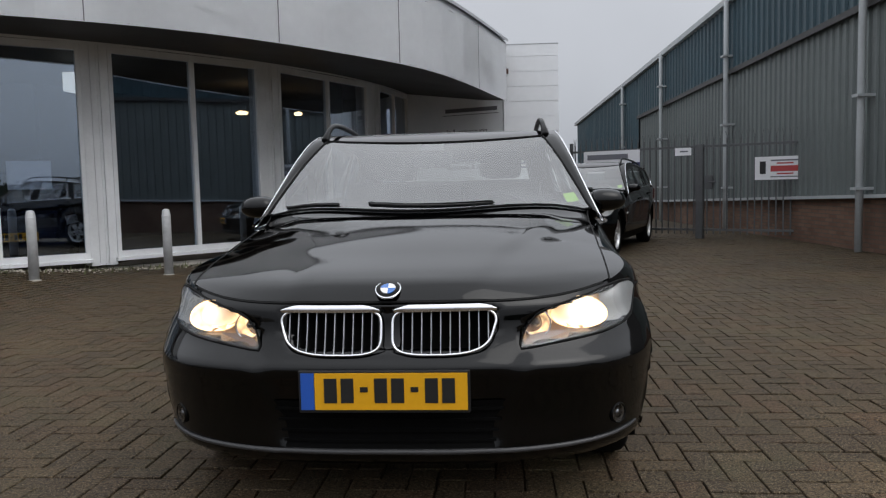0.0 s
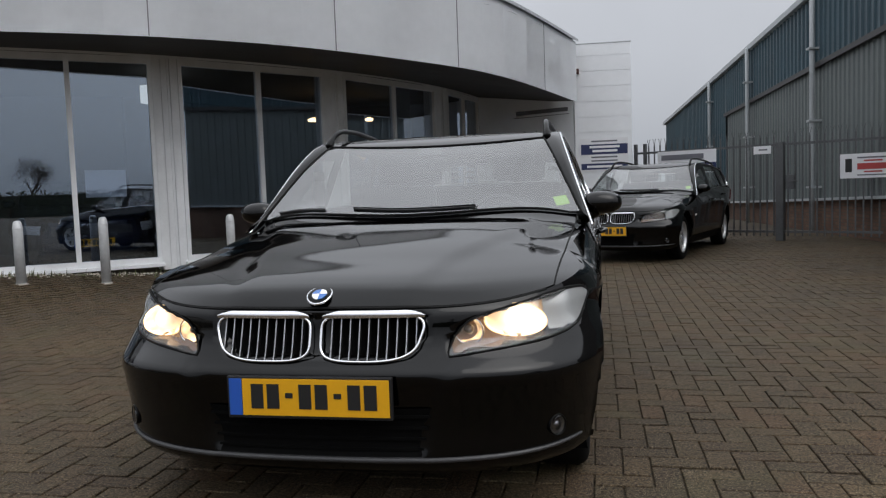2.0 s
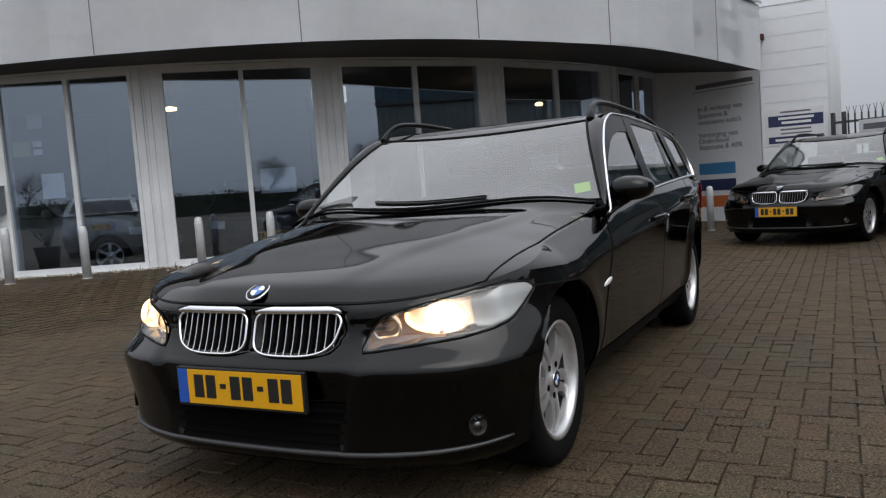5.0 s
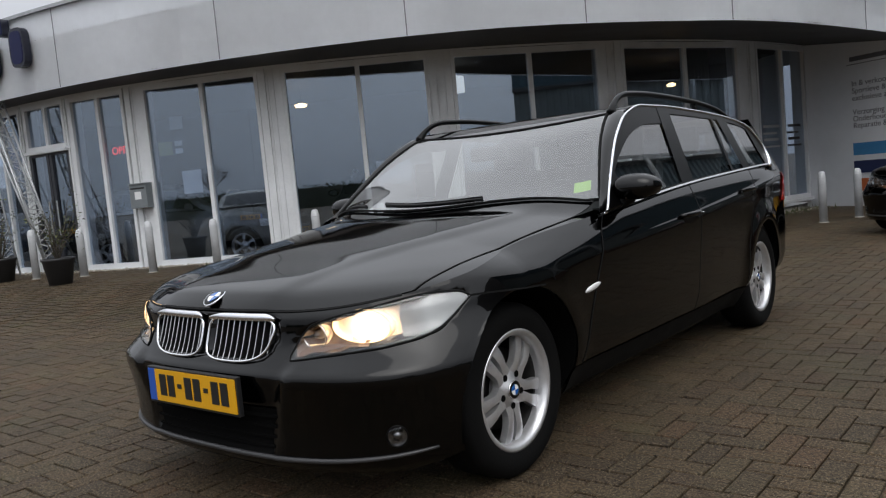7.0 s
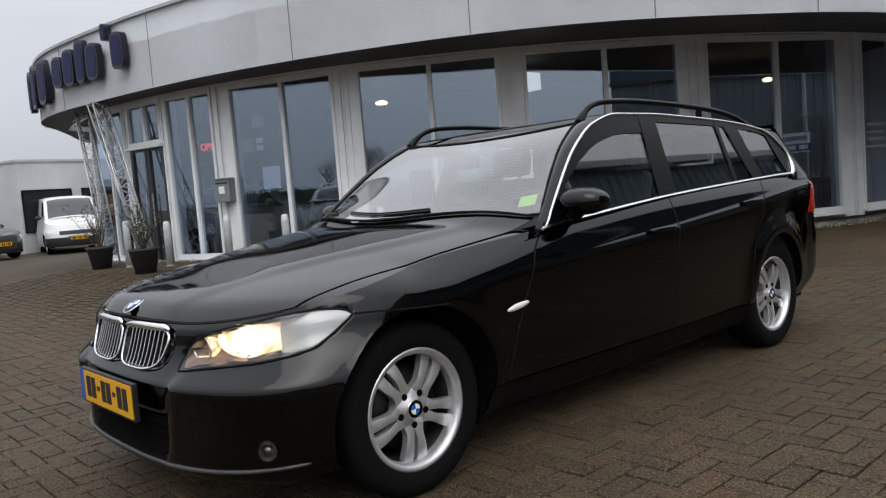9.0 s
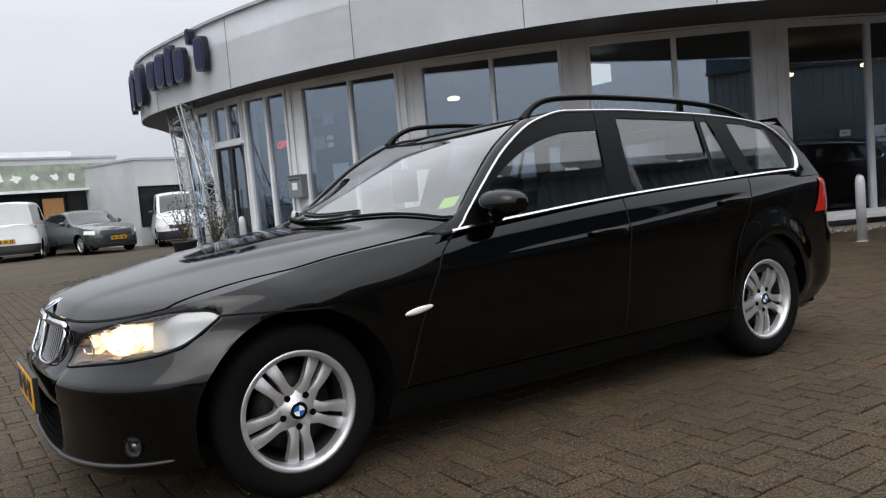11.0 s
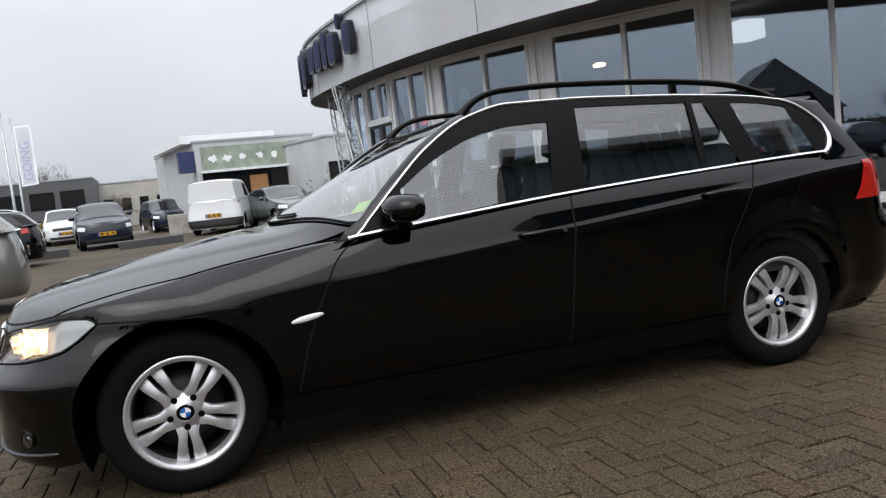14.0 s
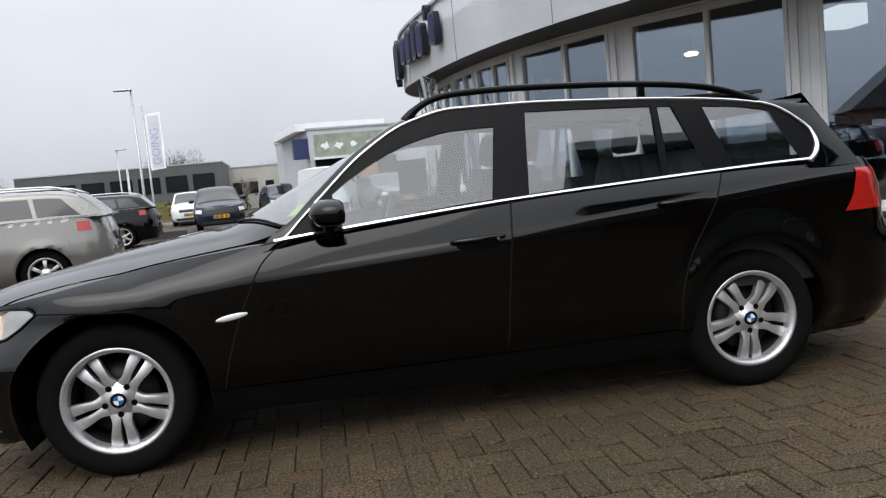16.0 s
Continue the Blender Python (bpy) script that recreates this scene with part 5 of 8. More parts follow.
def side_details(car):
    for s in (1, -1):
        flip = Matrix.Diagonal((s, 1, 1))
        def on(y, z, lift=0.0):
            return flip @ Vector((S.side(y, z) + lift, y, z))
        # doors, a hair proud of the body
        front_edge = curve([(0.30, 0.40), (0.50, 0.46), (0.70, 0.545), (0.80, 0.60), (0.90, 0.72)])
        mid_edge = curve([(0.30, 1.58), (0.73, 1.625), (0.95, 1.655)])
        rear_edge = curve([(0.30, 2.36), (0.40, 2.36), (0.60, 2.41), (0.80, 2.53), (0.99, 2.635)])
        for e0, e1 in ((front_edge, mid_edge), (mid_edge, rear_edge)):
            bm = bmesh.new()
            def panel(u, v):
                k = 0.5
                z = 0.5
                for _ in range(4):
                    y = lerp(e0(z) + 0.004, e1(z) - 0.004, u)
                    mid = S.crease(y)
                    z = lerp(0.312, mid, v / 0.6) if v <= 0.6 else lerp(mid, S.shoulder(y) - 0.004, (v - 0.6) / 0.4)
                return on(y, z, 0.002)
            sheet(bm, panel, 34, 30)
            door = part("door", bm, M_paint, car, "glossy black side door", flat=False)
            # handle in its dished cup
            hy = (1.37, 1.60) if e0 is front_edge else (2.28, 2.515)
            zc = S.crease(sum(hy) / 2) + 0.004
            bm = bmesh.new()
            sheet(bm, lambda u, v: on(lerp(hy[0] + 0.02, hy[1] - 0.02, 0.5 + 0.5 * math.cos(u * 2 * math.pi) * v), zc - 0.012 + 0.026 * math.sin(u * 2 * math.pi) * v, 0.0035), 24, 2)
            part("handle_cup", bm, M_trim, door, flat=False)
            bm = bmesh.new()
            hp = [on(lerp(hy[0], hy[1], k / 16), zc + 0.008 + 0.006 * k / 16, 0.006 + 0.030 * math.sin(math.pi * k / 16) ** 0.5) for k in range(17)]
            tube(bm, hp, [0.008 + 0.006 * math.sin(math.pi * k / 16) ** 0.5 for k in range(17)], 8)
            part("door_handle", bm, M_paint, door, "black grab handle", flat=False)
            if e0 is front_edge and s > 0:
                bm = bmesh.new()
                lathe(bm, [(0.007, 0), (0.007, 0.004), (0.001, 0.004)], 12, "x")
                bmesh.ops.transform(bm, matrix=Matrix.Translation(on(1.565, zc + 0.008, 0.040)), verts=bm.verts)
                part("lock", bm, M_chrome, door)
        for e in (front_edge, mid_edge, rear_edge):
            bm = bmesh.new()
            zs = [lerp(0.305, S.shoulder(e(0.9)) - 0.002, k / 30) for k in range(31)]
            strip(bm, [on(e(z), z, 0.0006) for z in zs], 0.007, 0.0022, (s, 0, 0))
            part("panel_gap", bm, M_rubber, car)
        # matt strip added below the doors, keeps mirrored paving off the painted sill
        bm = bmesh.new()
        sheet(bm, lambda u, v: on(lerp(0.345, 2.42, u), lerp(0.178, 0.300, v), 0.0035), 40, 5)
        part("side_skirt", bm, M_rubber, car, "matt black strip added over the painted sill", flat=False)
        # bumper joint from the lamp to the arch
        bm = bmesh.new()
        pts = []
        for k in range(14):
            u = lerp(68.8, 92, k / 13) / 90
            z = lerp(0.668, 0.650, (k / 13) ** 1.5)
            p = S.wall(u, z)
            pts.append(flip @ Vector((p.x + 0.001, p.y, z)))
        strip(bm, pts, 0.006, 0.002, (s, -0.3, 0))
        part("panel_gap", bm, M_rubber, car)
        # side marker
        bm = bmesh.new()
        sheet(bm, lambda u, v: on(0.462 + 0.062 * math.cos(u * 2 * math.pi) * v, 0.590 + 0.010 * math.cos(u * 2 * math.pi) * v + 0.013 * math.sin(u * 2 * math.pi) * v, 0.003 + 0.008 * math.sqrt(1 - v * v * 0.999)), 24, 5)
        part("side_marker", bm, M_clear, car, "clear side turn lamp", flat=False)
        # mirror
        bm = bmesh.new()
        bmesh.ops.create_uvsphere(bm, u_segments=28, v_segments=16, radius=1)
        for v in bm.verts:
            x, y, z = v.co
            k = math.copysign(abs(y) ** 0.8, y)
            v.co = Vector((0.908 + 0.094 * math.copysign(abs(x) ** 0.8, x), 0.885 + 0.080 * (k if y < 0 else min(k, 0.55)) + 0.02 * x, 0.980 + 0.058 * math.copysign(abs(z) ** 0.85, z) * (1 - 0.12 * x)))
        bmesh.ops.transform(bm, matrix=Matrix.Diagonal((s, 1, 1, 1)), verts=bm.verts)
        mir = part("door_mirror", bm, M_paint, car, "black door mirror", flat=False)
        bm = bmesh.new()
        bmesh.ops.create_uvsphere(bm, u_segments=20, v_segments=8, radius=1)
        bmesh.ops.transform(bm, matrix=Matrix.Translation((s * 0.911, 0.9325, 0.980)) @ Matrix.Diagonal((0.078, 0.004, 0.046, 1)), verts=bm.verts)
        part("mirror_glass", bm, M_chrome, mir, flat=False)
        bm = bmesh.new()
        tube(bm, [flip @ Vector(p) for p in ((0.79, 0.87, 0.905), (0.83, 0.875, 0.915), (0.87, 0.885, 0.935), (0.89, 0.89, 0.955))], [0.040, 0.034, 0.030, 0.030], 10)
        part("mirror_foot", bm, M_trim, mir, flat=False)
        # tail lamp, wrapping the corner
        low = curve([(1.985, 0.775), (2.05, 0.745), (2.6, 0.745)])
        bm = bmesh.new()
        def tl(u, v):
            z = lerp(0.745, 0.945, v)
            uu = lerp(lerp(1.990, 2.028, v), 2.75, u)
            p = S.wall(uu, z)
            return flip @ (p + Vector((0.006 * (1 - u), 0.006 * u + 0.0, 0)))
        sheet(bm, tl, 16, 8)
        tlo = part("tail_lamp", bm, M_red, car, "red wrap-round tail lamp", flat=False)
        bm = bmesh.new()
        sheet(bm, lambda u, v: tl(lerp(0.25, 0.9, u), lerp(0.42, 0.62, v)) + flip @ Vector((0.002, 0.002, 0)), 10, 2)
        part("lamp_band", bm, M_amber, tlo, flat=False)


def seat(car, x, y, wide, rest=True):
    bm = bmesh.new()
    box(bm, x - wide / 2, x + wide / 2, y - 0.25, y + 0.25, 0.42, 0.56, None, 0.04)
    st = part("seat", bm, M_seat, car, "dark cloth seat")
    bm = bmesh.new()
    box(bm, -wide / 2, wide / 2, -0.06, 0.06, 0.0, 0.60, Matrix.Translation((x, y + 0.22, 0.52)) @ pose(0, 0, 0, -16, 0, 0), 0.045)
    part("backrest", bm, M_seat, st)
    for hx in ((x,) if wide < 0.8 else (x - 0.38, x + 0.38)):
        bm = bmesh.new()
        box(bm, -0.13, 0.13, -0.045, 0.045, 0.0, 0.17, Matrix.Translation((hx, y + 0.40, 1.115)) @ pose(0, 0, 0, -10, 0, 0), 0.04)
        part("headrest", bm, M_seat, st)


def cabin(car):
    bm = bmesh.new()
    def dash(u, v):
        a = 2 * u - 1
        return Vector((a * 0.74, lerp(0.70 + 0.1 * abs(a) ** 2, 1.02, v), (0.86, 0.925, 0.90, 0.62)[round(v * 3)] + 0.03 * math.exp(-((a - 0.5) / 0.22) ** 2)))
    sheet(bm, dash, 24, 3)
    d = part("dashboard", bm, M_dash, car, "dark dashboard", flat=False)
    bm = bmesh.new()
    tube(bm, [Vector((0.36 + 0.185 * math.cos(t), 1.12 + 0.07 * math.sin(t), 0.86 + 0.165 * math.sin(t))) for t in (2 * math.pi * k / 28 for k in range(28))], 0.015, 8, closed=True)
    wheel = part("steering_wheel", bm, M_dash, car, "black steering wheel", flat=False)
    bm = bmesh.new()
    box(bm, 0.30, 0.42, 1.08, 1.13, 0.80, 0.91, None, 0.02)
    beam(bm, (0.20, 1.12, 0.86), (0.52, 1.12, 0.86), 0.03, 0.04)
    part("wheel_boss", bm, M_dash, wheel)
    seat(car, 0.37, 1.45, 0.50)
    seat(car, -0.37, 1.45, 0.50)
    seat(car, 0.0, 2.28, 1.30)
    bm = bmesh.new()
    box(bm, -0.62, 0.62, 2.62, 3.22, 0.90, 0.92)
    part("load_cover", bm, M_seat, car, "dark load cover")
    for s in (1, -1):
        bm = bmesh.new()
        box(bm, s * 0.755, s * 0.80, 0.75, 3.1, 0.45, 0.90)
        part("door_trim", bm, M_dash, car)
    bm = bmesh.new()
    sheet(bm, lambda u, v: (-0.755, lerp(1.35, 1.53, u), lerp(1.0, 1.20, v)), 1, 1)
    bmesh.ops.solidify(bm, geom=bm.faces[:], thickness=0.002)
    part("price_sheet", bm, M_paper, car, "white paper sheet behind the far window")
    bm = bmesh.new()
    box(bm, -0.60, 0.60, 1.35, 3.0, 1.325, 1.34)
    part("headlining", bm, M_seat, car, "dark headlining")


wagon = station_wagon((0, 0, 0), 0, True, "glossy black station wagon with lit headlights on clinker paving")

# ---- other vehicles: one builder, fed with each one's proportions ----
M_dark_glass = mat("dark_vehicle_glass", (0.012, 0.014, 0.016), 0.05, coat=0.5, grain=0.05, scale=3)
M_silver = mat("silver_grey_car_paint", (0.21, 0.205, 0.19), 0.3, 0.55, coat=1.0, grain=0.03, scale=200, stain=0.06)
M_vanwhite = mat("white_van_paint", (0.72, 0.73, 0.74), 0.35, coat=0.6, grain=0.02, scale=60, stain=0.06)
M_green = mat("dark_green_car_paint", (0.035, 0.048, 0.046), 0.25, 0.3, coat=1.0, grain=0.03, scale=200, stain=0.06)
M_bluecar = mat("dark_blue_car_paint", (0.007, 0.011, 0.026), 0.2, 0.0, coat=0.0, grain=0.03, scale=200, stain=0.06)
M_grey_bumper = mat("dark_bumper_plastic", (0.02, 0.02, 0.021), 0.6, grain=0.1, scale=60)


def plain_car(name, label, at, turn, paint, length, width, over, base, shoulder, roof, lean=0.33, tail_in=0.10, tyre=0.31, windows=(), screen=None, rear=None, rails=False, bumper=None, front=True, back=True, category="car", hung=0.0):
    """A vehicle from its length, width, front overhang, wheelbase, shoulder line and roof line."""
    car = thing(name, label, category, at, turn)
    half, f, r = width / 2, -over, length - over
    yc, yr = 0.12, base + 0.30
    sh, rf = curve(shoulder), curve(roof)
    nose = curve([(0.15, f + 0.10), (0.28, f + 0.01), (0.5, f), (0.62, f + 0.03), (0.9, f + 0.14)])
    back_y = curve([(0.15, r - 0.08), (0.3, r), (0.55, r - 0.01), (0.75, r - 0.04), (1.0, r - tail_in)])

    def side(y, z):
        d = 0.09 * max(0, (0.42 - z) / 0.24) ** 2 + 0.22 * max(0, z - 0.66) + 0.02 * max(0, 0.6 - z)
        for hy in (0, base):
            d -= 0.012 * math.exp(-((math.hypot(y - hy, z - tyre) - tyre - 0.05) / 0.05) ** 2)
        return half - d

    def wall(u, z):
        if u < 1:
            a = u * math.pi / 2
            return Vector((side(yc, z) * max(0, math.sin(a)) ** 0.72, yc - (yc - nose(z)) * max(0, math.cos(a)) ** 0.72, z))
        if u <= 2:
            y = lerp(yc, yr, u - 1)
            return Vector((side(y, z), y, z))
        a = (u - 2) * math.pi / 2
        return Vector((side(yr, z) * max(0, math.cos(a)) ** 0.5, yr + (back_y(z) - yr) * max(0, math.sin(a)) ** 0.5, z))
    us = [k / 18 for k in range(18)] + [1 + k / 60 for k in range(60)] + [2 + k / 14 for k in range(15)]
    arch = tyre + 0.035
    bm = bmesh.new()
    for s in (1, -1):
        rows = []
        for u in us:
            top = sh(wall(u, 0.7).y)
            row = []
            for j in range(17):
                p = wall(u, lerp(0.19, top, j / 16))
                cut = False
                for hy in (0, base):
                    d = math.hypot(p.y - hy, p.z - tyre)
                    if d < arch and p.x > half * 0.6:
                        k = arch / max(d, 1e-4)
                        p.y, p.z, cut = hy + (p.y - hy) * k, max(0.12, tyre + (p.z - tyre) * k), True
                row.append((bm.verts.new((s * p.x, p.y, p.z)), cut))
            rows.append(row)
        for i in range(len(us) - 1):
            for j in range(16):
                q = (rows[i][j], rows[i + 1][j], rows[i + 1][j + 1], rows[i][j + 1])
                if not all(k[1] for k in q):
                    bm.faces.new([k[0] for k in q])
    # bonnet and shoulder
    def lid(u, v):
        w = wall(u * 3, 0.7)
        z = sh(w.y)
        p = wall(u * 3, z)
        return Vector((p.x * (1 - v), p.y + (min(max(p.y, f + 0.25), r - 0.25) - p.y) * v, z + 0.05 * v * (2 - v) * smooth(f, f + 0.5, p.y)))
    for s in (1, -1):
        sheet(bm, lambda u, v: Matrix.Diagonal((s, 1, 1)) @ lid(u, v), 60, 4)
    bmesh.ops.remove_doubles(bm, verts=bm.verts, dist=0.001)
    body = part("body", bm, paint, car, flat=False)
    bm = bmesh.new()
    box(bm, -half + 0.15, half - 0.15, f + 0.3, r - 0.2, 0.20, 0.26)
    part("underbody", bm, M_well, car)
    ys = [k[0] for k in roof]
    y0, y1 = ys[0], ys[-1]

    def hx(y, z):
        b = sh(y)
        return side(min(max(y, yc), yr), b) - 0.015 - lean * (z - b)

    def shape(y, v, lift=0.0):
        zc = max(rf(y), sh(y) + 0.01)
        ze = max(sh(y), zc - 0.055 - 0.10 * (1 - smooth(y0, y0 + 0.9, y)) * min(1, (zc - sh(y)) * 4))
        if v < 0.3 or v > 0.7:
            t = v / 0.3 if v < 0.3 else (1 - v) / 0.3
            z = lerp(sh(y) - 0.01, ze, t)
            return Vector((math.copysign(hx(y, z) + lift, 0.5 - v), y, z))
        k = (0.5 - v) / 0.2
        return Vector((k * hx(y, ze), y, zc - (zc - ze) * abs(k) ** 2.6 + lift))
    bm = bmesh.new()
    sheet(bm, lambda u, v: shape(lerp(y0, y1, u), v), 40, 30)
    vs = [bm.verts.new(shape(y1, k / 30)) for k in range(31)]
    bm.faces.new(vs)
    part("cabin", bm, paint, car, flat=False)
    for a, b, c, d in windows:
        for s in (0, 1):
            bm = bmesh.new()
            sheet(bm, lambda u, v: shape(lerp(lerp(a, b, v), lerp(d, c, v), u), (lambda t: t if s == 0 else 1 - t)(lerp(0.05, 0.255, v)), 0.006), 10, 5)
            part("side_window", bm, M_dark_glass, car, flat=False)
    if screen:
        bm = bmesh.new()
        sheet(bm, lambda u, v: shape(lerp(y0 + screen[0], screen[1], v), lerp(0.325, 0.675, u), 0.006), 12, 10)
        part("windscreen", bm, M_dark_glass, car, flat=False)
    if rear:
        bm = bmesh.new()
        if rear[0] == "flat":
            box(bm, -half * 0.62, half * 0.62, y1 - 0.004, y1 + 0.008, rear[1], rear[2])
        else:
            sheet(bm, lambda u, v: shape(lerp(rear[0], rear[1], v), lerp(0.335, 0.665, u), 0.006), 10, 8)
        part("rear_window", bm, M_dark_glass, car, flat=False)
    for s in (1, -1):
        w = 0.195
        for hy in (0, base):
            wheel_parts(car, s * (half - 0.15), hy, tyre, tyre, w, tyre * 0.68, (6, 0, 0.03, 0.05), s, hub=False)
            bm = bmesh.new()
            sheet(bm, lambda u, v: (s * lerp(half - 0.42, half - 0.045, v), hy + (arch + 0.005) * math.cos(lerp(-0.4, math.pi + 0.4, u)), tyre + (arch + 0.005) * math.sin(lerp(-0.4, math.pi + 0.4, u))), 16, 1)
            part("wheel_arch_liner", bm, M_well, car, flat=False)
        bm = bmesh.new()
        bmesh.ops.create_uvsphere(bm, u_segments=12, v_segments=8, radius=1)
        bmesh.ops.transform(bm, matrix=Matrix.Translation((s * (half + 0.04), y0 + 0.55, sh(y0 + 0.55) + 0.07)) @ Matrix.Diagonal((0.10, 0.06, 0.07, 1)), verts=bm.verts)
        part("door_mirror", bm, paint if paint is not M_vanwhite else M_grey_bumper, car, flat=False)
        flip = Matrix.Diagonal((s, 1, 1))
        bm = bmesh.new()
        def lampf(u, v):
            p = wall(lerp(0.42, 0.74, u), lerp(0.60, 0.72, v) + 0.02 * u)
            return flip @ (p + Vector((0.004, -0.006, 0)))
        sheet(bm, lampf, 8, 4)
        part("headlight", bm, M_clear, car, "clear headlight", flat=False)
        bm = bmesh.new()
        zt = sh(r - 0.05)
        sheet(bm, lambda u, v: flip @ (wall(lerp(2.05, 2.24, u), lerp(zt - 0.18 - hung, zt - 0.06, v)) + Vector((0.006, 0.006, 0))), 8, 4)
        part("tail_lamp", bm, M_red, car, "red tail lamp", flat=False)
        if rails:
            bm = bmesh.new()
            pts = [Vector((s * (hx(y, rf(y)) - 0.10), y, rf(y) + 0.04 * min(1, 4 * (y - y0 - 0.75), 4 * (y1 - 0.35 - y)))) for y in (lerp(y0 + 0.75, y1 - 0.35, k / 20) for k in range(21))]
            tube(bm, pts, 0.016, 6)
            part("roof_rail", bm, M_alloy, car, flat=False)
        bm = bmesh.new()
        strip(bm, [flip @ Vector((hx(y, sh(y)) + 0.024, y, sh(y) + 0.008)) for y in (lerp(y0 + 0.3, y1 - 0.1, k / 20) for k in range(21))], 0.012, 0.006, (s, 0, 0))
        part("belt_trim", bm, M_chrome if rails else M_trim, car)
    bm = bmesh.new()
    sheet(bm, lambda u, v: wall(abs(lerp(-0.30, 0.30, u)), lerp(0.58, 0.70, v)) * 1.0 if u >= 0.5 else Matrix.Diagonal((-1, 1, 1)) @ wall(abs(lerp(-0.30, 0.30, u)), lerp(0.58, 0.70, v)), 12, 3)
    bmesh.ops.translate(bm, vec=(0, -0.006, 0), verts=bm.verts)
    part("radiator_grille", bm, M_grey_bumper, car, flat=False)
    bm = bmesh.new()
    sheet(bm, lambda u, v: (lambda p, q: Vector((math.copysign(p.x, q), p.y - 0.006, p.z)))(wall(abs(lerp(-0.5, 0.5, u)), lerp(0.24, 0.34, v)), lerp(-0.5, 0.5, u)), 12, 3)
    part("lower_intake", bm, M_grey_bumper, car, flat=False)
    if bumper:
        for k0, k1, dy in ((0.0, 0.97, -0.012), (2.05, 3.0, 0.014)):
            bm = bmesh.new()
            for s in (1, -1):
                sheet(bm, lambda u, v: Matrix.Diagonal((s, 1, 1)) @ (wall(lerp(k0, k1, u), lerp(0.22, bumper, v)) + Vector((0.008, dy, 0))), 14, 4)
            bmesh.ops.remove_doubles(bm, verts=bm.verts, dist=0.02)
            part("bumper", bm, M_grey_bumper, car, flat=False)
    if front:
        number_plate(car, Matrix.Translation((0, f - 0.012, 0.47)))
    if back:
        number_plate(car, Matrix.Translation((0, r + 0.014, 0.62 if bumper else 0.72)) @ pose(0, 0, 0, 0, 0, 180))
    return car


HATCH = dict(length=3.92, width=1.65, over=0.80, base=2.46, shoulder=[(-0.8, 0.76), (-0.3, 0.84), (0.35, 0.93), (1.5, 0.97), (3.12, 0.99)],
             roof=[(0.30, 0.98), (0.75, 1.22), (1.15, 1.42), (1.6, 1.47), (2.3, 1.46), (2.75, 1.38), (3.0, 1.02)],
             windows=[(0.62, 1.02, 1.45, 1.40), (1.48, 1.50, 2.25, 2.35)], screen=(0.04, 1.1), rear=(2.78, 2.99), tail_in=0.10)
ESTATE = dict(length=4.64, width=1.83, over=0.85, base=2.92, shoulder=[(-0.85, 0.74), (-0.3, 0.85), (0.55, 0.96), (2.0, 0.99), (4.0, 1.01)],
              roof=[(0.50, 0.98), (1.0, 1.20), (1.45, 1.37), (2.0, 1.41), (3.0, 1.39), (3.35, 1.33), (3.72, 1.02)],
              windows=[(0.90, 1.40, 1.95, 1.90), (1.98, 2.02, 2.80, 2.85), (2.90, 2.86, 3.20, 3.42)], screen=(0.05, 1.4), rear=(3.38, 3.70), tail_in=0.12, rails=True)
SALOON = dict(length=4.52, width=1.76, over=0.86, base=2.60, shoulder=[(-0.86, 0.72), (-0.3, 0.82), (0.45, 0.92), (2.2, 0.95), (3.6, 0.97)],
              roof=[(0.40, 0.95), (0.9, 1.20), (1.3, 1.38), (1.7, 1.42), (2.3, 1.40), (2.7, 1.27), (3.1, 0.99)],
              windows=[(0.80, 1.22, 1.62, 1.62), (1.66, 1.68, 2.30, 2.45)], screen=(0.05, 1.25), rear=(2.45, 3.05), tail_in=0.10)
VAN = dict(length=4.38, width=1.82, over=0.88, base=2.73, shoulder=[(-0.88, 0.86), (-0.3, 0.96), (0.2, 1.06), (1.5, 1.10), (3.5, 1.10)],
           roof=[(0.10, 1.12), (0.5, 1.42), (0.9, 1.70), (1.3, 1.80), (2.2, 1.83), (3.0, 1.82), (3.38, 1.76)], lean=0.13,
           windows=[(0.62, 0.98, 1.50, 1.52)], screen=(0.05, 0.95), rear=None, tail_in=0.06, bumper=0.50, hung=-0.06)


def parked(name, label, x, y, turn, paint, spec, z=None, **more):
    return plain_car(name, label, (x, y, ground_z(x, y) if z is None else z), turn, paint, **{**spec, **more})

# ---- at the foot of the showroom ----
def bollard(x, y, h):
    b = thing("bollard", "grey painted steel bollard with a tapered head", "bollard", (x, y, ground_z(x, y)), 0, "bollards along the showroom")
    bm = bmesh.new()
    lathe(bm, [(0.001, 0), (0.058, 0.0), (0.056, h - 0.09), (0.054, h - 0.075), (0.045, h - 0.02), (0.028, h - 0.003), (0.001, h)], 24)
    part("post", bm, M_bollard, b, flat=False)
    bm = bmesh.new()
    lathe(bm, [(0.075, -0.02), (0.075, 0.006), (0.057, 0.010)], 20)
    part("collar", bm, M_plinth, b, flat=False)
    bm = bmesh.new()
    lathe(bm, [(0.0565, h - 0.100), (0.059, h - 0.096), (0.059, h - 0.088), (0.0555, h - 0.084)], 24)
    part("head_ring", bm, M_bollard, b, flat=False)
    return b


for x, y, h in ((-5.15, 5.65, 0.83), (-3.97, 6.70, 0.86), (-7.16, 4.28, 0.70), (-5.89, 5.08, 0.76), (-10.24, 3.09, 0.77), (-9.26, 3.37, 0.72), (-8.09, 3.82, 0.75), (-1.77, 8.61, 0.82),
                (-0.55, 10.24, 0.76), (-0.23, 11.02, 0.75)):
    bollard(x, y, h)

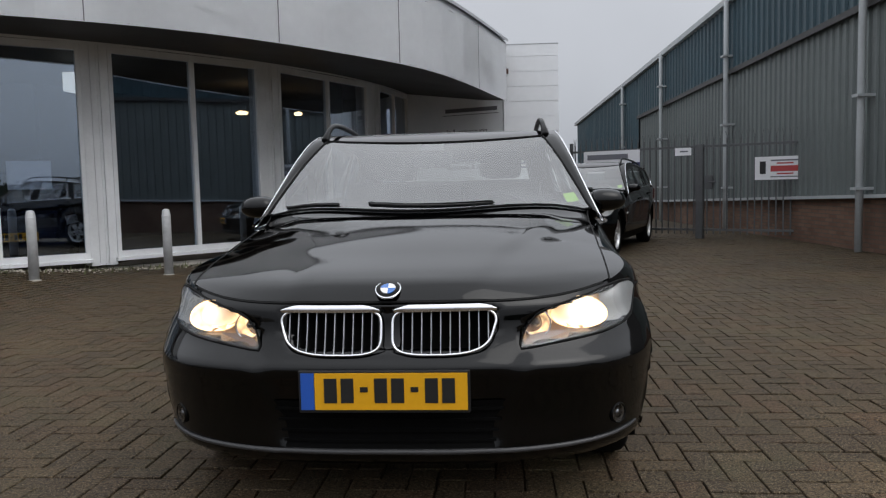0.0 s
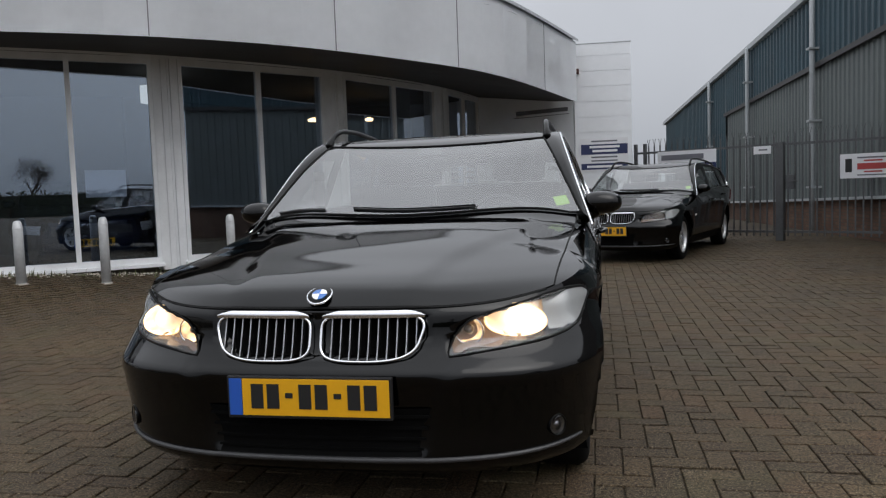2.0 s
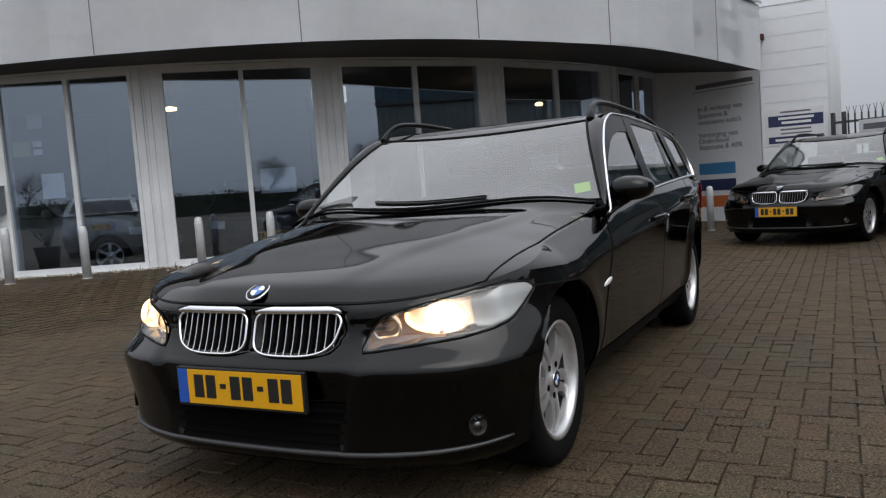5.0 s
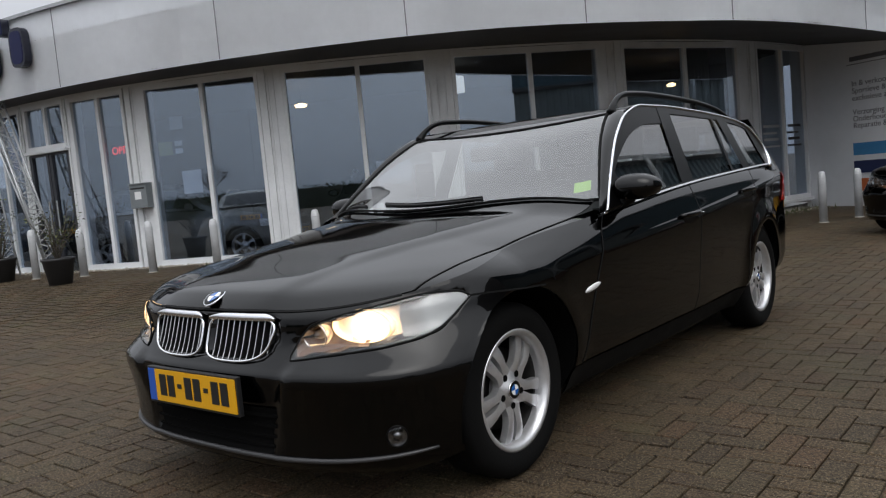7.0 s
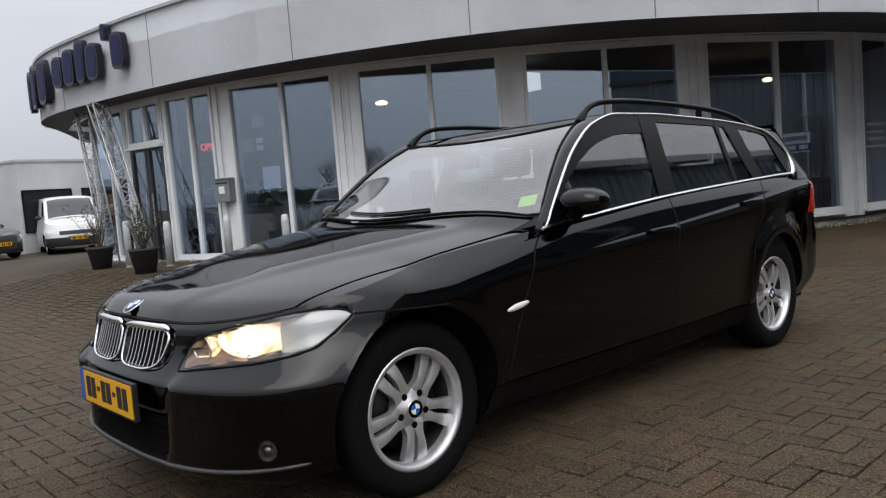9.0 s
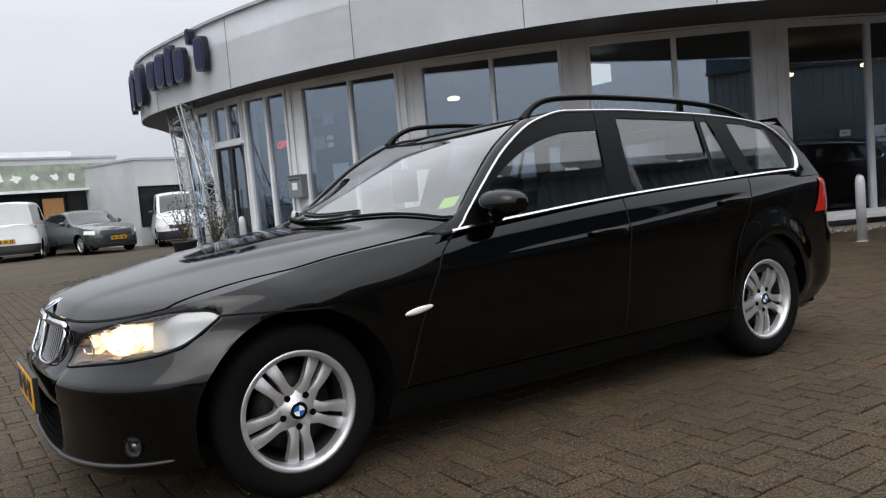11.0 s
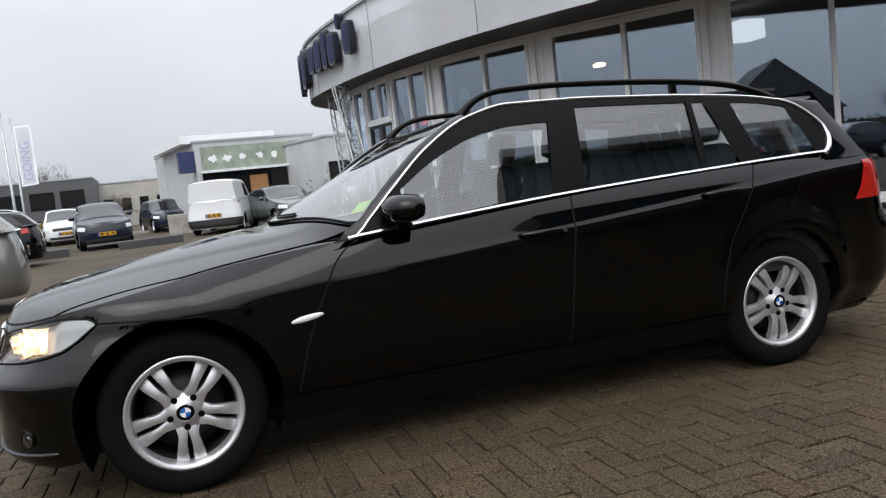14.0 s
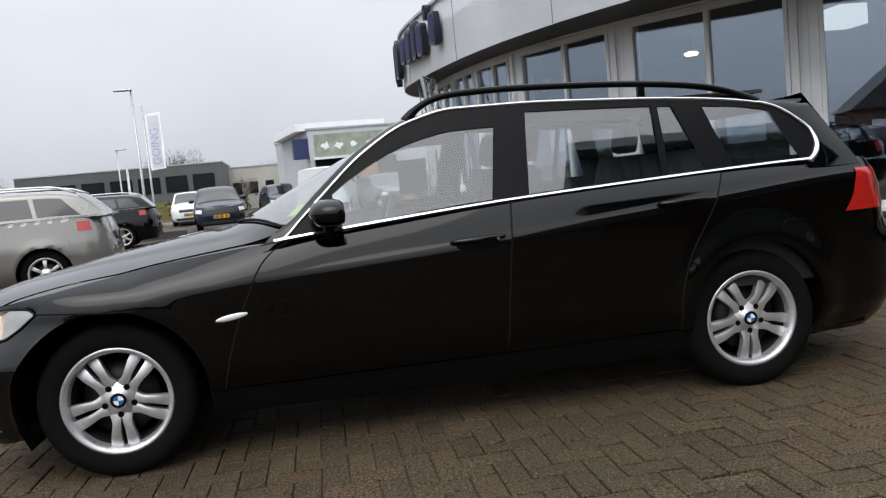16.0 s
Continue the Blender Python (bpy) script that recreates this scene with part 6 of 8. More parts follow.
# gravel and weeds against the plinth
bm = bmesh.new()
for k in range(2600):
    a, r = rng.uniform(-86.14, -5.84), SR + 0.11 + abs(rng.gauss(0, 0.16))
    p = ring(a, r)
    s = rng.uniform(0.008, 0.024)
    c = Vector((p.x, p.y, ground_z(p.x, p.y) + s * 0.3))
    vs = [bm.verts.new(c + s * Vector((math.cos(t + k), math.sin(t + k), 0)) * rng.uniform(0.7, 1.2)) for t in (0, 2.1, 4.2)] + [bm.verts.new(c + Vector((0, 0, s * 0.8)))]
    for i in range(3):
        bm.faces.new((vs[i], vs[(i + 1) % 3], vs[3]))
M_gravel = mat("pale_gravel", (0.34, 0.31, 0.26), 0.9, island=0.5)
solo("gravel", bm, M_gravel, "pale gravel strip along the showroom plinth", "gravel", "stuff")
bm = bmesh.new()
for k in range(900):
    a = rng.choice((-53.37, -42.71, -31.24, -20.59, -15.68, -10.76)) + rng.gauss(0, 3.0)
    p = ring(a, SR + 0.14 + abs(rng.gauss(0, 0.2)))
    h, w, t = rng.uniform(0.02, 0.07), rng.uniform(0.006, 0.014), rng.uniform(0, 6.28)
    z = ground_z(p.x, p.y)
    d = Vector((math.cos(t), math.sin(t), 0))
    vs = [bm.verts.new(v) for v in (Vector((p.x, p.y, z)) - d * w, Vector((p.x, p.y, z)) + d * w, Vector((p.x, p.y, z + h)) + d.orthogonal() * h * 0.5)]
    bm.faces.new(vs)
M_weed = mat("dull_green_weeds", (0.075, 0.085, 0.030), 0.8, island=0.4)
solo("weeds", bm, M_weed, "short weeds and moss by the plinth", "weeds", "stuff")

# mailbox on the pier by the entrance
ma, mb_ = ring(-70.3), ring(-68.7)
mm = flat_matrix(ma, mb_)
mailbox = thing("mailbox", "grey metal mailbox fixed to the white pier", "mailbox", (0, 0, 0))
M_mailgrey = mat("grey_mailbox_paint", (0.20, 0.22, 0.23), 0.45, 0.2, grain=0.05, scale=40, stain=0.1)
bm = bmesh.new()
box(bm, 0.02, 0.34, 0.036, 0.20, 1.14, 1.52, mm, 0.012)
part("box_body", bm, M_mailgrey, mailbox)
bm = bmesh.new()
box(bm, 0.015, 0.345, 0.034, 0.225, 1.515, 1.535, mm, 0.006)
part("lid", bm, M_mailgrey, mailbox)
bm = bmesh.new()
box(bm, 0.12, 0.24, 0.20, 0.204, 1.28, 1.40, mm)
part("marking", bm, M_white_print, mailbox, "pale marking")
bm = bmesh.new()
box(bm, 0.05, 0.31, 0.20, 0.203, 1.44, 1.465, mm)
part("slot", bm, M_black_plastic, mailbox)


def lettering(text, size, m, material, depth=0.002, align="LEFT"):
    """Words as a mesh in the built-in font; they face -y of m."""
    cu = bpy.data.curves.new("lettering", "FONT")
    cu.body, cu.size, cu.extrude, cu.align_x = text, size, depth, align
    tmp = bpy.data.objects.new("lettering", cu)
    scene.collection.objects.link(tmp)
    bpy.context.view_layer.update()
    me = bpy.data.meshes.new_from_object(tmp.evaluated_get(bpy.context.evaluated_depsgraph_get()))
    bpy.data.objects.remove(tmp)
    me.transform(m @ Matrix.Rotation(math.pi / 2, 4, "X"))
    me.materials.clear()
    me.materials.append(material)
    return me


def facing(m):
    """Turns a wall matrix (y outwards) into one whose -y faces outwards, x kept to a reader's right."""
    return m @ Matrix.Rotation(math.pi, 4, "Z")


# the lit sign in the side light
oa, ob_ = ring(-76.2), ring(-70.4)
om, ow = flat_matrix(oa, ob_), (ob_ - oa).length
open_sign = thing("open_sign", "red lit sign hung behind the glass", "sign")
bm = bmesh.new()
box(bm, ow * 0.60, ow * 0.93, -0.10, -0.07, 2.02, 2.20, om)
part("back_board", bm, M_black_plastic, open_sign)
o = new("letters", lettering("OPEN", 0.17, om @ Matrix.Translation((ow * 0.615, -0.062, 2.045)) @ Matrix.Diagonal((1, -1, 1, 1)), M_open))
o.parent = open_sign
bm = bmesh.new()
for x in (0.63, 0.90):
    tube(bm, [om @ Vector((ow * x, -0.085, 2.2)), om @ Vector((ow * x, -0.085, 3.0))], 0.003, 5)
part("cord", bm, M_black_plastic, open_sign)

# big sign on the fascia: dark blocks in the size of its characters
sign = thing("fascia_sign", "row of chunky navy blue block shapes fixed on the white fascia", "sign")


def fas_matrix(u, z):
    p, o = spline(FAS, u), fas_out(u)
    d = Vector((-o.y, o.x, 0))
    return Matrix(((d.x, o.x, 0, p.x), (d.y, o.y, 0, p.y), (0, 0, 1, p.z + z), (0, 0, 0, 1)))


M_sign_edge = mat("navy_sign_edge", (0.008, 0.009, 0.02), 0.35, grain=0.05, scale=20)
SIGN = [(0.800, 0.46, 0.82, 0.16), (0.775, 0.44, 0.84, 0.17), (0.750, 0.46, 0.84, 0.18), (0.7204, 0.42, 0.55, 0.38), (0.7034, 0.42, 0.64, 0.35), (0.6874, 0.32, 0.75, 0.33), (0.6718, 0.42, 0.62, 0.33), (0.6548, 0.16, 0.28, 0.91), (0.6413, 0.36, 0.6, 0.39)]
for u, w, h, z in SIGN:
    m = fas_matrix(u, z)
    bm = bmesh.new()
    poly = []
    for k in range(20):
        t = 2 * math.pi * k / 20
        c, s = math.cos(t), math.sin(t)
        poly.append((w / 2 * math.copysign(abs(c) ** 0.55, c), h / 2 + h / 2 * math.copysign(abs(s) ** 0.55, s)))
    prism(bm, poly, 0.05, 0.17, m @ Matrix.Rotation(math.pi / 2, 4, "X") @ Matrix.Diagonal((1, 1, -1, 1)))
    blk = part("sign_block", bm, M_sign_edge, sign)
    bm = bmesh.new()
    prism(bm, [(x * 0.80, h / 2 + (y - h / 2) * 0.84) for x, y in poly], 0.17, 0.178, m @ Matrix.Rotation(math.pi / 2, 4, "X") @ Matrix.Diagonal((1, 1, -1, 1)))
    part("sign_face", bm, M_navy, blk)
    bm = bmesh.new()
    for x in (-w * 0.25, w * 0.25):
        tube(bm, [m @ Vector((x, 0, h / 2)), m @ Vector((x, 0.06, h / 2))], 0.012, 6)
    part("stand_off", bm, M_steel, blk)

M_lime_paper = mat("yellow_green_print", (0.30, 0.32, 0.14), 0.7, grain=0.1, scale=20)
M_greywhite = mat("pale_window_print", (0.42, 0.42, 0.42), 0.6, grain=0.05, scale=20)
M_darkprint = mat("dark_window_print", (0.03, 0.03, 0.035), 0.6, grain=0.05, scale=20)
# ---- the sign wall ----
pm = flat_matrix(PA, PB)
pw = (PB - PA).length
for k, (txt, z) in enumerate((("In & verkoop van", 2.16), ("Sportieve &", 2.03), ("exclusieve auto's", 1.90), ("Verzorging van:", 1.65), ("Onderhoud", 1.53), ("Reparatie & APK", 1.41))):
    o = new("wall_lettering", lettering(txt, 0.138, pm @ Matrix.Translation((0.16, 0.004, z)) @ Matrix.Diagonal((1, -1, 1, 1)), M_grey_print))
    tagged(o, "grey lettering on the white wall panel", "lettering", "lines on the sign wall")
bm = bmesh.new()
box(bm, 0.14, pw * 0.90, 0.001, 0.006, 2.60, 2.68, pm)
solo("wall_bar", bm, M_grey_print, "dark grey printed line on the white panel", "lettering")
bm = bmesh.new()
box(bm, 0.08, pw * 0.92, 0.001, 0.008, 2.54, 2.55, pm)
solo("wall_rule", bm, M_grey_print, "thin grey rule on the white panel", "lettering")
for z, mt, lab in ((0.92, M_blue_print, "light blue printed block on the wall panel"), (0.60, M_navy_flat, "navy printed block on the wall panel"), (0.28, M_orange_print, "orange printed block on the wall panel")):
    bm = bmesh.new()
    box(bm, 0.14, pw * 0.62, 0.001, 0.006, z, z + 0.22, pm)
    solo("printed_block", bm, mt, lab, "sign")
hours = thing("hours_board", "white board with navy bands on the end block", "sign")
bm = bmesh.new()
box(bm, w2 * 0.08, w2 * 0.93, 0.014, 0.022, 1.36, 2.02, m2)
part("board", bm, M_signwhite, hours)
for z0, z1, mt in ((1.70, 1.90, M_navy_flat), (1.40, 1.52, M_navy_flat), (1.945, 1.975, M_grey_print), (1.63, 1.66, M_grey_print), (1.56, 1.585, M_grey_print)):
    bm = bmesh.new()
    inset = 0.10 if mt is M_navy_flat else 0.28
    box(bm, w2 * inset, w2 * (1.02 - inset), 0.022, 0.025, z0, z1, m2)
    part("band", bm, mt, hours)
for z0, x0, x1 in ((1.825, 0.25, 0.78), (1.745, 0.30, 0.74), (1.435, 0.2, 0.82)):
    bm = bmesh.new()
    box(bm, w2 * x0, w2 * x1, 0.025, 0.027, z0, z0 + 0.045, m2)
    part("print_line", bm, M_white_print, hours)
bm = bmesh.new()
box(bm, 0.02, 0.10, 0.014, 0.12, 3.30, 3.40, m2, 0.01)
solo("wall_lamp", bm, mat("rust_red_lamp_case", (0.10, 0.04, 0.03), 0.6, grain=0.1), "small dark red lamp box high on the white wall", "lamp")

# ---- warehouse ----
WH = Matrix(((math.sin(math.radians(-4)), math.cos(math.radians(-4)), 0, 5.66), (math.cos(math.radians(-4)), -math.sin(math.radians(-4)), 0, 7.12), (0, 0, 1, 0), (0, 0, 0, 1)))
# local x runs along the wall to the back, local y points into the building, z up
wlen = 25.6


def eave(x):
    return 5.10 - 0.055 * x


def plinth_top(x):
    return 0.82 - 0.0255 * x


warehouse = thing("warehouse", "long metal clad warehouse with teal upper sheeting and brick plinth", "building")
bm = bmesh.new()
lo = [bm.verts.new(WH @ Vector(p)) for p in ((-3, 0.06, -0.5), (wlen, 0.06, -0.5), (wlen, 14, -0.5), (-3, 14, -0.5))]
hi = [bm.verts.new(WH @ Vector(p)) for p in ((-3, 0.06, eave(-3)), (wlen, 0.06, eave(wlen)), (wlen, 14, eave(wlen)), (-3, 14, eave(-3)))]
bm.faces.new(hi)
for i in range(4):
    bm.faces.new((lo[i], lo[(i + 1) % 4], hi[(i + 1) % 4], hi[i]))
part("core", bm, M_soffit, warehouse)


def ribbed(x0, x1, z0f, z1f, pitch, depth, y):
    bm = bmesh.new()
    n = int((x1 - x0) / pitch)
    prof = ((0.0, 0), (0.55, 0), (0.65, 1), (0.90, 1))
    xs = [(x0 + (k + a) * pitch, d) for k in range(n) for a, d in prof] + [(x1, 0)]
    pts = [[bm.verts.new(WH @ Vector((x, y - depth * d, z))) for z in (z0f(x), z1f(x))] for x, d in xs]
    for a, b in zip(pts, pts[1:]):
        bm.faces.new((a[0], b[0], b[1], a[1]))
    return bm


part("sheet_wall", ribbed(-3, 14.4, plinth_top, lambda x: 3.50 - 0.033 * x, 0.21, 0.03, 0.03), M_sheet, warehouse, "grey ribbed sheeting")
part("upper_wall", ribbed(-3, 14.4, lambda x: 3.50 - 0.033 * x, eave, 0.25, 0.035, -0.02), M_teal, warehouse, "teal ribbed sheeting")
part("far_wall", ribbed(14.4, wlen, plinth_top, eave, 0.25, 0.035, -0.02), M_teal, warehouse, "teal ribbed sheeting")
bm = bmesh.new()
for a, b in ((-3, 14.4),):
    beam(bm, WH @ Vector((a, -0.06, 3.50 - 0.033 * a)), WH @ Vector((b, -0.06, 3.50 - 0.033 * b)), 0.05, 0.10)
part("drip_flashing", bm, M_soffit, warehouse)
bm = bmesh.new()
beam(bm, WH @ Vector((-3, -0.08, eave(-3))), WH @ Vector((wlen, -0.08, eave(wlen))), 0.14, 0.12)
part("gutter", bm, M_pipe, warehouse)
bm = bmesh.new()
beam(bm, WH @ Vector((-3, -0.05, plinth_top(-3))), WH @ Vector((wlen, -0.05, plinth_top(wlen))), 0.14, 0.05)
part("plinth_cap", bm, M_pipe, warehouse)
for x in (1.2, 6.50, 11.40, 16.0):
    bm = bmesh.new()
    tube(bm, [WH @ Vector((x, -0.16, z)) for z in (-0.1, 1.6, 3.0, eave(x))], 0.052, 10)
    dp = part("downpipe", bm, M_pipe, warehouse, "grey downpipe", flat=False)
    for z in (0.9, 2.2, 3.6):
        bm = bmesh.new()
        box(bm, -0.085, 0.085, -0.09, 0.16, z - 0.02, z + 0.02, WH @ Matrix.Translation((x, -0.16, 0)))
        part("pipe_clip", bm, M_pipe, dp)
bm = bmesh.new()
box(bm, -3, wlen, -0.012, 0.08, -0.5, 1.0, WH)
for v in bm.verts:
    if v.co.z > 0.5:
        v.co.z = plinth_top((WH.inverted() @ v.co).x) - 0.02
plinth = part("brick_plinth", bm, M_masonry, warehouse, "weathered red-brown brick plinth")

# ---- fence and gate ----
M_fence = mat("dull_galvanised_fence", (0.11, 0.113, 0.118), 0.5, 0.4, grain=0.1, scale=30, stain=0.2, stain_scale=3)
FA, FB = Vector((1.62, 12.97)), Vector((5.92, 10.42))
fm = flat_matrix(FA, FB)
flen = (FB - FA).length
fz = 0.0
fence = thing("steel_fence", "tall galvanised bar fence and gate with spiked top", "fence")
bar_bm = bmesh.new()
box(bar_bm, -0.011, 0.011, -0.011, 0.011, 0.0, 1.74)
for t in (-0.03, 0.03):
    tube(bar_bm, [(0, 0, 1.74), (t, 0, 1.86)], 0.005, 4)
bar_me = mesh_of("bar", bar_bm, M_fence, True)
n_bars = int(flen / 0.118)
post_x = (0.02, 0.22, 2.79, flen - 0.08)
for k in range(n_bars):
    x = (k + 0.5) * flen / n_bars
    if min(abs(x - p) for p in post_x) < 0.06:
        continue
    o = new("bar", bar_me)
    o.parent = fence
    o.matrix_local = fm @ Matrix.Translation((x, 0, fz + 0.08))
for z in (0.14, 1.66):
    bm = bmesh.new()
    box(bm, 0, flen, -0.018, 0.018, fz + z, fz + z + 0.04, fm)
    part("rail", bm, M_fence, fence)
for x in post_x:
    bm = bmesh.new()
    big = 0.066 if x in (2.79,) else 0.03
    box(bm, x - big, x + big, -big, big, fz - 0.2, fz + (1.72 if big > 0.05 else 1.86), fm, 0.006)
    part("post", bm, M_fence, fence)
bm = bmesh.new()
box(bm, 2.89, 3.03, -0.05, 0.05, fz + 0.90, fz + 1.15, fm, 0.008)
tube(bm, [fm @ Vector((2.96, 0.06, fz + 1.03)), fm @ Vector((3.10, 0.08, fz + 1.03))], 0.012, 6)
part("gate_lock", bm, M_fence, fence)


def board(name, label, x0, x1, z0, z1, out=0.03):
    b = thing(name, label, "sign")
    bm = bmesh.new()
    box(bm, x0, x1, out, out + 0.006, z0, z1, fm)
    part("board", bm, M_signwhite, b)
    return b


def printed(b, x0, x1, z0, z1, mt, out=0.036):
    bm = bmesh.new()
    box(bm, x0, x1, out, out + 0.003, z0, z1, fm)
    part("print_line", bm, mt, b)


ban = board("fence_banner", "white and navy banner tied to the fence", 0.50, 1.66, 1.25, 1.68)
printed(ban, 0.50, 1.66, 1.28, 1.44, M_navy_flat)
printed(ban, 0.58, 1.42, 1.51, 1.61, M_grey_print)
printed(ban, 0.56, 0.80, 1.32, 1.40, M_white_print, 0.039)
printed(ban, 0.88, 1.60, 1.32, 1.40, M_white_print, 0.039)
warn = board("warning_sign", "white warning board with red and black print on the gate", 3.76, 4.58, 1.05, 1.45)
for x0, x1, z0, z1, mt in ((4.02, 4.49, 1.190, 1.290, M_red_print), (4.02, 4.49, 1.370, 1.395, M_grey_print), (4.12, 4.39, 1.320, 1.345, M_red_print), (4.12, 4.39, 1.140, 1.165, M_red_print),
                           (4.02, 4.49, 1.090, 1.110, M_grey_print), (3.84, 3.94, 1.150, 1.370, M_ink)):
    printed(warn, x0, x1, z0, z1, mt)
tag = board("small_sign", "small white sign on the gate rail", 2.34, 2.64, 1.53, 1.67)
printed(tag, 2.43, 2.58, 1.59, 1.615, M_grey_print)

# the second wagon, parked by the gate
station_wagon((1.27, 8.64, 0.0), -19.7, False, "black station wagon parked with dark headlights by the steel gate", 0.5, (5, 0.21, 0.034, 0.055))

# ---- lattice props and tubs at the entrance ----
def lattice(top, foot, side=0.24):
    t = thing("lattice_column", "slanting galvanised lattice column under the overhang", "column", foot, 0, "lattice columns")
    a, b = Vector((0, 0, 0)), Vector(top) - Vector(foot)
    d = b.normalized()
    s1 = d.cross(Vector((0, 1, 0))).normalized()
    s2 = d.cross(s1)
    offs = [side / 1.7 * (math.cos(k) * s1 + math.sin(k) * s2) for k in (0, 2.094, 4.189)]
    for o in offs:
        bm = bmesh.new()
        tube(bm, [a + o, b + o], 0.018, 6)
        part("chord", bm, M_steel, t, flat=False)
    n = 11
    for i in range(3):
        o0, o1 = offs[i], offs[(i + 1) % 3]
        bm = bmesh.new()
        for k in range(n):
            p0, p1 = a + b * (k / n), a + b * ((k + 1) / n)
            tube(bm, [p0 + o0, (p0 + p1) / 2 + o1, p1 + o0], 0.008, 5)
        part("lacing", bm, M_steel, t, flat=False)


for topx, topy, fx, fy in ((-11.69, 3.27, -10.61, 3.57), (-12.68, 3.36, -11.65, 3.28), (-11.37, 3.26, -10.31, 3.41)):
    lattice((topx, topy, 3.05), (fx, fy, ground_z(fx, fy)))


def tub_plant(x, y, seed):
    r = random.Random(seed)
    p = thing("potted_shrub", "bare shrub in a dark plastic tub", "plant", (x, y, ground_z(x, y)), 0, "tubs at the entrance")
    bm = bmesh.new()
    lathe(bm, [(0.001, 0), (0.15, 0.0), (0.21, 0.33), (0.225, 0.34), (0.225, 0.37), (0.20, 0.37), (0.19, 0.32), (0.001, 0.31)], 20)
    part("tub", bm, M_grey_bumper, p, flat=False)
    bm = bmesh.new()
    leaf = bmesh.new()
    for k in range(16):
        a, l = r.uniform(0, 6.28), r.uniform(0.5, 1.05)
        d = Vector((math.cos(a) * r.uniform(0.1, 0.4), math.sin(a) * r.uniform(0.1, 0.4), 1)).normalized()
        q = [Vector((0, 0, 0.3))]
        for j in range(5):
            d = (d + Vector((r.gauss(0, 0.18), r.gauss(0, 0.18), 0.02))).normalized()
            q.append(q[-1] + d * l / 5)
        tube(bm, q, [0.009, 0.008, 0.007, 0.005, 0.004, 0.002], 5)
        for j in range(26):
            c = q[r.randrange(2, 6)] + Vector((r.gauss(0, 0.06), r.gauss(0, 0.06), r.gauss(0, 0.06)))
            t, w = r.uniform(0, 6.28), r.uniform(0.010, 0.024)
            e = Vector((math.cos(t), math.sin(t), r.uniform(-0.6, 0.6))) * w
            g = e.orthogonal().normalized() * w * 0.6
            leaf.faces.new([leaf.verts.new(c + v) for v in (-e, -g, e, g)])
    part("stem", bm, M_bark, p, flat=False, kind="stuff")
    part("foliage", leaf, M_weed, p, kind="stuff")


M_bark = mat("grey_brown_bark", (0.075, 0.062, 0.05), 0.9, grain=0.25, scale=30, stain=0.2, bump=0.4)
tub_plant(-8.62, 2.72, 3)
tub_plant(-10.76, 2.81, 5)

# ---- inside the showroom ----
def inside_car(name, label, x, y, turn, paint, spec, **more):
    return parked(name, label, x, y, turn, paint, spec, 0.06, **more)


inside_car("show_estate", "dark estate car on show behind the glass", -6.53, 7.24, 42, M_bluecar, ESTATE)
inside_car("show_hatchback", "silver hatchback on show behind the glass", -8.61, 6.24, 118, M_silver, HATCH)
for x, y, z, w, mt, nm, lab in ((-5.79, 8.20, 2.72, 0.42, "panel", "ceiling_panel_light", "square lit ceiling panel in the showroom"), (-4.50, 11.50, 2.55, 0.16, "warm", "pendant_lamp", "small warm lit pendant lamp in the showroom"),
                               (-3.68, 12.51, 2.6, 0.12, "warm", "pendant_lamp", "small warm lit pendant lamp in the showroom"), (-8.54, 7.36, 2.75, 0.16, "warm", "pendant_lamp", "small warm lit pendant lamp in the showroom")):
    l = thing(nm, lab, "lamp", (x, y, z))
    bm = bmesh.new()
    if mt == "panel":
        box(bm, -w / 2, w / 2, -w / 2, w / 2, -0.14, 0.14, None, 0.02)
    else:
        lathe(bm, [(0.001, -0.05), (w * 0.6, -0.04), (w * 0.75, 0.0), (w * 0.3, 0.03), (0.001, 0.035)], 16)
    part("shade", bm, mat("cool_lamp", (0.8, 0.8, 0.75), 0.5, emit=(1.0, 0.95, 0.82), strength=1.2) if mt == "panel" else M_lampglow, l, flat=False)
    bm = bmesh.new()
    tube(bm, [(0, 0, 0.03), (0, 0, 3.07 - z)], 0.006, 5)
    part("cord", bm, M_black_plastic, l)

# curtain and stuck-on lettering in the last windows
M_curtain = mat("beige_curtain", (0.36, 0.33, 0.27), 0.85, grain=0.08, scale=30, stain=0.12)
curtain = thing("curtain", "beige hanging curtain behind the showroom glass", "curtain")
bm = bmesh.new()
sheet(bm, lambda u, v: (*ring(lerp(-22.89, -20.26, u), SR - 0.30 - 0.05 * math.sin(u * 38)), lerp(0.10, 2.98, v)), 60, 2)
bmesh.ops.solidify(bm, geom=bm.faces[:], thickness=0.004)
part("cloth", bm, M_curtain, curtain, flat=False)
blind = thing("blind", "pale grey vertical blind behind the glass", "blind")
bm = bmesh.new()
sheet(bm, lambda u, v: (*ring(lerp(-12.07, -9.61, u), SR - 0.30 - 0.02 * math.sin(u * 50)), lerp(0.10, 2.94, v)), 50, 2)
bmesh.ops.solidify(bm, geom=bm.faces[:], thickness=0.004)
part("cloth", bm, mat("grey_blind", (0.30, 0.31, 0.33), 0.8, grain=0.05, scale=20, stain=0.1), blind, flat=False)
lm, lw_ = flat_matrix(ring(-15.9), ring(-7.2)), (ring(-7.2) - ring(-15.9)).length
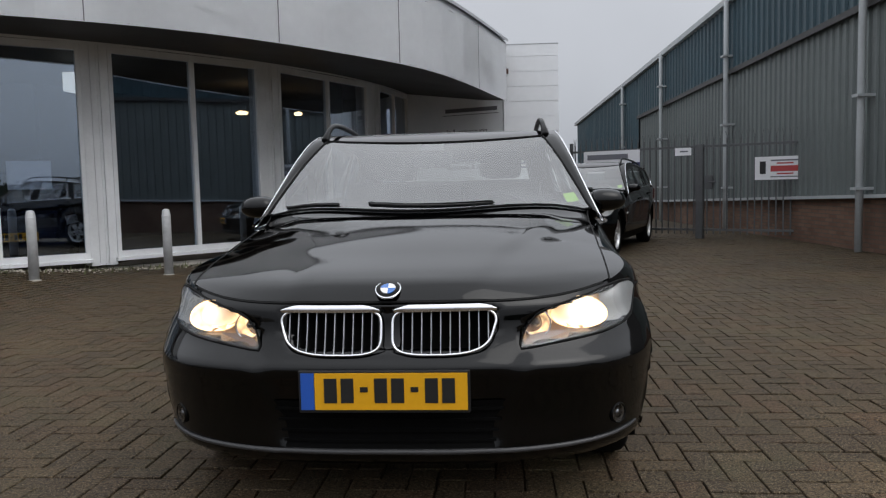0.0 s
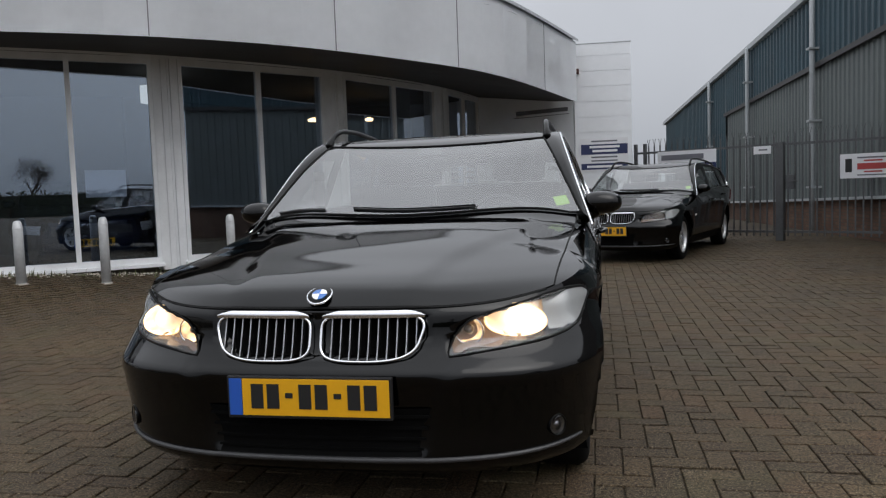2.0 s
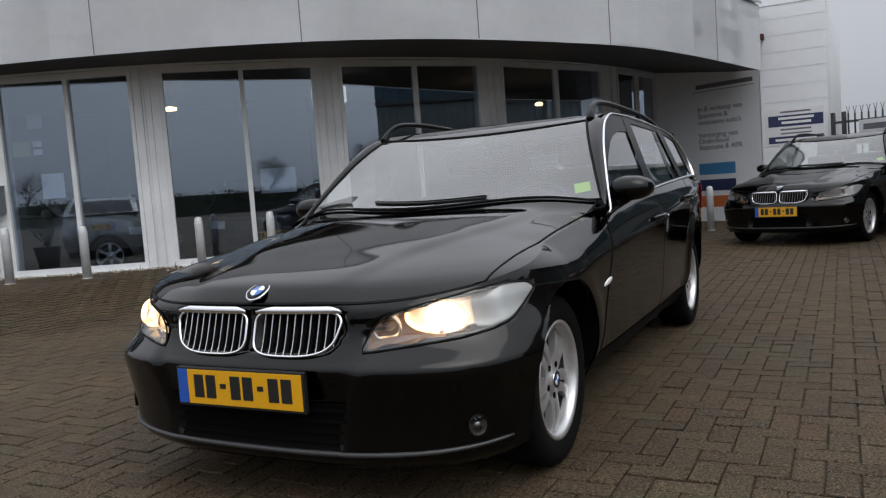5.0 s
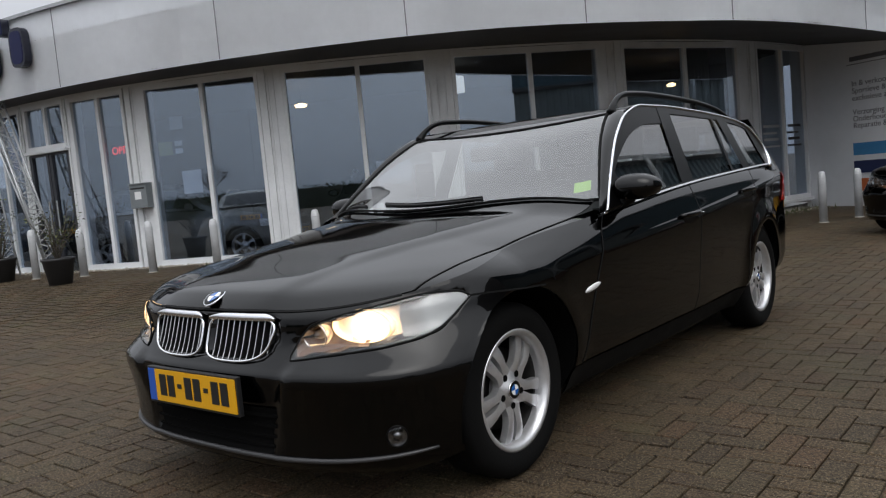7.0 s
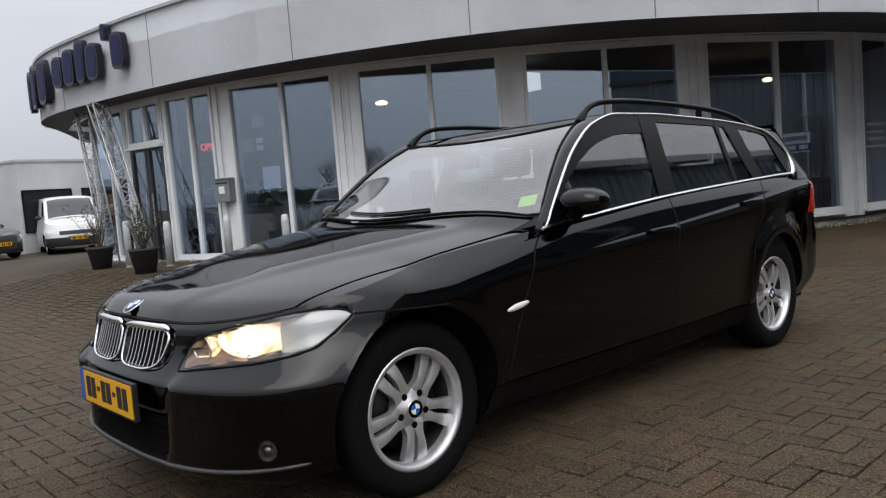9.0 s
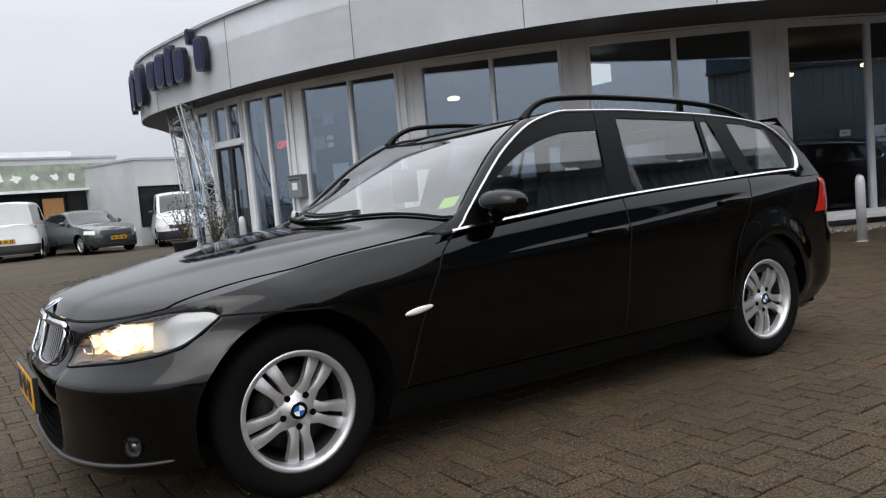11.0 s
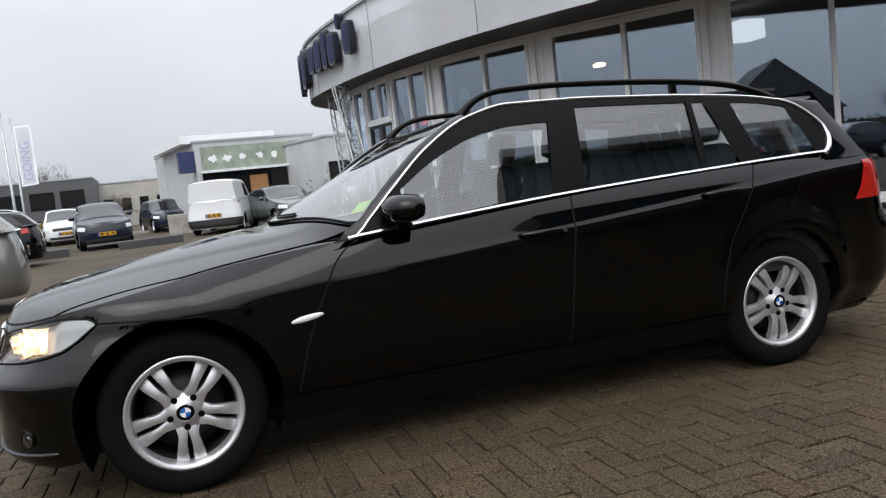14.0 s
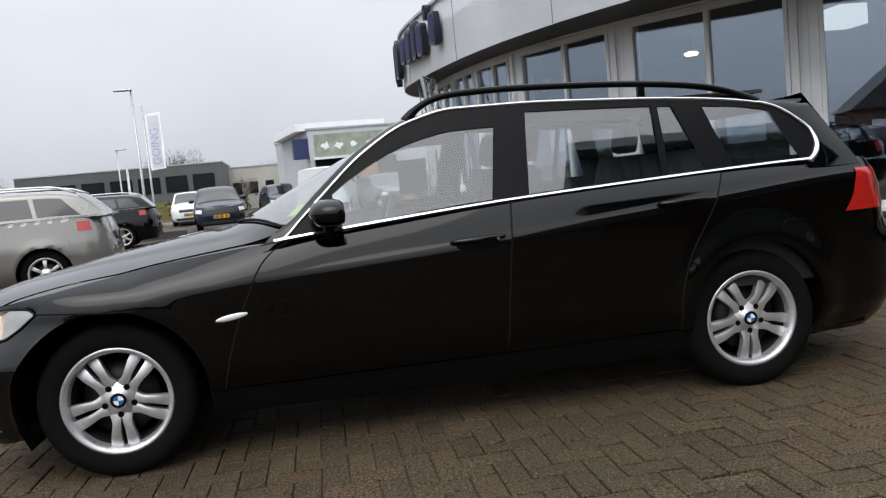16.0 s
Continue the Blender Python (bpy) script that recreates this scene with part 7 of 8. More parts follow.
for x0, x1, mt in ((0.10, 0.44, M_greywhite), (0.60, 0.90, M_darkprint)):
    gl = thing("window_lettering", "rows of printed lines stuck on the showroom glass", "lettering", (0, 0, 0), 0, "lettering on the last window")
    for k in range(4):
        bm = bmesh.new()
        z = 1.20 + 0.12 * k
        box(bm, lw_ * (x0 + 0.02 * (k % 2)), lw_ * (x1 - 0.03 * (k % 3)), -0.003, -0.001, z, z + (0.05 if k % 2 else 0.035), lm)
        part("print_line", bm, mt, gl)

# papers stuck inside the window by the entrance
am = flat_matrix(ring(-68.7), ring(-58.9))
for x0, x1, z0, z1, mt, lab in ((0.16, 0.40, 1.93, 2.14, M_lime_paper, "yellowish printed sheet inside the showroom glass"), (0.45, 0.58, 1.94, 2.02, M_paper, "small white sheet inside the showroom glass"),
                                (0.45, 0.58, 2.06, 2.14, M_paper, "small white sheet inside the showroom glass"), (0.52, 0.85, 1.30, 1.66, M_paper, "white notice sheet inside the showroom glass"), (0.40, 0.62, 2.32, 2.52, M_greywhite, "pale round mark sheet inside the showroom glass")):
    bm = bmesh.new()
    box(bm, x0, x1, -0.030, -0.026, z0, z1, am)
    solo("notice_sheet", bm, mt, lab, "notice", group="sheets inside the glass")
bbm, bbw = flat_matrix(ring(-57.1), ring(-46.2)), (ring(-46.2) - ring(-57.1)).length
bm = bmesh.new()
box(bm, bbw - 0.92, bbw - 0.40, -0.12, -0.10, 1.15, 1.52, bbm)
solo("notice_sheet", bm, M_paper, "white board standing behind the showroom glass", "notice", group="sheets inside the glass")

# ---- across the road, to the west ----
parked("small_van", "white panel van with its tail towards the yard", -26.8, 1.74, -103, M_vanwhite, VAN, front=False, category="van")
parked("saloon_car", "dark green saloon car parked before the glazed shop", -23.25, 3.75, 104, M_green, SALOON, back=False)
parked("delivery_van", "white van parked nose out beside the grey building", -23.15, 6.20, 79, M_vanwhite, VAN, back=False, category="van")
parked("blue_hatchback", "dark blue hatchback parked facing the yard", -22.8, -2.40, 99, M_bluecar, HATCH, back=False)
parked("white_hatchback", "white hatchback parked facing the yard", -31.5, -4.7, 99, M_vanwhite, HATCH, back=False)
parked("black_estate", "black estate car with chrome window trim parked by the road", -17.35, -7.10, 6, M_paint, ESTATE, front=False)
parked("silver_estate", "silver grey estate car parked in the yard", -7.09, -5.70, 8, M_silver, ESTATE, front=False)
parked("far_car", "dark car parked far off by the planter", -33.0, -0.6, 103, M_bluecar, HATCH, back=False)


def flat_block(name, label, x, y, turn, w, d, h, material, category="building"):
    """x, y: middle of the front, which faces the yard; turn 0 faces +x."""
    b = thing(name, label, category, (x, y, ground_z(x, y)), turn)
    b.scale = (0.76, 0.76, 0.80)
    bm = bmesh.new()
    box(bm, -d, 0, -w / 2, w / 2, -0.3, h)
    part("wall", bm, material, b)
    bm = bmesh.new()
    box(bm, -d - 0.05, 0.06, -w / 2 - 0.06, w / 2 + 0.06, h, h + 0.10)
    part("roof", bm, M_pipe, b)
    return b


def opening(b, y0, y1, z0, z1, name="window", glow=None):
    bm = bmesh.new()
    fw = 0.06
    for a in ((y0 - fw, y0, z0 - fw, z1 + fw), (y1, y1 + fw, z0 - fw, z1 + fw), (y0, y1, z0 - fw, z0), (y0, y1, z1, z1 + fw)):
        box(bm, 0.0, 0.06, *a)
    w = part(name, bm, M_trim if glow is None else M_frame, b)
    bm = bmesh.new()
    box(bm, 0.004, 0.02, y0, y1, z0, z1)
    part("pane", bm, M_shopglass, w)
    return w


M_greywall = mat("pale_grey_render", (0.46, 0.47, 0.48), 0.7, grain=0.05, scale=10, stain=0.12, stain_scale=0.8)
M_darkwall = mat("dark_grey_cladding", (0.085, 0.088, 0.092), 0.6, grain=0.05, scale=5, stain=0.15, stain_scale=0.4)
M_cream = mat("cream_wall", (0.42, 0.40, 0.36), 0.75, grain=0.06, scale=10, stain=0.15, stain_scale=0.6)
# indoor lamplight on the timber is put in as faint emission
M_warmwood = mat("lit_timber_inside", (0.26, 0.13, 0.05), 0.6, grain=0.15, scale=8, emit=(1.0, 0.5, 0.15), strength=0.06)
M_shopglass = mat("dark_shop_glass", (0.010, 0.011, 0.012), 0.12, spec=0.25, grain=0.05, scale=3)
M_banner = mat("pale_poster", (0.26, 0.30, 0.24), 0.5, grain=0.25, scale=2.0, stain=0.4, stain_scale=1.2)

# the glazed shop
shop = flat_block("shop_building", "pale grey shop with a tall glazed front and a poster band", -29.34, 3.18, 11.1, 6.6, 12, 4.35, M_greywall)
bm = bmesh.new()
box(bm, 0.0, 0.05, -3.0, 2.9, 2.95, 4.10)
part("poster", bm, M_banner, shop, "pale poster band with white shapes")
for k in range(6):
    bm = bmesh.new()
    c, w = -2.3 + 0.8 * k + rng.uniform(-0.15, 0.15), rng.uniform(0.18, 0.34)
    poly = [(c + w * rng.uniform(0.35, 1.1) * math.cos(t), 3.5 + 0.8 * w * rng.uniform(0.4, 1.2) * math.sin(t)) for t in (6.283 * q / 11 for q in range(11))]
    prism(bm, poly, 0.05, 0.058, Matrix(((0, 0, 1, 0), (1, 0, 0, 0), (0, 1, 0, 0), (0, 0, 0, 1))))
    part("poster_shape", bm, M_white_print, shop)
for k in range(5):
    opening(shop, -2.98 + 1.2 * k, -1.86 + 1.2 * k, 0.75, 2.75)
bm = bmesh.new()
box(bm, 0.022, 0.03, -0.60, 0.42, 0.9, 2.5)
part("timber_panel", bm, M_warmwood, shop, "warm lit timber panel")
bm = bmesh.new()
box(bm, 0.0, 0.35, -3.1, 3.05, 2.80, 2.92)
part("canopy", bm, M_frame, shop)
bm = bmesh.new()
box(bm, 0.03, 0.08, -3.0, 2.9, 0.0, 0.72)
part("low_wall", bm, M_darkwall, shop)
for k in range(5):
    bm = bmesh.new()
    tube(bm, [Vector((0.10, -1.35 + 0.85 * k + 0.26 * math.cos(t), 0.38 + 0.26 * math.sin(t))) for t in (6.283 * j / 14 for j in range(14))], 0.04, 6, closed=True)
    part("ring_ornament", bm, M_pipe, shop)
bm = bmesh.new()
box(bm, -9.0, -0.4, -3.9, 1.2, 4.35, 4.75)
part("roof_edge", bm, M_signwhite, shop)
navy = thing("shop_sign", "navy blue sign box with a red corner on the shop", "sign", (-28.94, 0.65, 0), 11.1)
navy.scale = (0.76, 0.76, 0.80)
bm = bmesh.new()
box(bm, -0.5, 0.0, -0.75, 0.75, 2.9, 3.95, None, 0.02)
part("box_body", bm, M_navy_flat, navy)
bm = bmesh.new()
box(bm, 0.0, 0.05, 0.45, 0.95, 2.55, 2.98, None, 0.02)
part("red_flap", bm, M_red_print, navy)
bm = bmesh.new()
tube(bm, [(-0.25, 0.6, -0.2), (-0.25, 0.6, 2.95)], 0.05, 8)
part("pole", bm, M_steel, navy)
annex = flat_block("annex_building", "low grey building with wide dark windows", -27.38, 9.80, 17.1, 12.0, 10, 3.85, M_greywall)
for y0 in (-5.85, -2.9, 0.2):
    opening(annex, y0, y0 + 2.3, 0.9, 2.6)
    bm = bmesh.new()
    box(bm, 0.022, 0.03, y0 + 1.0, y0 + 1.7, 1.3, 2.3)
    part("timber_panel", bm, M_warmwood, annex, "warm lit inside wall")
bm = bmesh.new()
tube(bm, [(0.3, -0.9, 0.0), (0.3, -0.9, 2.2)], 0.04, 8)
bmesh.ops.create_uvsphere(bm, u_segments=12, v_segments=8, radius=0.14, matrix=Matrix.Translation((0.3, -0.9, 2.3)))
part("globe_lamp", bm, M_darkwall, annex, flat=False)

grey = flat_block("grey_hall", "long dark grey hall beyond the road", -50.19, -11.76, 3.1, 17.0, 14, 4.3, M_darkwall)
for k in range(7):
    opening(grey, -7.8 + 2.3 * k, -6.1 + 2.3 * k, 2.2, 3.4)
low = flat_block("cream_building", "low cream building with small windows beyond the road", -58.38, -1.17, 6.1, 13.0, 14, 4.0, M_cream)
for k in range(7):
    opening(low, -5.6 + 1.6 * k, -4.9 + 1.6 * k, 1.5, 2.5)
far2 = flat_block("far_hall", "pale low hall on the horizon", -88.48, -35.53, 3.1, 60.0, 20, 4.5, M_greywall)
for k in range(12):
    opening(far2, -27 + 4.5 * k, -24.5 + 4.5 * k, 1.5, 3.0)


def mast(name, label, x, y, h, r=0.06):
    m = thing(name, label, "pole", (x, y, ground_z(x, y)))
    bm = bmesh.new()
    tube(bm, [(0, 0, -0.1), (0, 0, 0.8), (0, 0, h)], [r, r * 0.9, r * 0.55], 10)
    part("pole", bm, M_steel, m, flat=False)
    return m


lp = mast("street_lamp", "tall grey street lamp beside the road", -26.21, -5.44, 5.28)
bm = bmesh.new()
box(bm, -0.1, 0.1, -0.60, 0.04, 5.24, 5.31, None, 0.03)
part("lamp_head", bm, M_steel, lp)
lp = mast("street_lamp", "tall grey street lamp beside the road", -45.68, -10.76, 4.48)
bm = bmesh.new()
box(bm, -0.1, 0.1, -0.1, 0.55, 4.44, 4.51, None, 0.03)
part("lamp_head", bm, M_steel, lp)
for x, y, h in ((-42.7, -9.6, 3.4), (-44.2, -10.0, 3.4)):
    mast("flagpole", "bare pale flagpole beside the road", x, y, h, 0.05)
fp = mast("banner_pole", "pale pole flying a tall white banner", -27.76, -5.44, 4.85, 0.05)
M_flag = mat("white_banner_cloth", (0.84, 0.85, 0.88), 0.8, grain=0.03, scale=4, stain=0.06)
bm = bmesh.new()
sheet(bm, lambda u, v: (0.05 * math.sin(v * 9) * u, 0.07 + 0.56 * u, lerp(2.36, 4.52, v) + 0.05 * u), 6, 24)
bmesh.ops.solidify(bm, geom=bm.faces[:], thickness=0.004)
part("banner", bm, M_flag, fp, "white banner with pale blue marks", flat=False)
fw = new("banner_print", lettering("GOING", 0.43, Matrix(((0, 0, -1, 0.075), (0, -1, 0, 0.49), (1, 0, 0, 2.55), (0, 0, 0, 1))) @ Matrix.Rotation(-math.pi / 2, 4, "X"), mat("pale_blue_print", (0.50, 0.53, 0.74), 0.7, grain=0.05)))
fw.parent = fp

# planters, kerb and shrubs by the road
for k, (x, y) in enumerate(((-28.5, -0.1), (-20.6, -4.1), (-20.9, -1.0))):
    pl = thing("concrete_planter", "low grey concrete planter block", "planter", (x, y, ground_z(x, y)), 6)
    bm = bmesh.new()
    hh = 0.75 if k == 0 else 0.22
    box(bm, -0.35, 0.35, -0.5 if k == 0 else -0.9, 0.5 if k == 0 else 0.9, -0.05, hh, None, 0.03)
    part("block", bm, M_plinth if k == 0 else M_asphalt, pl)
bm = bmesh.new()
for a in range(30):
    y = -24 + a * 1.6
    box(bm, -34.6, -34.3, y, y + 1.58, -0.1, 0.12)
solo("trim_kerb", bm, M_plinth, "grey concrete kerb along the road", "kerb", "structure")


def bare_tree(h, seed, twigs=420, leaf=None):
    """A trunk that forks into limbs, with fine twigs as the crown."""
    r = random.Random(seed)
    t = thing("bare_tree", "leafless winter tree with a fine twiggy crown", "tree", (0, 0, 0), 0, "trees round the yard")
    bm = bmesh.new()
    tips = []

    def limb(p, d, l, rad, depth):
        pts = [p]
        for j in range(4):
            d = (d + Vector((r.gauss(0, 0.13), r.gauss(0, 0.13), 0.06))).normalized()
            pts.append(pts[-1] + d * l / 4)
        tube(bm, pts, [rad * (1 - 0.13 * j) for j in range(5)], 6 if depth < 2 else 4, caps=False)
        if depth == 3:
            tips.append((pts[2], d))
            tips.append((pts[4], d))
            return
        for k in range(3 if depth else 5):
            a = r.uniform(0, 6.28)
            e = (d * r.uniform(0.7, 1.2) + Vector((math.cos(a), math.sin(a), r.uniform(0.0, 0.5))) * 0.75).normalized()
            limb(pts[r.choice((2, 3, 4))], e, l * r.uniform(0.5, 0.72), rad * 0.5, depth + 1)
    limb(Vector((0, 0, -0.1)), Vector((0, 0, 1)), h * 0.42, h * 0.022, 0)
    part("trunk", bm, M_bark, t, flat=False)
    bm = bmesh.new()
    for k in range(twigs * 4):
        p, d = r.choice(tips)
        c = p + Vector((r.gauss(0, 0.05), r.gauss(0, 0.05), r.gauss(0, 0.05))) * h
        e = (d + Vector((r.gauss(0, 0.8), r.gauss(0, 0.8), r.gauss(0.3, 0.6)))).normalized() * h * r.uniform(0.03, 0.075)
        g = e.orthogonal().normalized() * h * 0.0022
        bm.faces.new([bm.verts.new(v) for v in (c - g, c + g, c + e)])
    part("twigs", bm, M_bark, t, kind="stuff")
    return t


first = bare_tree(9.0, 11)
first.matrix_world = pose(70, -16, -0.4, 0, 0, 20)
kinds = [first, bare_tree(8.0, 12), bare_tree(7.0, 13)]
kinds[1].matrix_world = pose(76, -3, -0.4, 0, 0, 80)
kinds[2].matrix_world = pose(-62.4, -10.5, -0.1, 0, 0, 10)
for x, y, s in ((73, 11, 0.85), (79, 21, 0.94), (66, -29, 0.77), (59, -42, 0.85), (77, 31, 0.85), (44, -59, 0.85), (26, -68, 0.94), (7, -73, 0.85), (-13, -77, 0.85), (-33, -75, 0.77), (64, 3, 0.94), (84, 7, 1.02), (73, -22, 0.94)):
    o = copy_thing(rng.choice(kinds[:2]), pose(x, y, -0.4, 0, 0, rng.uniform(0, 360)))
    o.scale = (s * 1.0, s * 1.0, s * 1.05)
for x, y, s in ((-59.6, -6.9, 0.61), (-55.2, -4.4, 0.46), (-71.2, -4.1, 0.76), (-66.6, -17.6, 0.76), (-48.2, -19.6, 0.68), (-75.4, 4.8, 0.76)):
    o = copy_thing(kinds[2], pose(x, y, -0.1, 0, 0, rng.uniform(0, 360)))
    o.scale = (s, s, s)


def hedge(name, label, pts, h, w, seed, material):
    r = random.Random(seed)
    bm = bmesh.new()
    for (x0, y0), (x1, y1) in zip(pts, pts[1:]):
        n = int(math.hypot(x1 - x0, y1 - y0) * h * 55)
        m = flat_matrix(Vector((x0, y0)), Vector((x1, y1)))
        box(bm, 0, math.hypot(x1 - x0, y1 - y0), -w * 0.8, w * 0.8, -0.4, h * 0.80, m)
        for k in range(n):
            t = r.random()
            c = Vector((lerp(x0, x1, t) + r.gauss(0, w), lerp(y0, y1, t) + r.gauss(0, w), -0.3 + h * (1 - r.random() ** 1.6) * r.uniform(0.75, 1.08)))
            e = Vector((r.gauss(0, 1), r.gauss(0, 1), r.gauss(0, 1))).normalized() * r.uniform(0.08, 0.20)
            g = e.orthogonal().normalized() * e.length * 0.6
            bm.faces.new([bm.verts.new(c + v) for v in (-e, -g, e, g)])
    return solo(name, bm, material, label, "hedge", "stuff")


M_leaf = mat("dark_evergreen_leaf", (0.030, 0.038, 0.018), 0.7, island=0.5)
M_yleaf = mat("olive_yellow_leaf", (0.12, 0.105, 0.03), 0.7, island=0.5)
hedge("hedge", "dark evergreen hedge closing the far side of the yard", [(60, 44), (62, 4), (56, -32), (36, -55), (4, -64), (-30, -66)], 2.6, 0.6, 3, M_leaf)
hedge("roadside_shrubs", "yellowish shrubs beside the far road", [(-35.6, 0.4), (-37.3, 2.3)], 1.2, 0.5, 4, M_yleaf)
hedge("far_shrubs", "brown shrubs in front of the grey hall", [(-46.5, -10.4), (-47.4, -6.7), (-49.1, -4.5)], 1.35, 0.8, 5, M_yleaf)

# a brick house and parked cars on the open side of the yard
house_ob = thing("brick_house", "brown brick house with a steep dark roof", "house", (34.0, -21.0, -0.3), 40)
bm = bmesh.new()
box(bm, -4, 4, -3.5, 3.5, -0.2, 3.0)
part("wall", bm, M_masonry, house_ob)
bm = bmesh.new()
prism(bm, [(-4.2, 3.0), (4.2, 3.0), (0, 6.6)], -3.8, 3.8, Matrix.Rotation(math.pi / 2, 4, "X"))
part("roof", bm, M_soffit, house_ob)
for x0 in (-3, 0.8):
    bm = bmesh.new()
    box(bm, x0, x0 + 1.8, 3.5, 3.56, 0.9, 2.3)
    part("window", bm, M_frame, house_ob)
parked("grey_hatchback", "grey hatchback parked on the open side of the yard", 13.5, 3.0, -70, M_silver, HATCH)
parked("dark_saloon", "dark saloon parked on the open side of the yard", 13.0, -3.5, -80, M_bluecar, SALOON)
parked("dark_estate", "dark estate parked on the open side of the yard", 12.5, -8.5, -85, M_paint, ESTATE)
parked("white_van", "white van parked on the open side of the yard", 14.0, 8.0, -70, M_vanwhite, VAN, category="van")

# ---- clinker paving in herringbone, brick by brick ----
def brick_mat(name, island):
    m = bpy.data.materials.new(name)
    m.use_nodes = True
    n, l = m.node_tree.nodes, m.node_tree.links
    b = n["Principled BSDF"]
    b.inputs["Specular IOR Level"].default_value = 0.16
    tc = n.new("ShaderNodeTexCoord")
    ramp = n.new("ShaderNodeValToRGB")
    ramp.color_ramp.elements[0].color, ramp.color_ramp.elements[1].color = (0.0540, 0.0370, 0.0215, 1), (0.0660, 0.0400, 0.0225, 1)
    for pos, c in ((0.25, (0.0640, 0.0450, 0.0260, 1)), (0.5, (0.0500, 0.0365, 0.0215, 1)), (0.75, (0.0440, 0.0310, 0.0195, 1))):
        ramp.color_ramp.elements.new(pos).color = c
    if island:
        l.new(n.new("ShaderNodeNewGeometry").outputs["Random Per Island"], ramp.inputs["Fac"])
    else:
        l.new(n.new("ShaderNodeObjectInfo").outputs["Random"], ramp.inputs["Fac"])
    geo = n.new("ShaderNodeNewGeometry")
    fine = n.new("ShaderNodeTexNoise")
    fine.inputs["Scale"].default_value, fine.inputs["Detail"].default_value, fine.inputs["Roughness"].default_value = 75, 6, 0.65
    l.new(geo.outputs["Position"], fine.inputs["Vector"])
    spots = n.new("ShaderNodeTexNoise")
    spots.inputs["Scale"].default_value, spots.inputs["Detail"].default_value, spots.inputs["Roughness"].default_value = 120, 4, 0.85
    l.new(geo.outputs["Position"], spots.inputs["Vector"])
    mr = n.new("ShaderNodeMapRange")
    mr.inputs["From Min"].default_value, mr.inputs["From Max"].default_value = 0.545, 0.64
    mr.inputs["To Min"].default_value, mr.inputs["To Max"].default_value = 0.0, 0.62
    l.new(spots.outputs["Fac"], mr.inputs["Value"])
    mix = n.new("ShaderNodeMix")
    mix.data_type = "RGBA"
    l.new(mr.outputs["Result"], mix.inputs["Factor"])
    g = n.new("ShaderNodeMapRange")
    g.inputs["From Min"].default_value, g.inputs["From Max"].default_value = 0.3, 0.7
    g.inputs["To Min"].default_value, g.inputs["To Max"].default_value = -0.15, 1.95
    l.new(fine.outputs["Fac"], g.inputs["Value"])
    broad = n.new("ShaderNodeTexNoise")
    broad.inputs["Scale"].default_value, broad.inputs["Detail"].default_value = 0.8, 6
    l.new(geo.outputs["Position"], broad.inputs["Vector"])
    bg = n.new("ShaderNodeMapRange")
    bg.inputs["From Min"].default_value, bg.inputs["From Max"].default_value = 0.3, 0.7
    bg.inputs["To Min"].default_value, bg.inputs["To Max"].default_value = 0.72, 1.25
    l.new(broad.outputs["Fac"], bg.inputs["Value"])
    mu = n.new("ShaderNodeMath")
    mu.operation = "MULTIPLY"
    l.new(g.outputs["Result"], mu.inputs[0])
    l.new(bg.outputs["Result"], mu.inputs[1])
    mx = n.new("ShaderNodeMix")
    mx.data_type, mx.blend_type = "RGBA", "MULTIPLY"
    mx.inputs["Factor"].default_value = 1
    l.new(ramp.outputs["Color"], mx.inputs["A"])
    l.new(mu.outputs["Value"], mx.inputs["B"])
    moss = n.new("ShaderNodeTexNoise")
    moss.inputs["Scale"].default_value, moss.inputs["Detail"].default_value = 2.3, 7
    l.new(geo.outputs["Position"], moss.inputs["Vector"])
    mm_ = n.new("ShaderNodeMapRange")
    mm_.inputs["From Min"].default_value, mm_.inputs["From Max"].default_value = 0.52, 0.72
    mm_.inputs["To Min"].default_value, mm_.inputs["To Max"].default_value = 0.0, 0.35
    l.new(moss.outputs["Fac"], mm_.inputs["Value"])
    green = n.new("ShaderNodeMix")
    green.data_type = "RGBA"
    green.inputs["B"].default_value = (0.064, 0.062, 0.030, 1)
    l.new(mm_.outputs["Result"], green.inputs["Factor"])
    l.new(mx.outputs["Result"], green.inputs["A"])
    l.new(green.outputs["Result"], mix.inputs["A"])
    mix.inputs["B"].default_value = (0.34, 0.28, 0.19, 1)
    l.new(mix.outputs["Result"], b.inputs["Base Color"])
    rr = n.new("ShaderNodeMapRange")
    rr.inputs["To Min"].default_value, rr.inputs["To Max"].default_value = 0.50, 0.85
    l.new(broad.outputs["Fac"], rr.inputs["Value"])
    l.new(rr.outputs["Result"], b.inputs["Roughness"])
    bp = n.new("ShaderNodeBump")
    bp.inputs["Strength"].default_value, bp.inputs["Distance"].default_value = 0.9, 0.006
    l.new(fine.outputs["Fac"], bp.inputs["Height"])
    l.new(bp.outputs["Normal"], b.inputs["Normal"])
    return m


M_clinker = brick_mat("brown_clinker", True)
M_clinker_one = brick_mat("brown_clinker_single", False)
M_bed = mat("mossy_joint_sand", (0.009, 0.0075, 0.005), 0.95, grain=0.6, scale=60, stain=0.7, stain_scale=6.0, dirt=(0.045, 0.038, 0.024))
UNIT, JOINT = 0.105, 0.0068
PX0, PX1, PY0, PY1 = -11.5, 8.5, -4.6, 14.4


def inside_plan(x, y):
    if math.hypot(x - SC.x, y - SC.y) < SR + 0.12 and y > 4:
        return False
    return not (y > 13.56 - 0.75 * x and -1.9 < x < 1.60)


def lay(x, y):
    return ground_z(x, y)


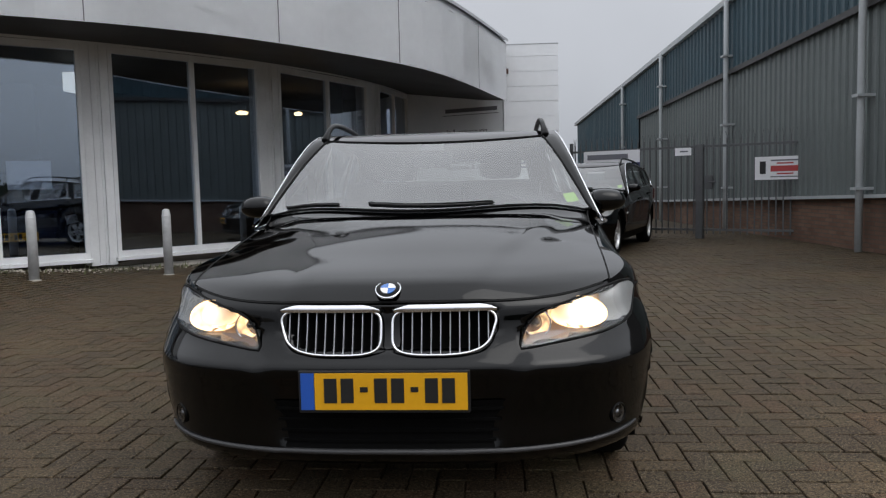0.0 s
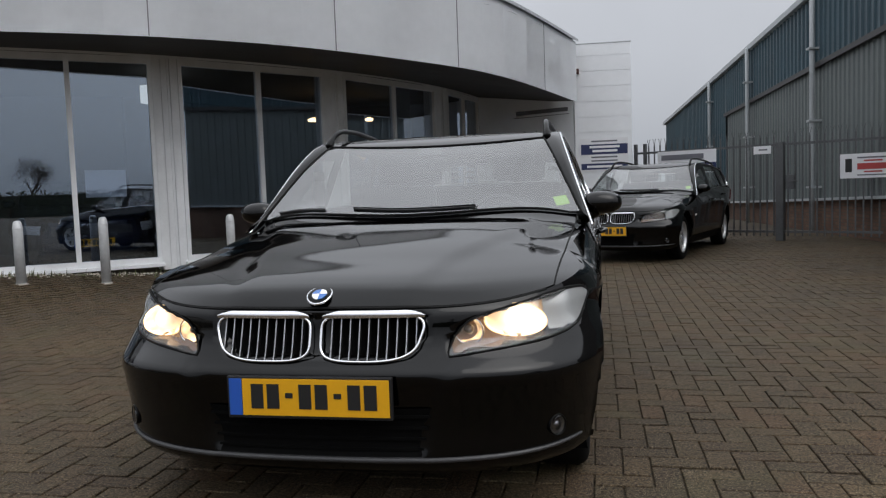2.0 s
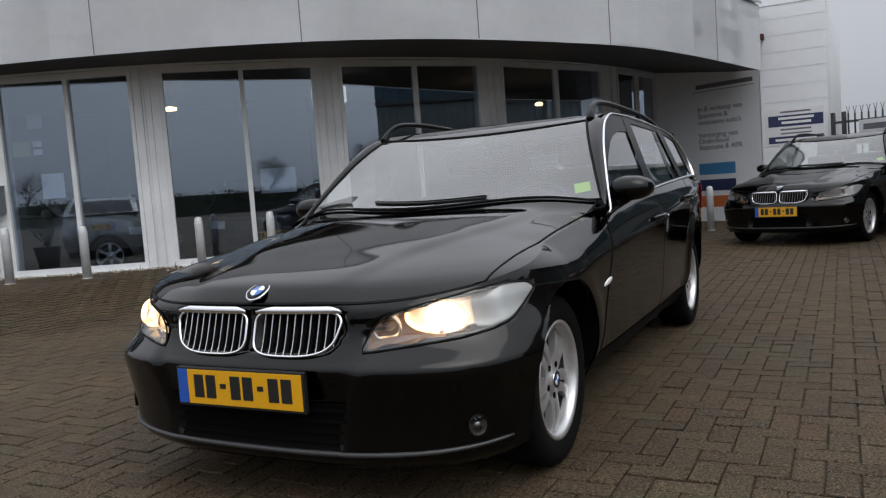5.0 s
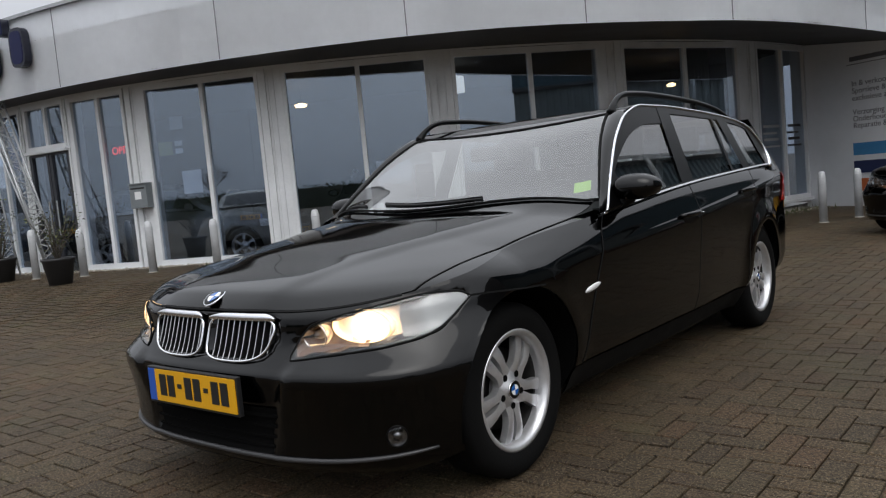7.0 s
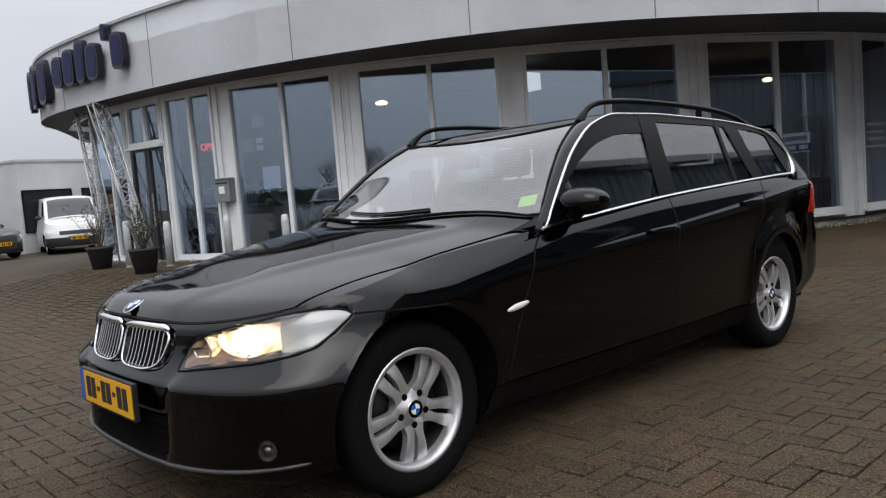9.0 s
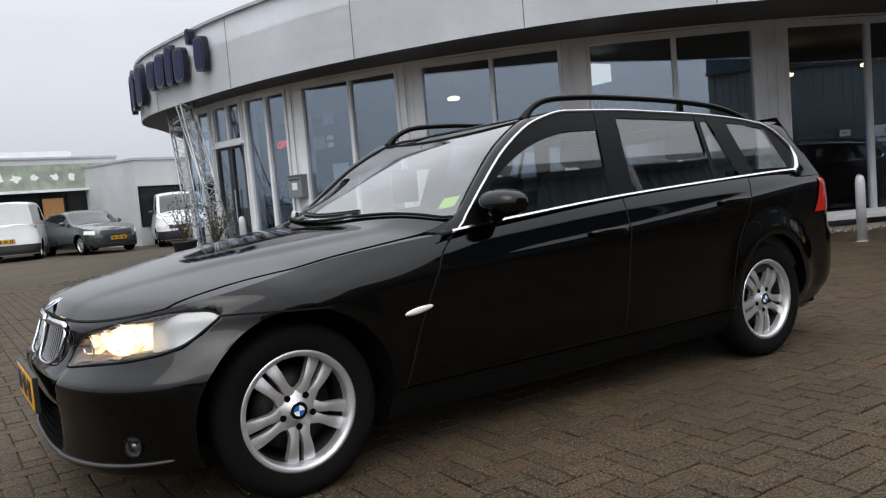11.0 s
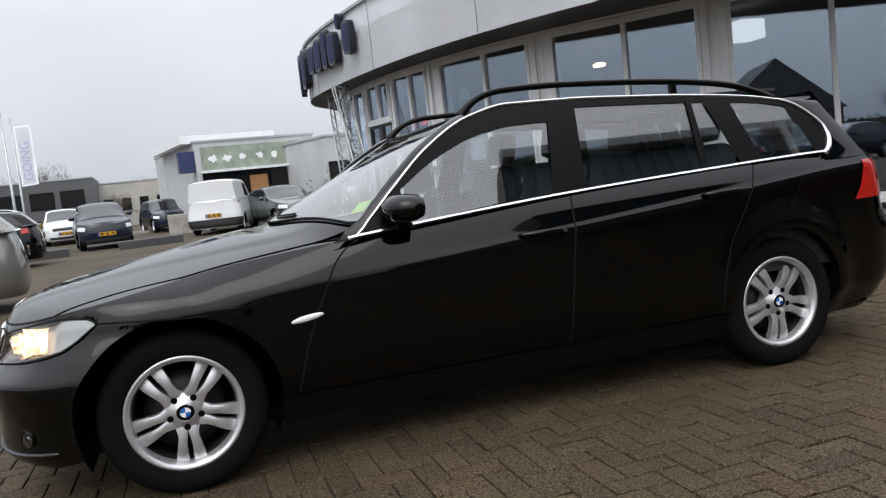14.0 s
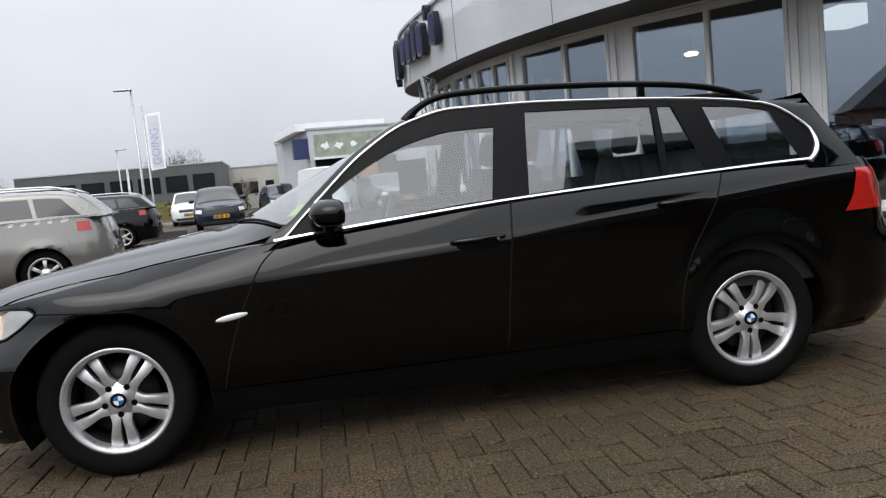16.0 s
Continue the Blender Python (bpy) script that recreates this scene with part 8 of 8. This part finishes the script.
pavement = tagged(new("pavement"), "brown clinker bricks laid in herringbone", "paving", "", "structure")
single = {}
for upright in (False, True):
    lx, ly = (UNIT, 2 * UNIT) if upright else (2 * UNIT, UNIT)
    bm = bmesh.new()
    a, b, e = lx / 2 - JOINT / 2, ly / 2 - JOINT / 2, 0.0032
    lo = [bm.verts.new((sx * a, sy * b, -0.016)) for sx, sy in ((-1, -1), (1, -1), (1, 1), (-1, 1))]
    md = [bm.verts.new((sx * a, sy * b, -0.0025)) for sx, sy in ((-1, -1), (1, -1), (1, 1), (-1, 1))]
    hi = [bm.verts.new((sx * (a - e), sy * (b - e), 0.0)) for sx, sy in ((-1, -1), (1, -1), (1, 1), (-1, 1))]
    bm.faces.new(hi)
    for i in range(4):
        j = (i + 1) % 4
        bm.faces.new((md[i], md[j], hi[j], hi[i]))
        bm.faces.new((lo[i], lo[j], md[j], md[i]))
    single[upright] = mesh_of("paving_brick", bm, M_clinker_one, True)
verts, faces = [], []
count = 0
brng = random.Random(21)
for gy_ in range(int(PY0 / UNIT), int(PY1 / UNIT)):
    for gx_ in range(int(PX0 / UNIT), int(PX1 / UNIT)):
        k = (gx_ + gy_ + 2) % 4
        if k not in (1, 3):
            continue
        upright = k == 1
        lx, ly = (UNIT, 2 * UNIT) if upright else (2 * UNIT, UNIT)
        cx, cy = gx_ * UNIT + 0.018 + lx / 2, gy_ * UNIT + 0.047 + ly / 2
        if not inside_plan(cx, cy) or (cx < -4 and cy < -0.5 and cx < -7):
            continue
        z = lay(cx, cy) + brng.gauss(0, 0.0012)
        tx, ty, yaw = brng.gauss(0, 0.010), brng.gauss(0, 0.010), brng.gauss(0, 0.008)
        if 1.25 < cx < 2.75 and 0.5 < cy < 4.6 and count < 290:
            count += 1
            o = new("paving_brick", single[upright])
            o.parent = pavement
            o.matrix_local = Matrix.LocRotScale((cx, cy, z), Euler((tx, ty, yaw)), None)
            continue
        a, b, e = lx / 2 - JOINT / 2, ly / 2 - JOINT / 2, 0.0032
        n0 = len(verts)
        for aa, bb, h in ((a, b, -0.016), (a, b, -0.0025), (a - e, b - e, 0.0)):
            for sx, sy in ((-1, -1), (1, -1), (1, 1), (-1, 1)):
                px, py = sx * aa, sy * bb
                verts.append((cx + px - yaw * py, cy + py + yaw * px, z + h - ty * px + tx * py))
        faces.append((n0 + 8, n0 + 9, n0 + 10, n0 + 11))
        for i in range(4):
            j = (i + 1) % 4
            faces.append((n0 + i, n0 + j, n0 + 4 + j, n0 + 4 + i))
            faces.append((n0 + 4 + i, n0 + 4 + j, n0 + 8 + j, n0 + 8 + i))
me = bpy.data.meshes.new("paving_bricks")
me.from_pydata(verts, [], faces)
me.materials.append(M_clinker)
rest = new("paving_bricks", me)
rest.parent = pavement
tagged(rest, "brown clinker paving bricks", "", "", "stuff")
bm = bmesh.new()
nx, ny = 48, 46
bed = [[bm.verts.new((lerp(PX0, PX1, i / nx), lerp(PY0, PY1, j / ny), lay(lerp(PX0, PX1, i / nx), lerp(PY0, PY1, j / ny)) - 0.0135)) for j in range(ny + 1)] for i in range(nx + 1)]
for i in range(nx):
    for j in range(ny):
        c = bed[i][j].co
        if not (c.x < -7 and c.y < -0.5):
            bm.faces.new((bed[i][j], bed[i + 1][j], bed[i + 1][j + 1], bed[i][j + 1]))
part("joint_sand", bm, M_bed, pavement, "dark mossy joint sand", flat=False)
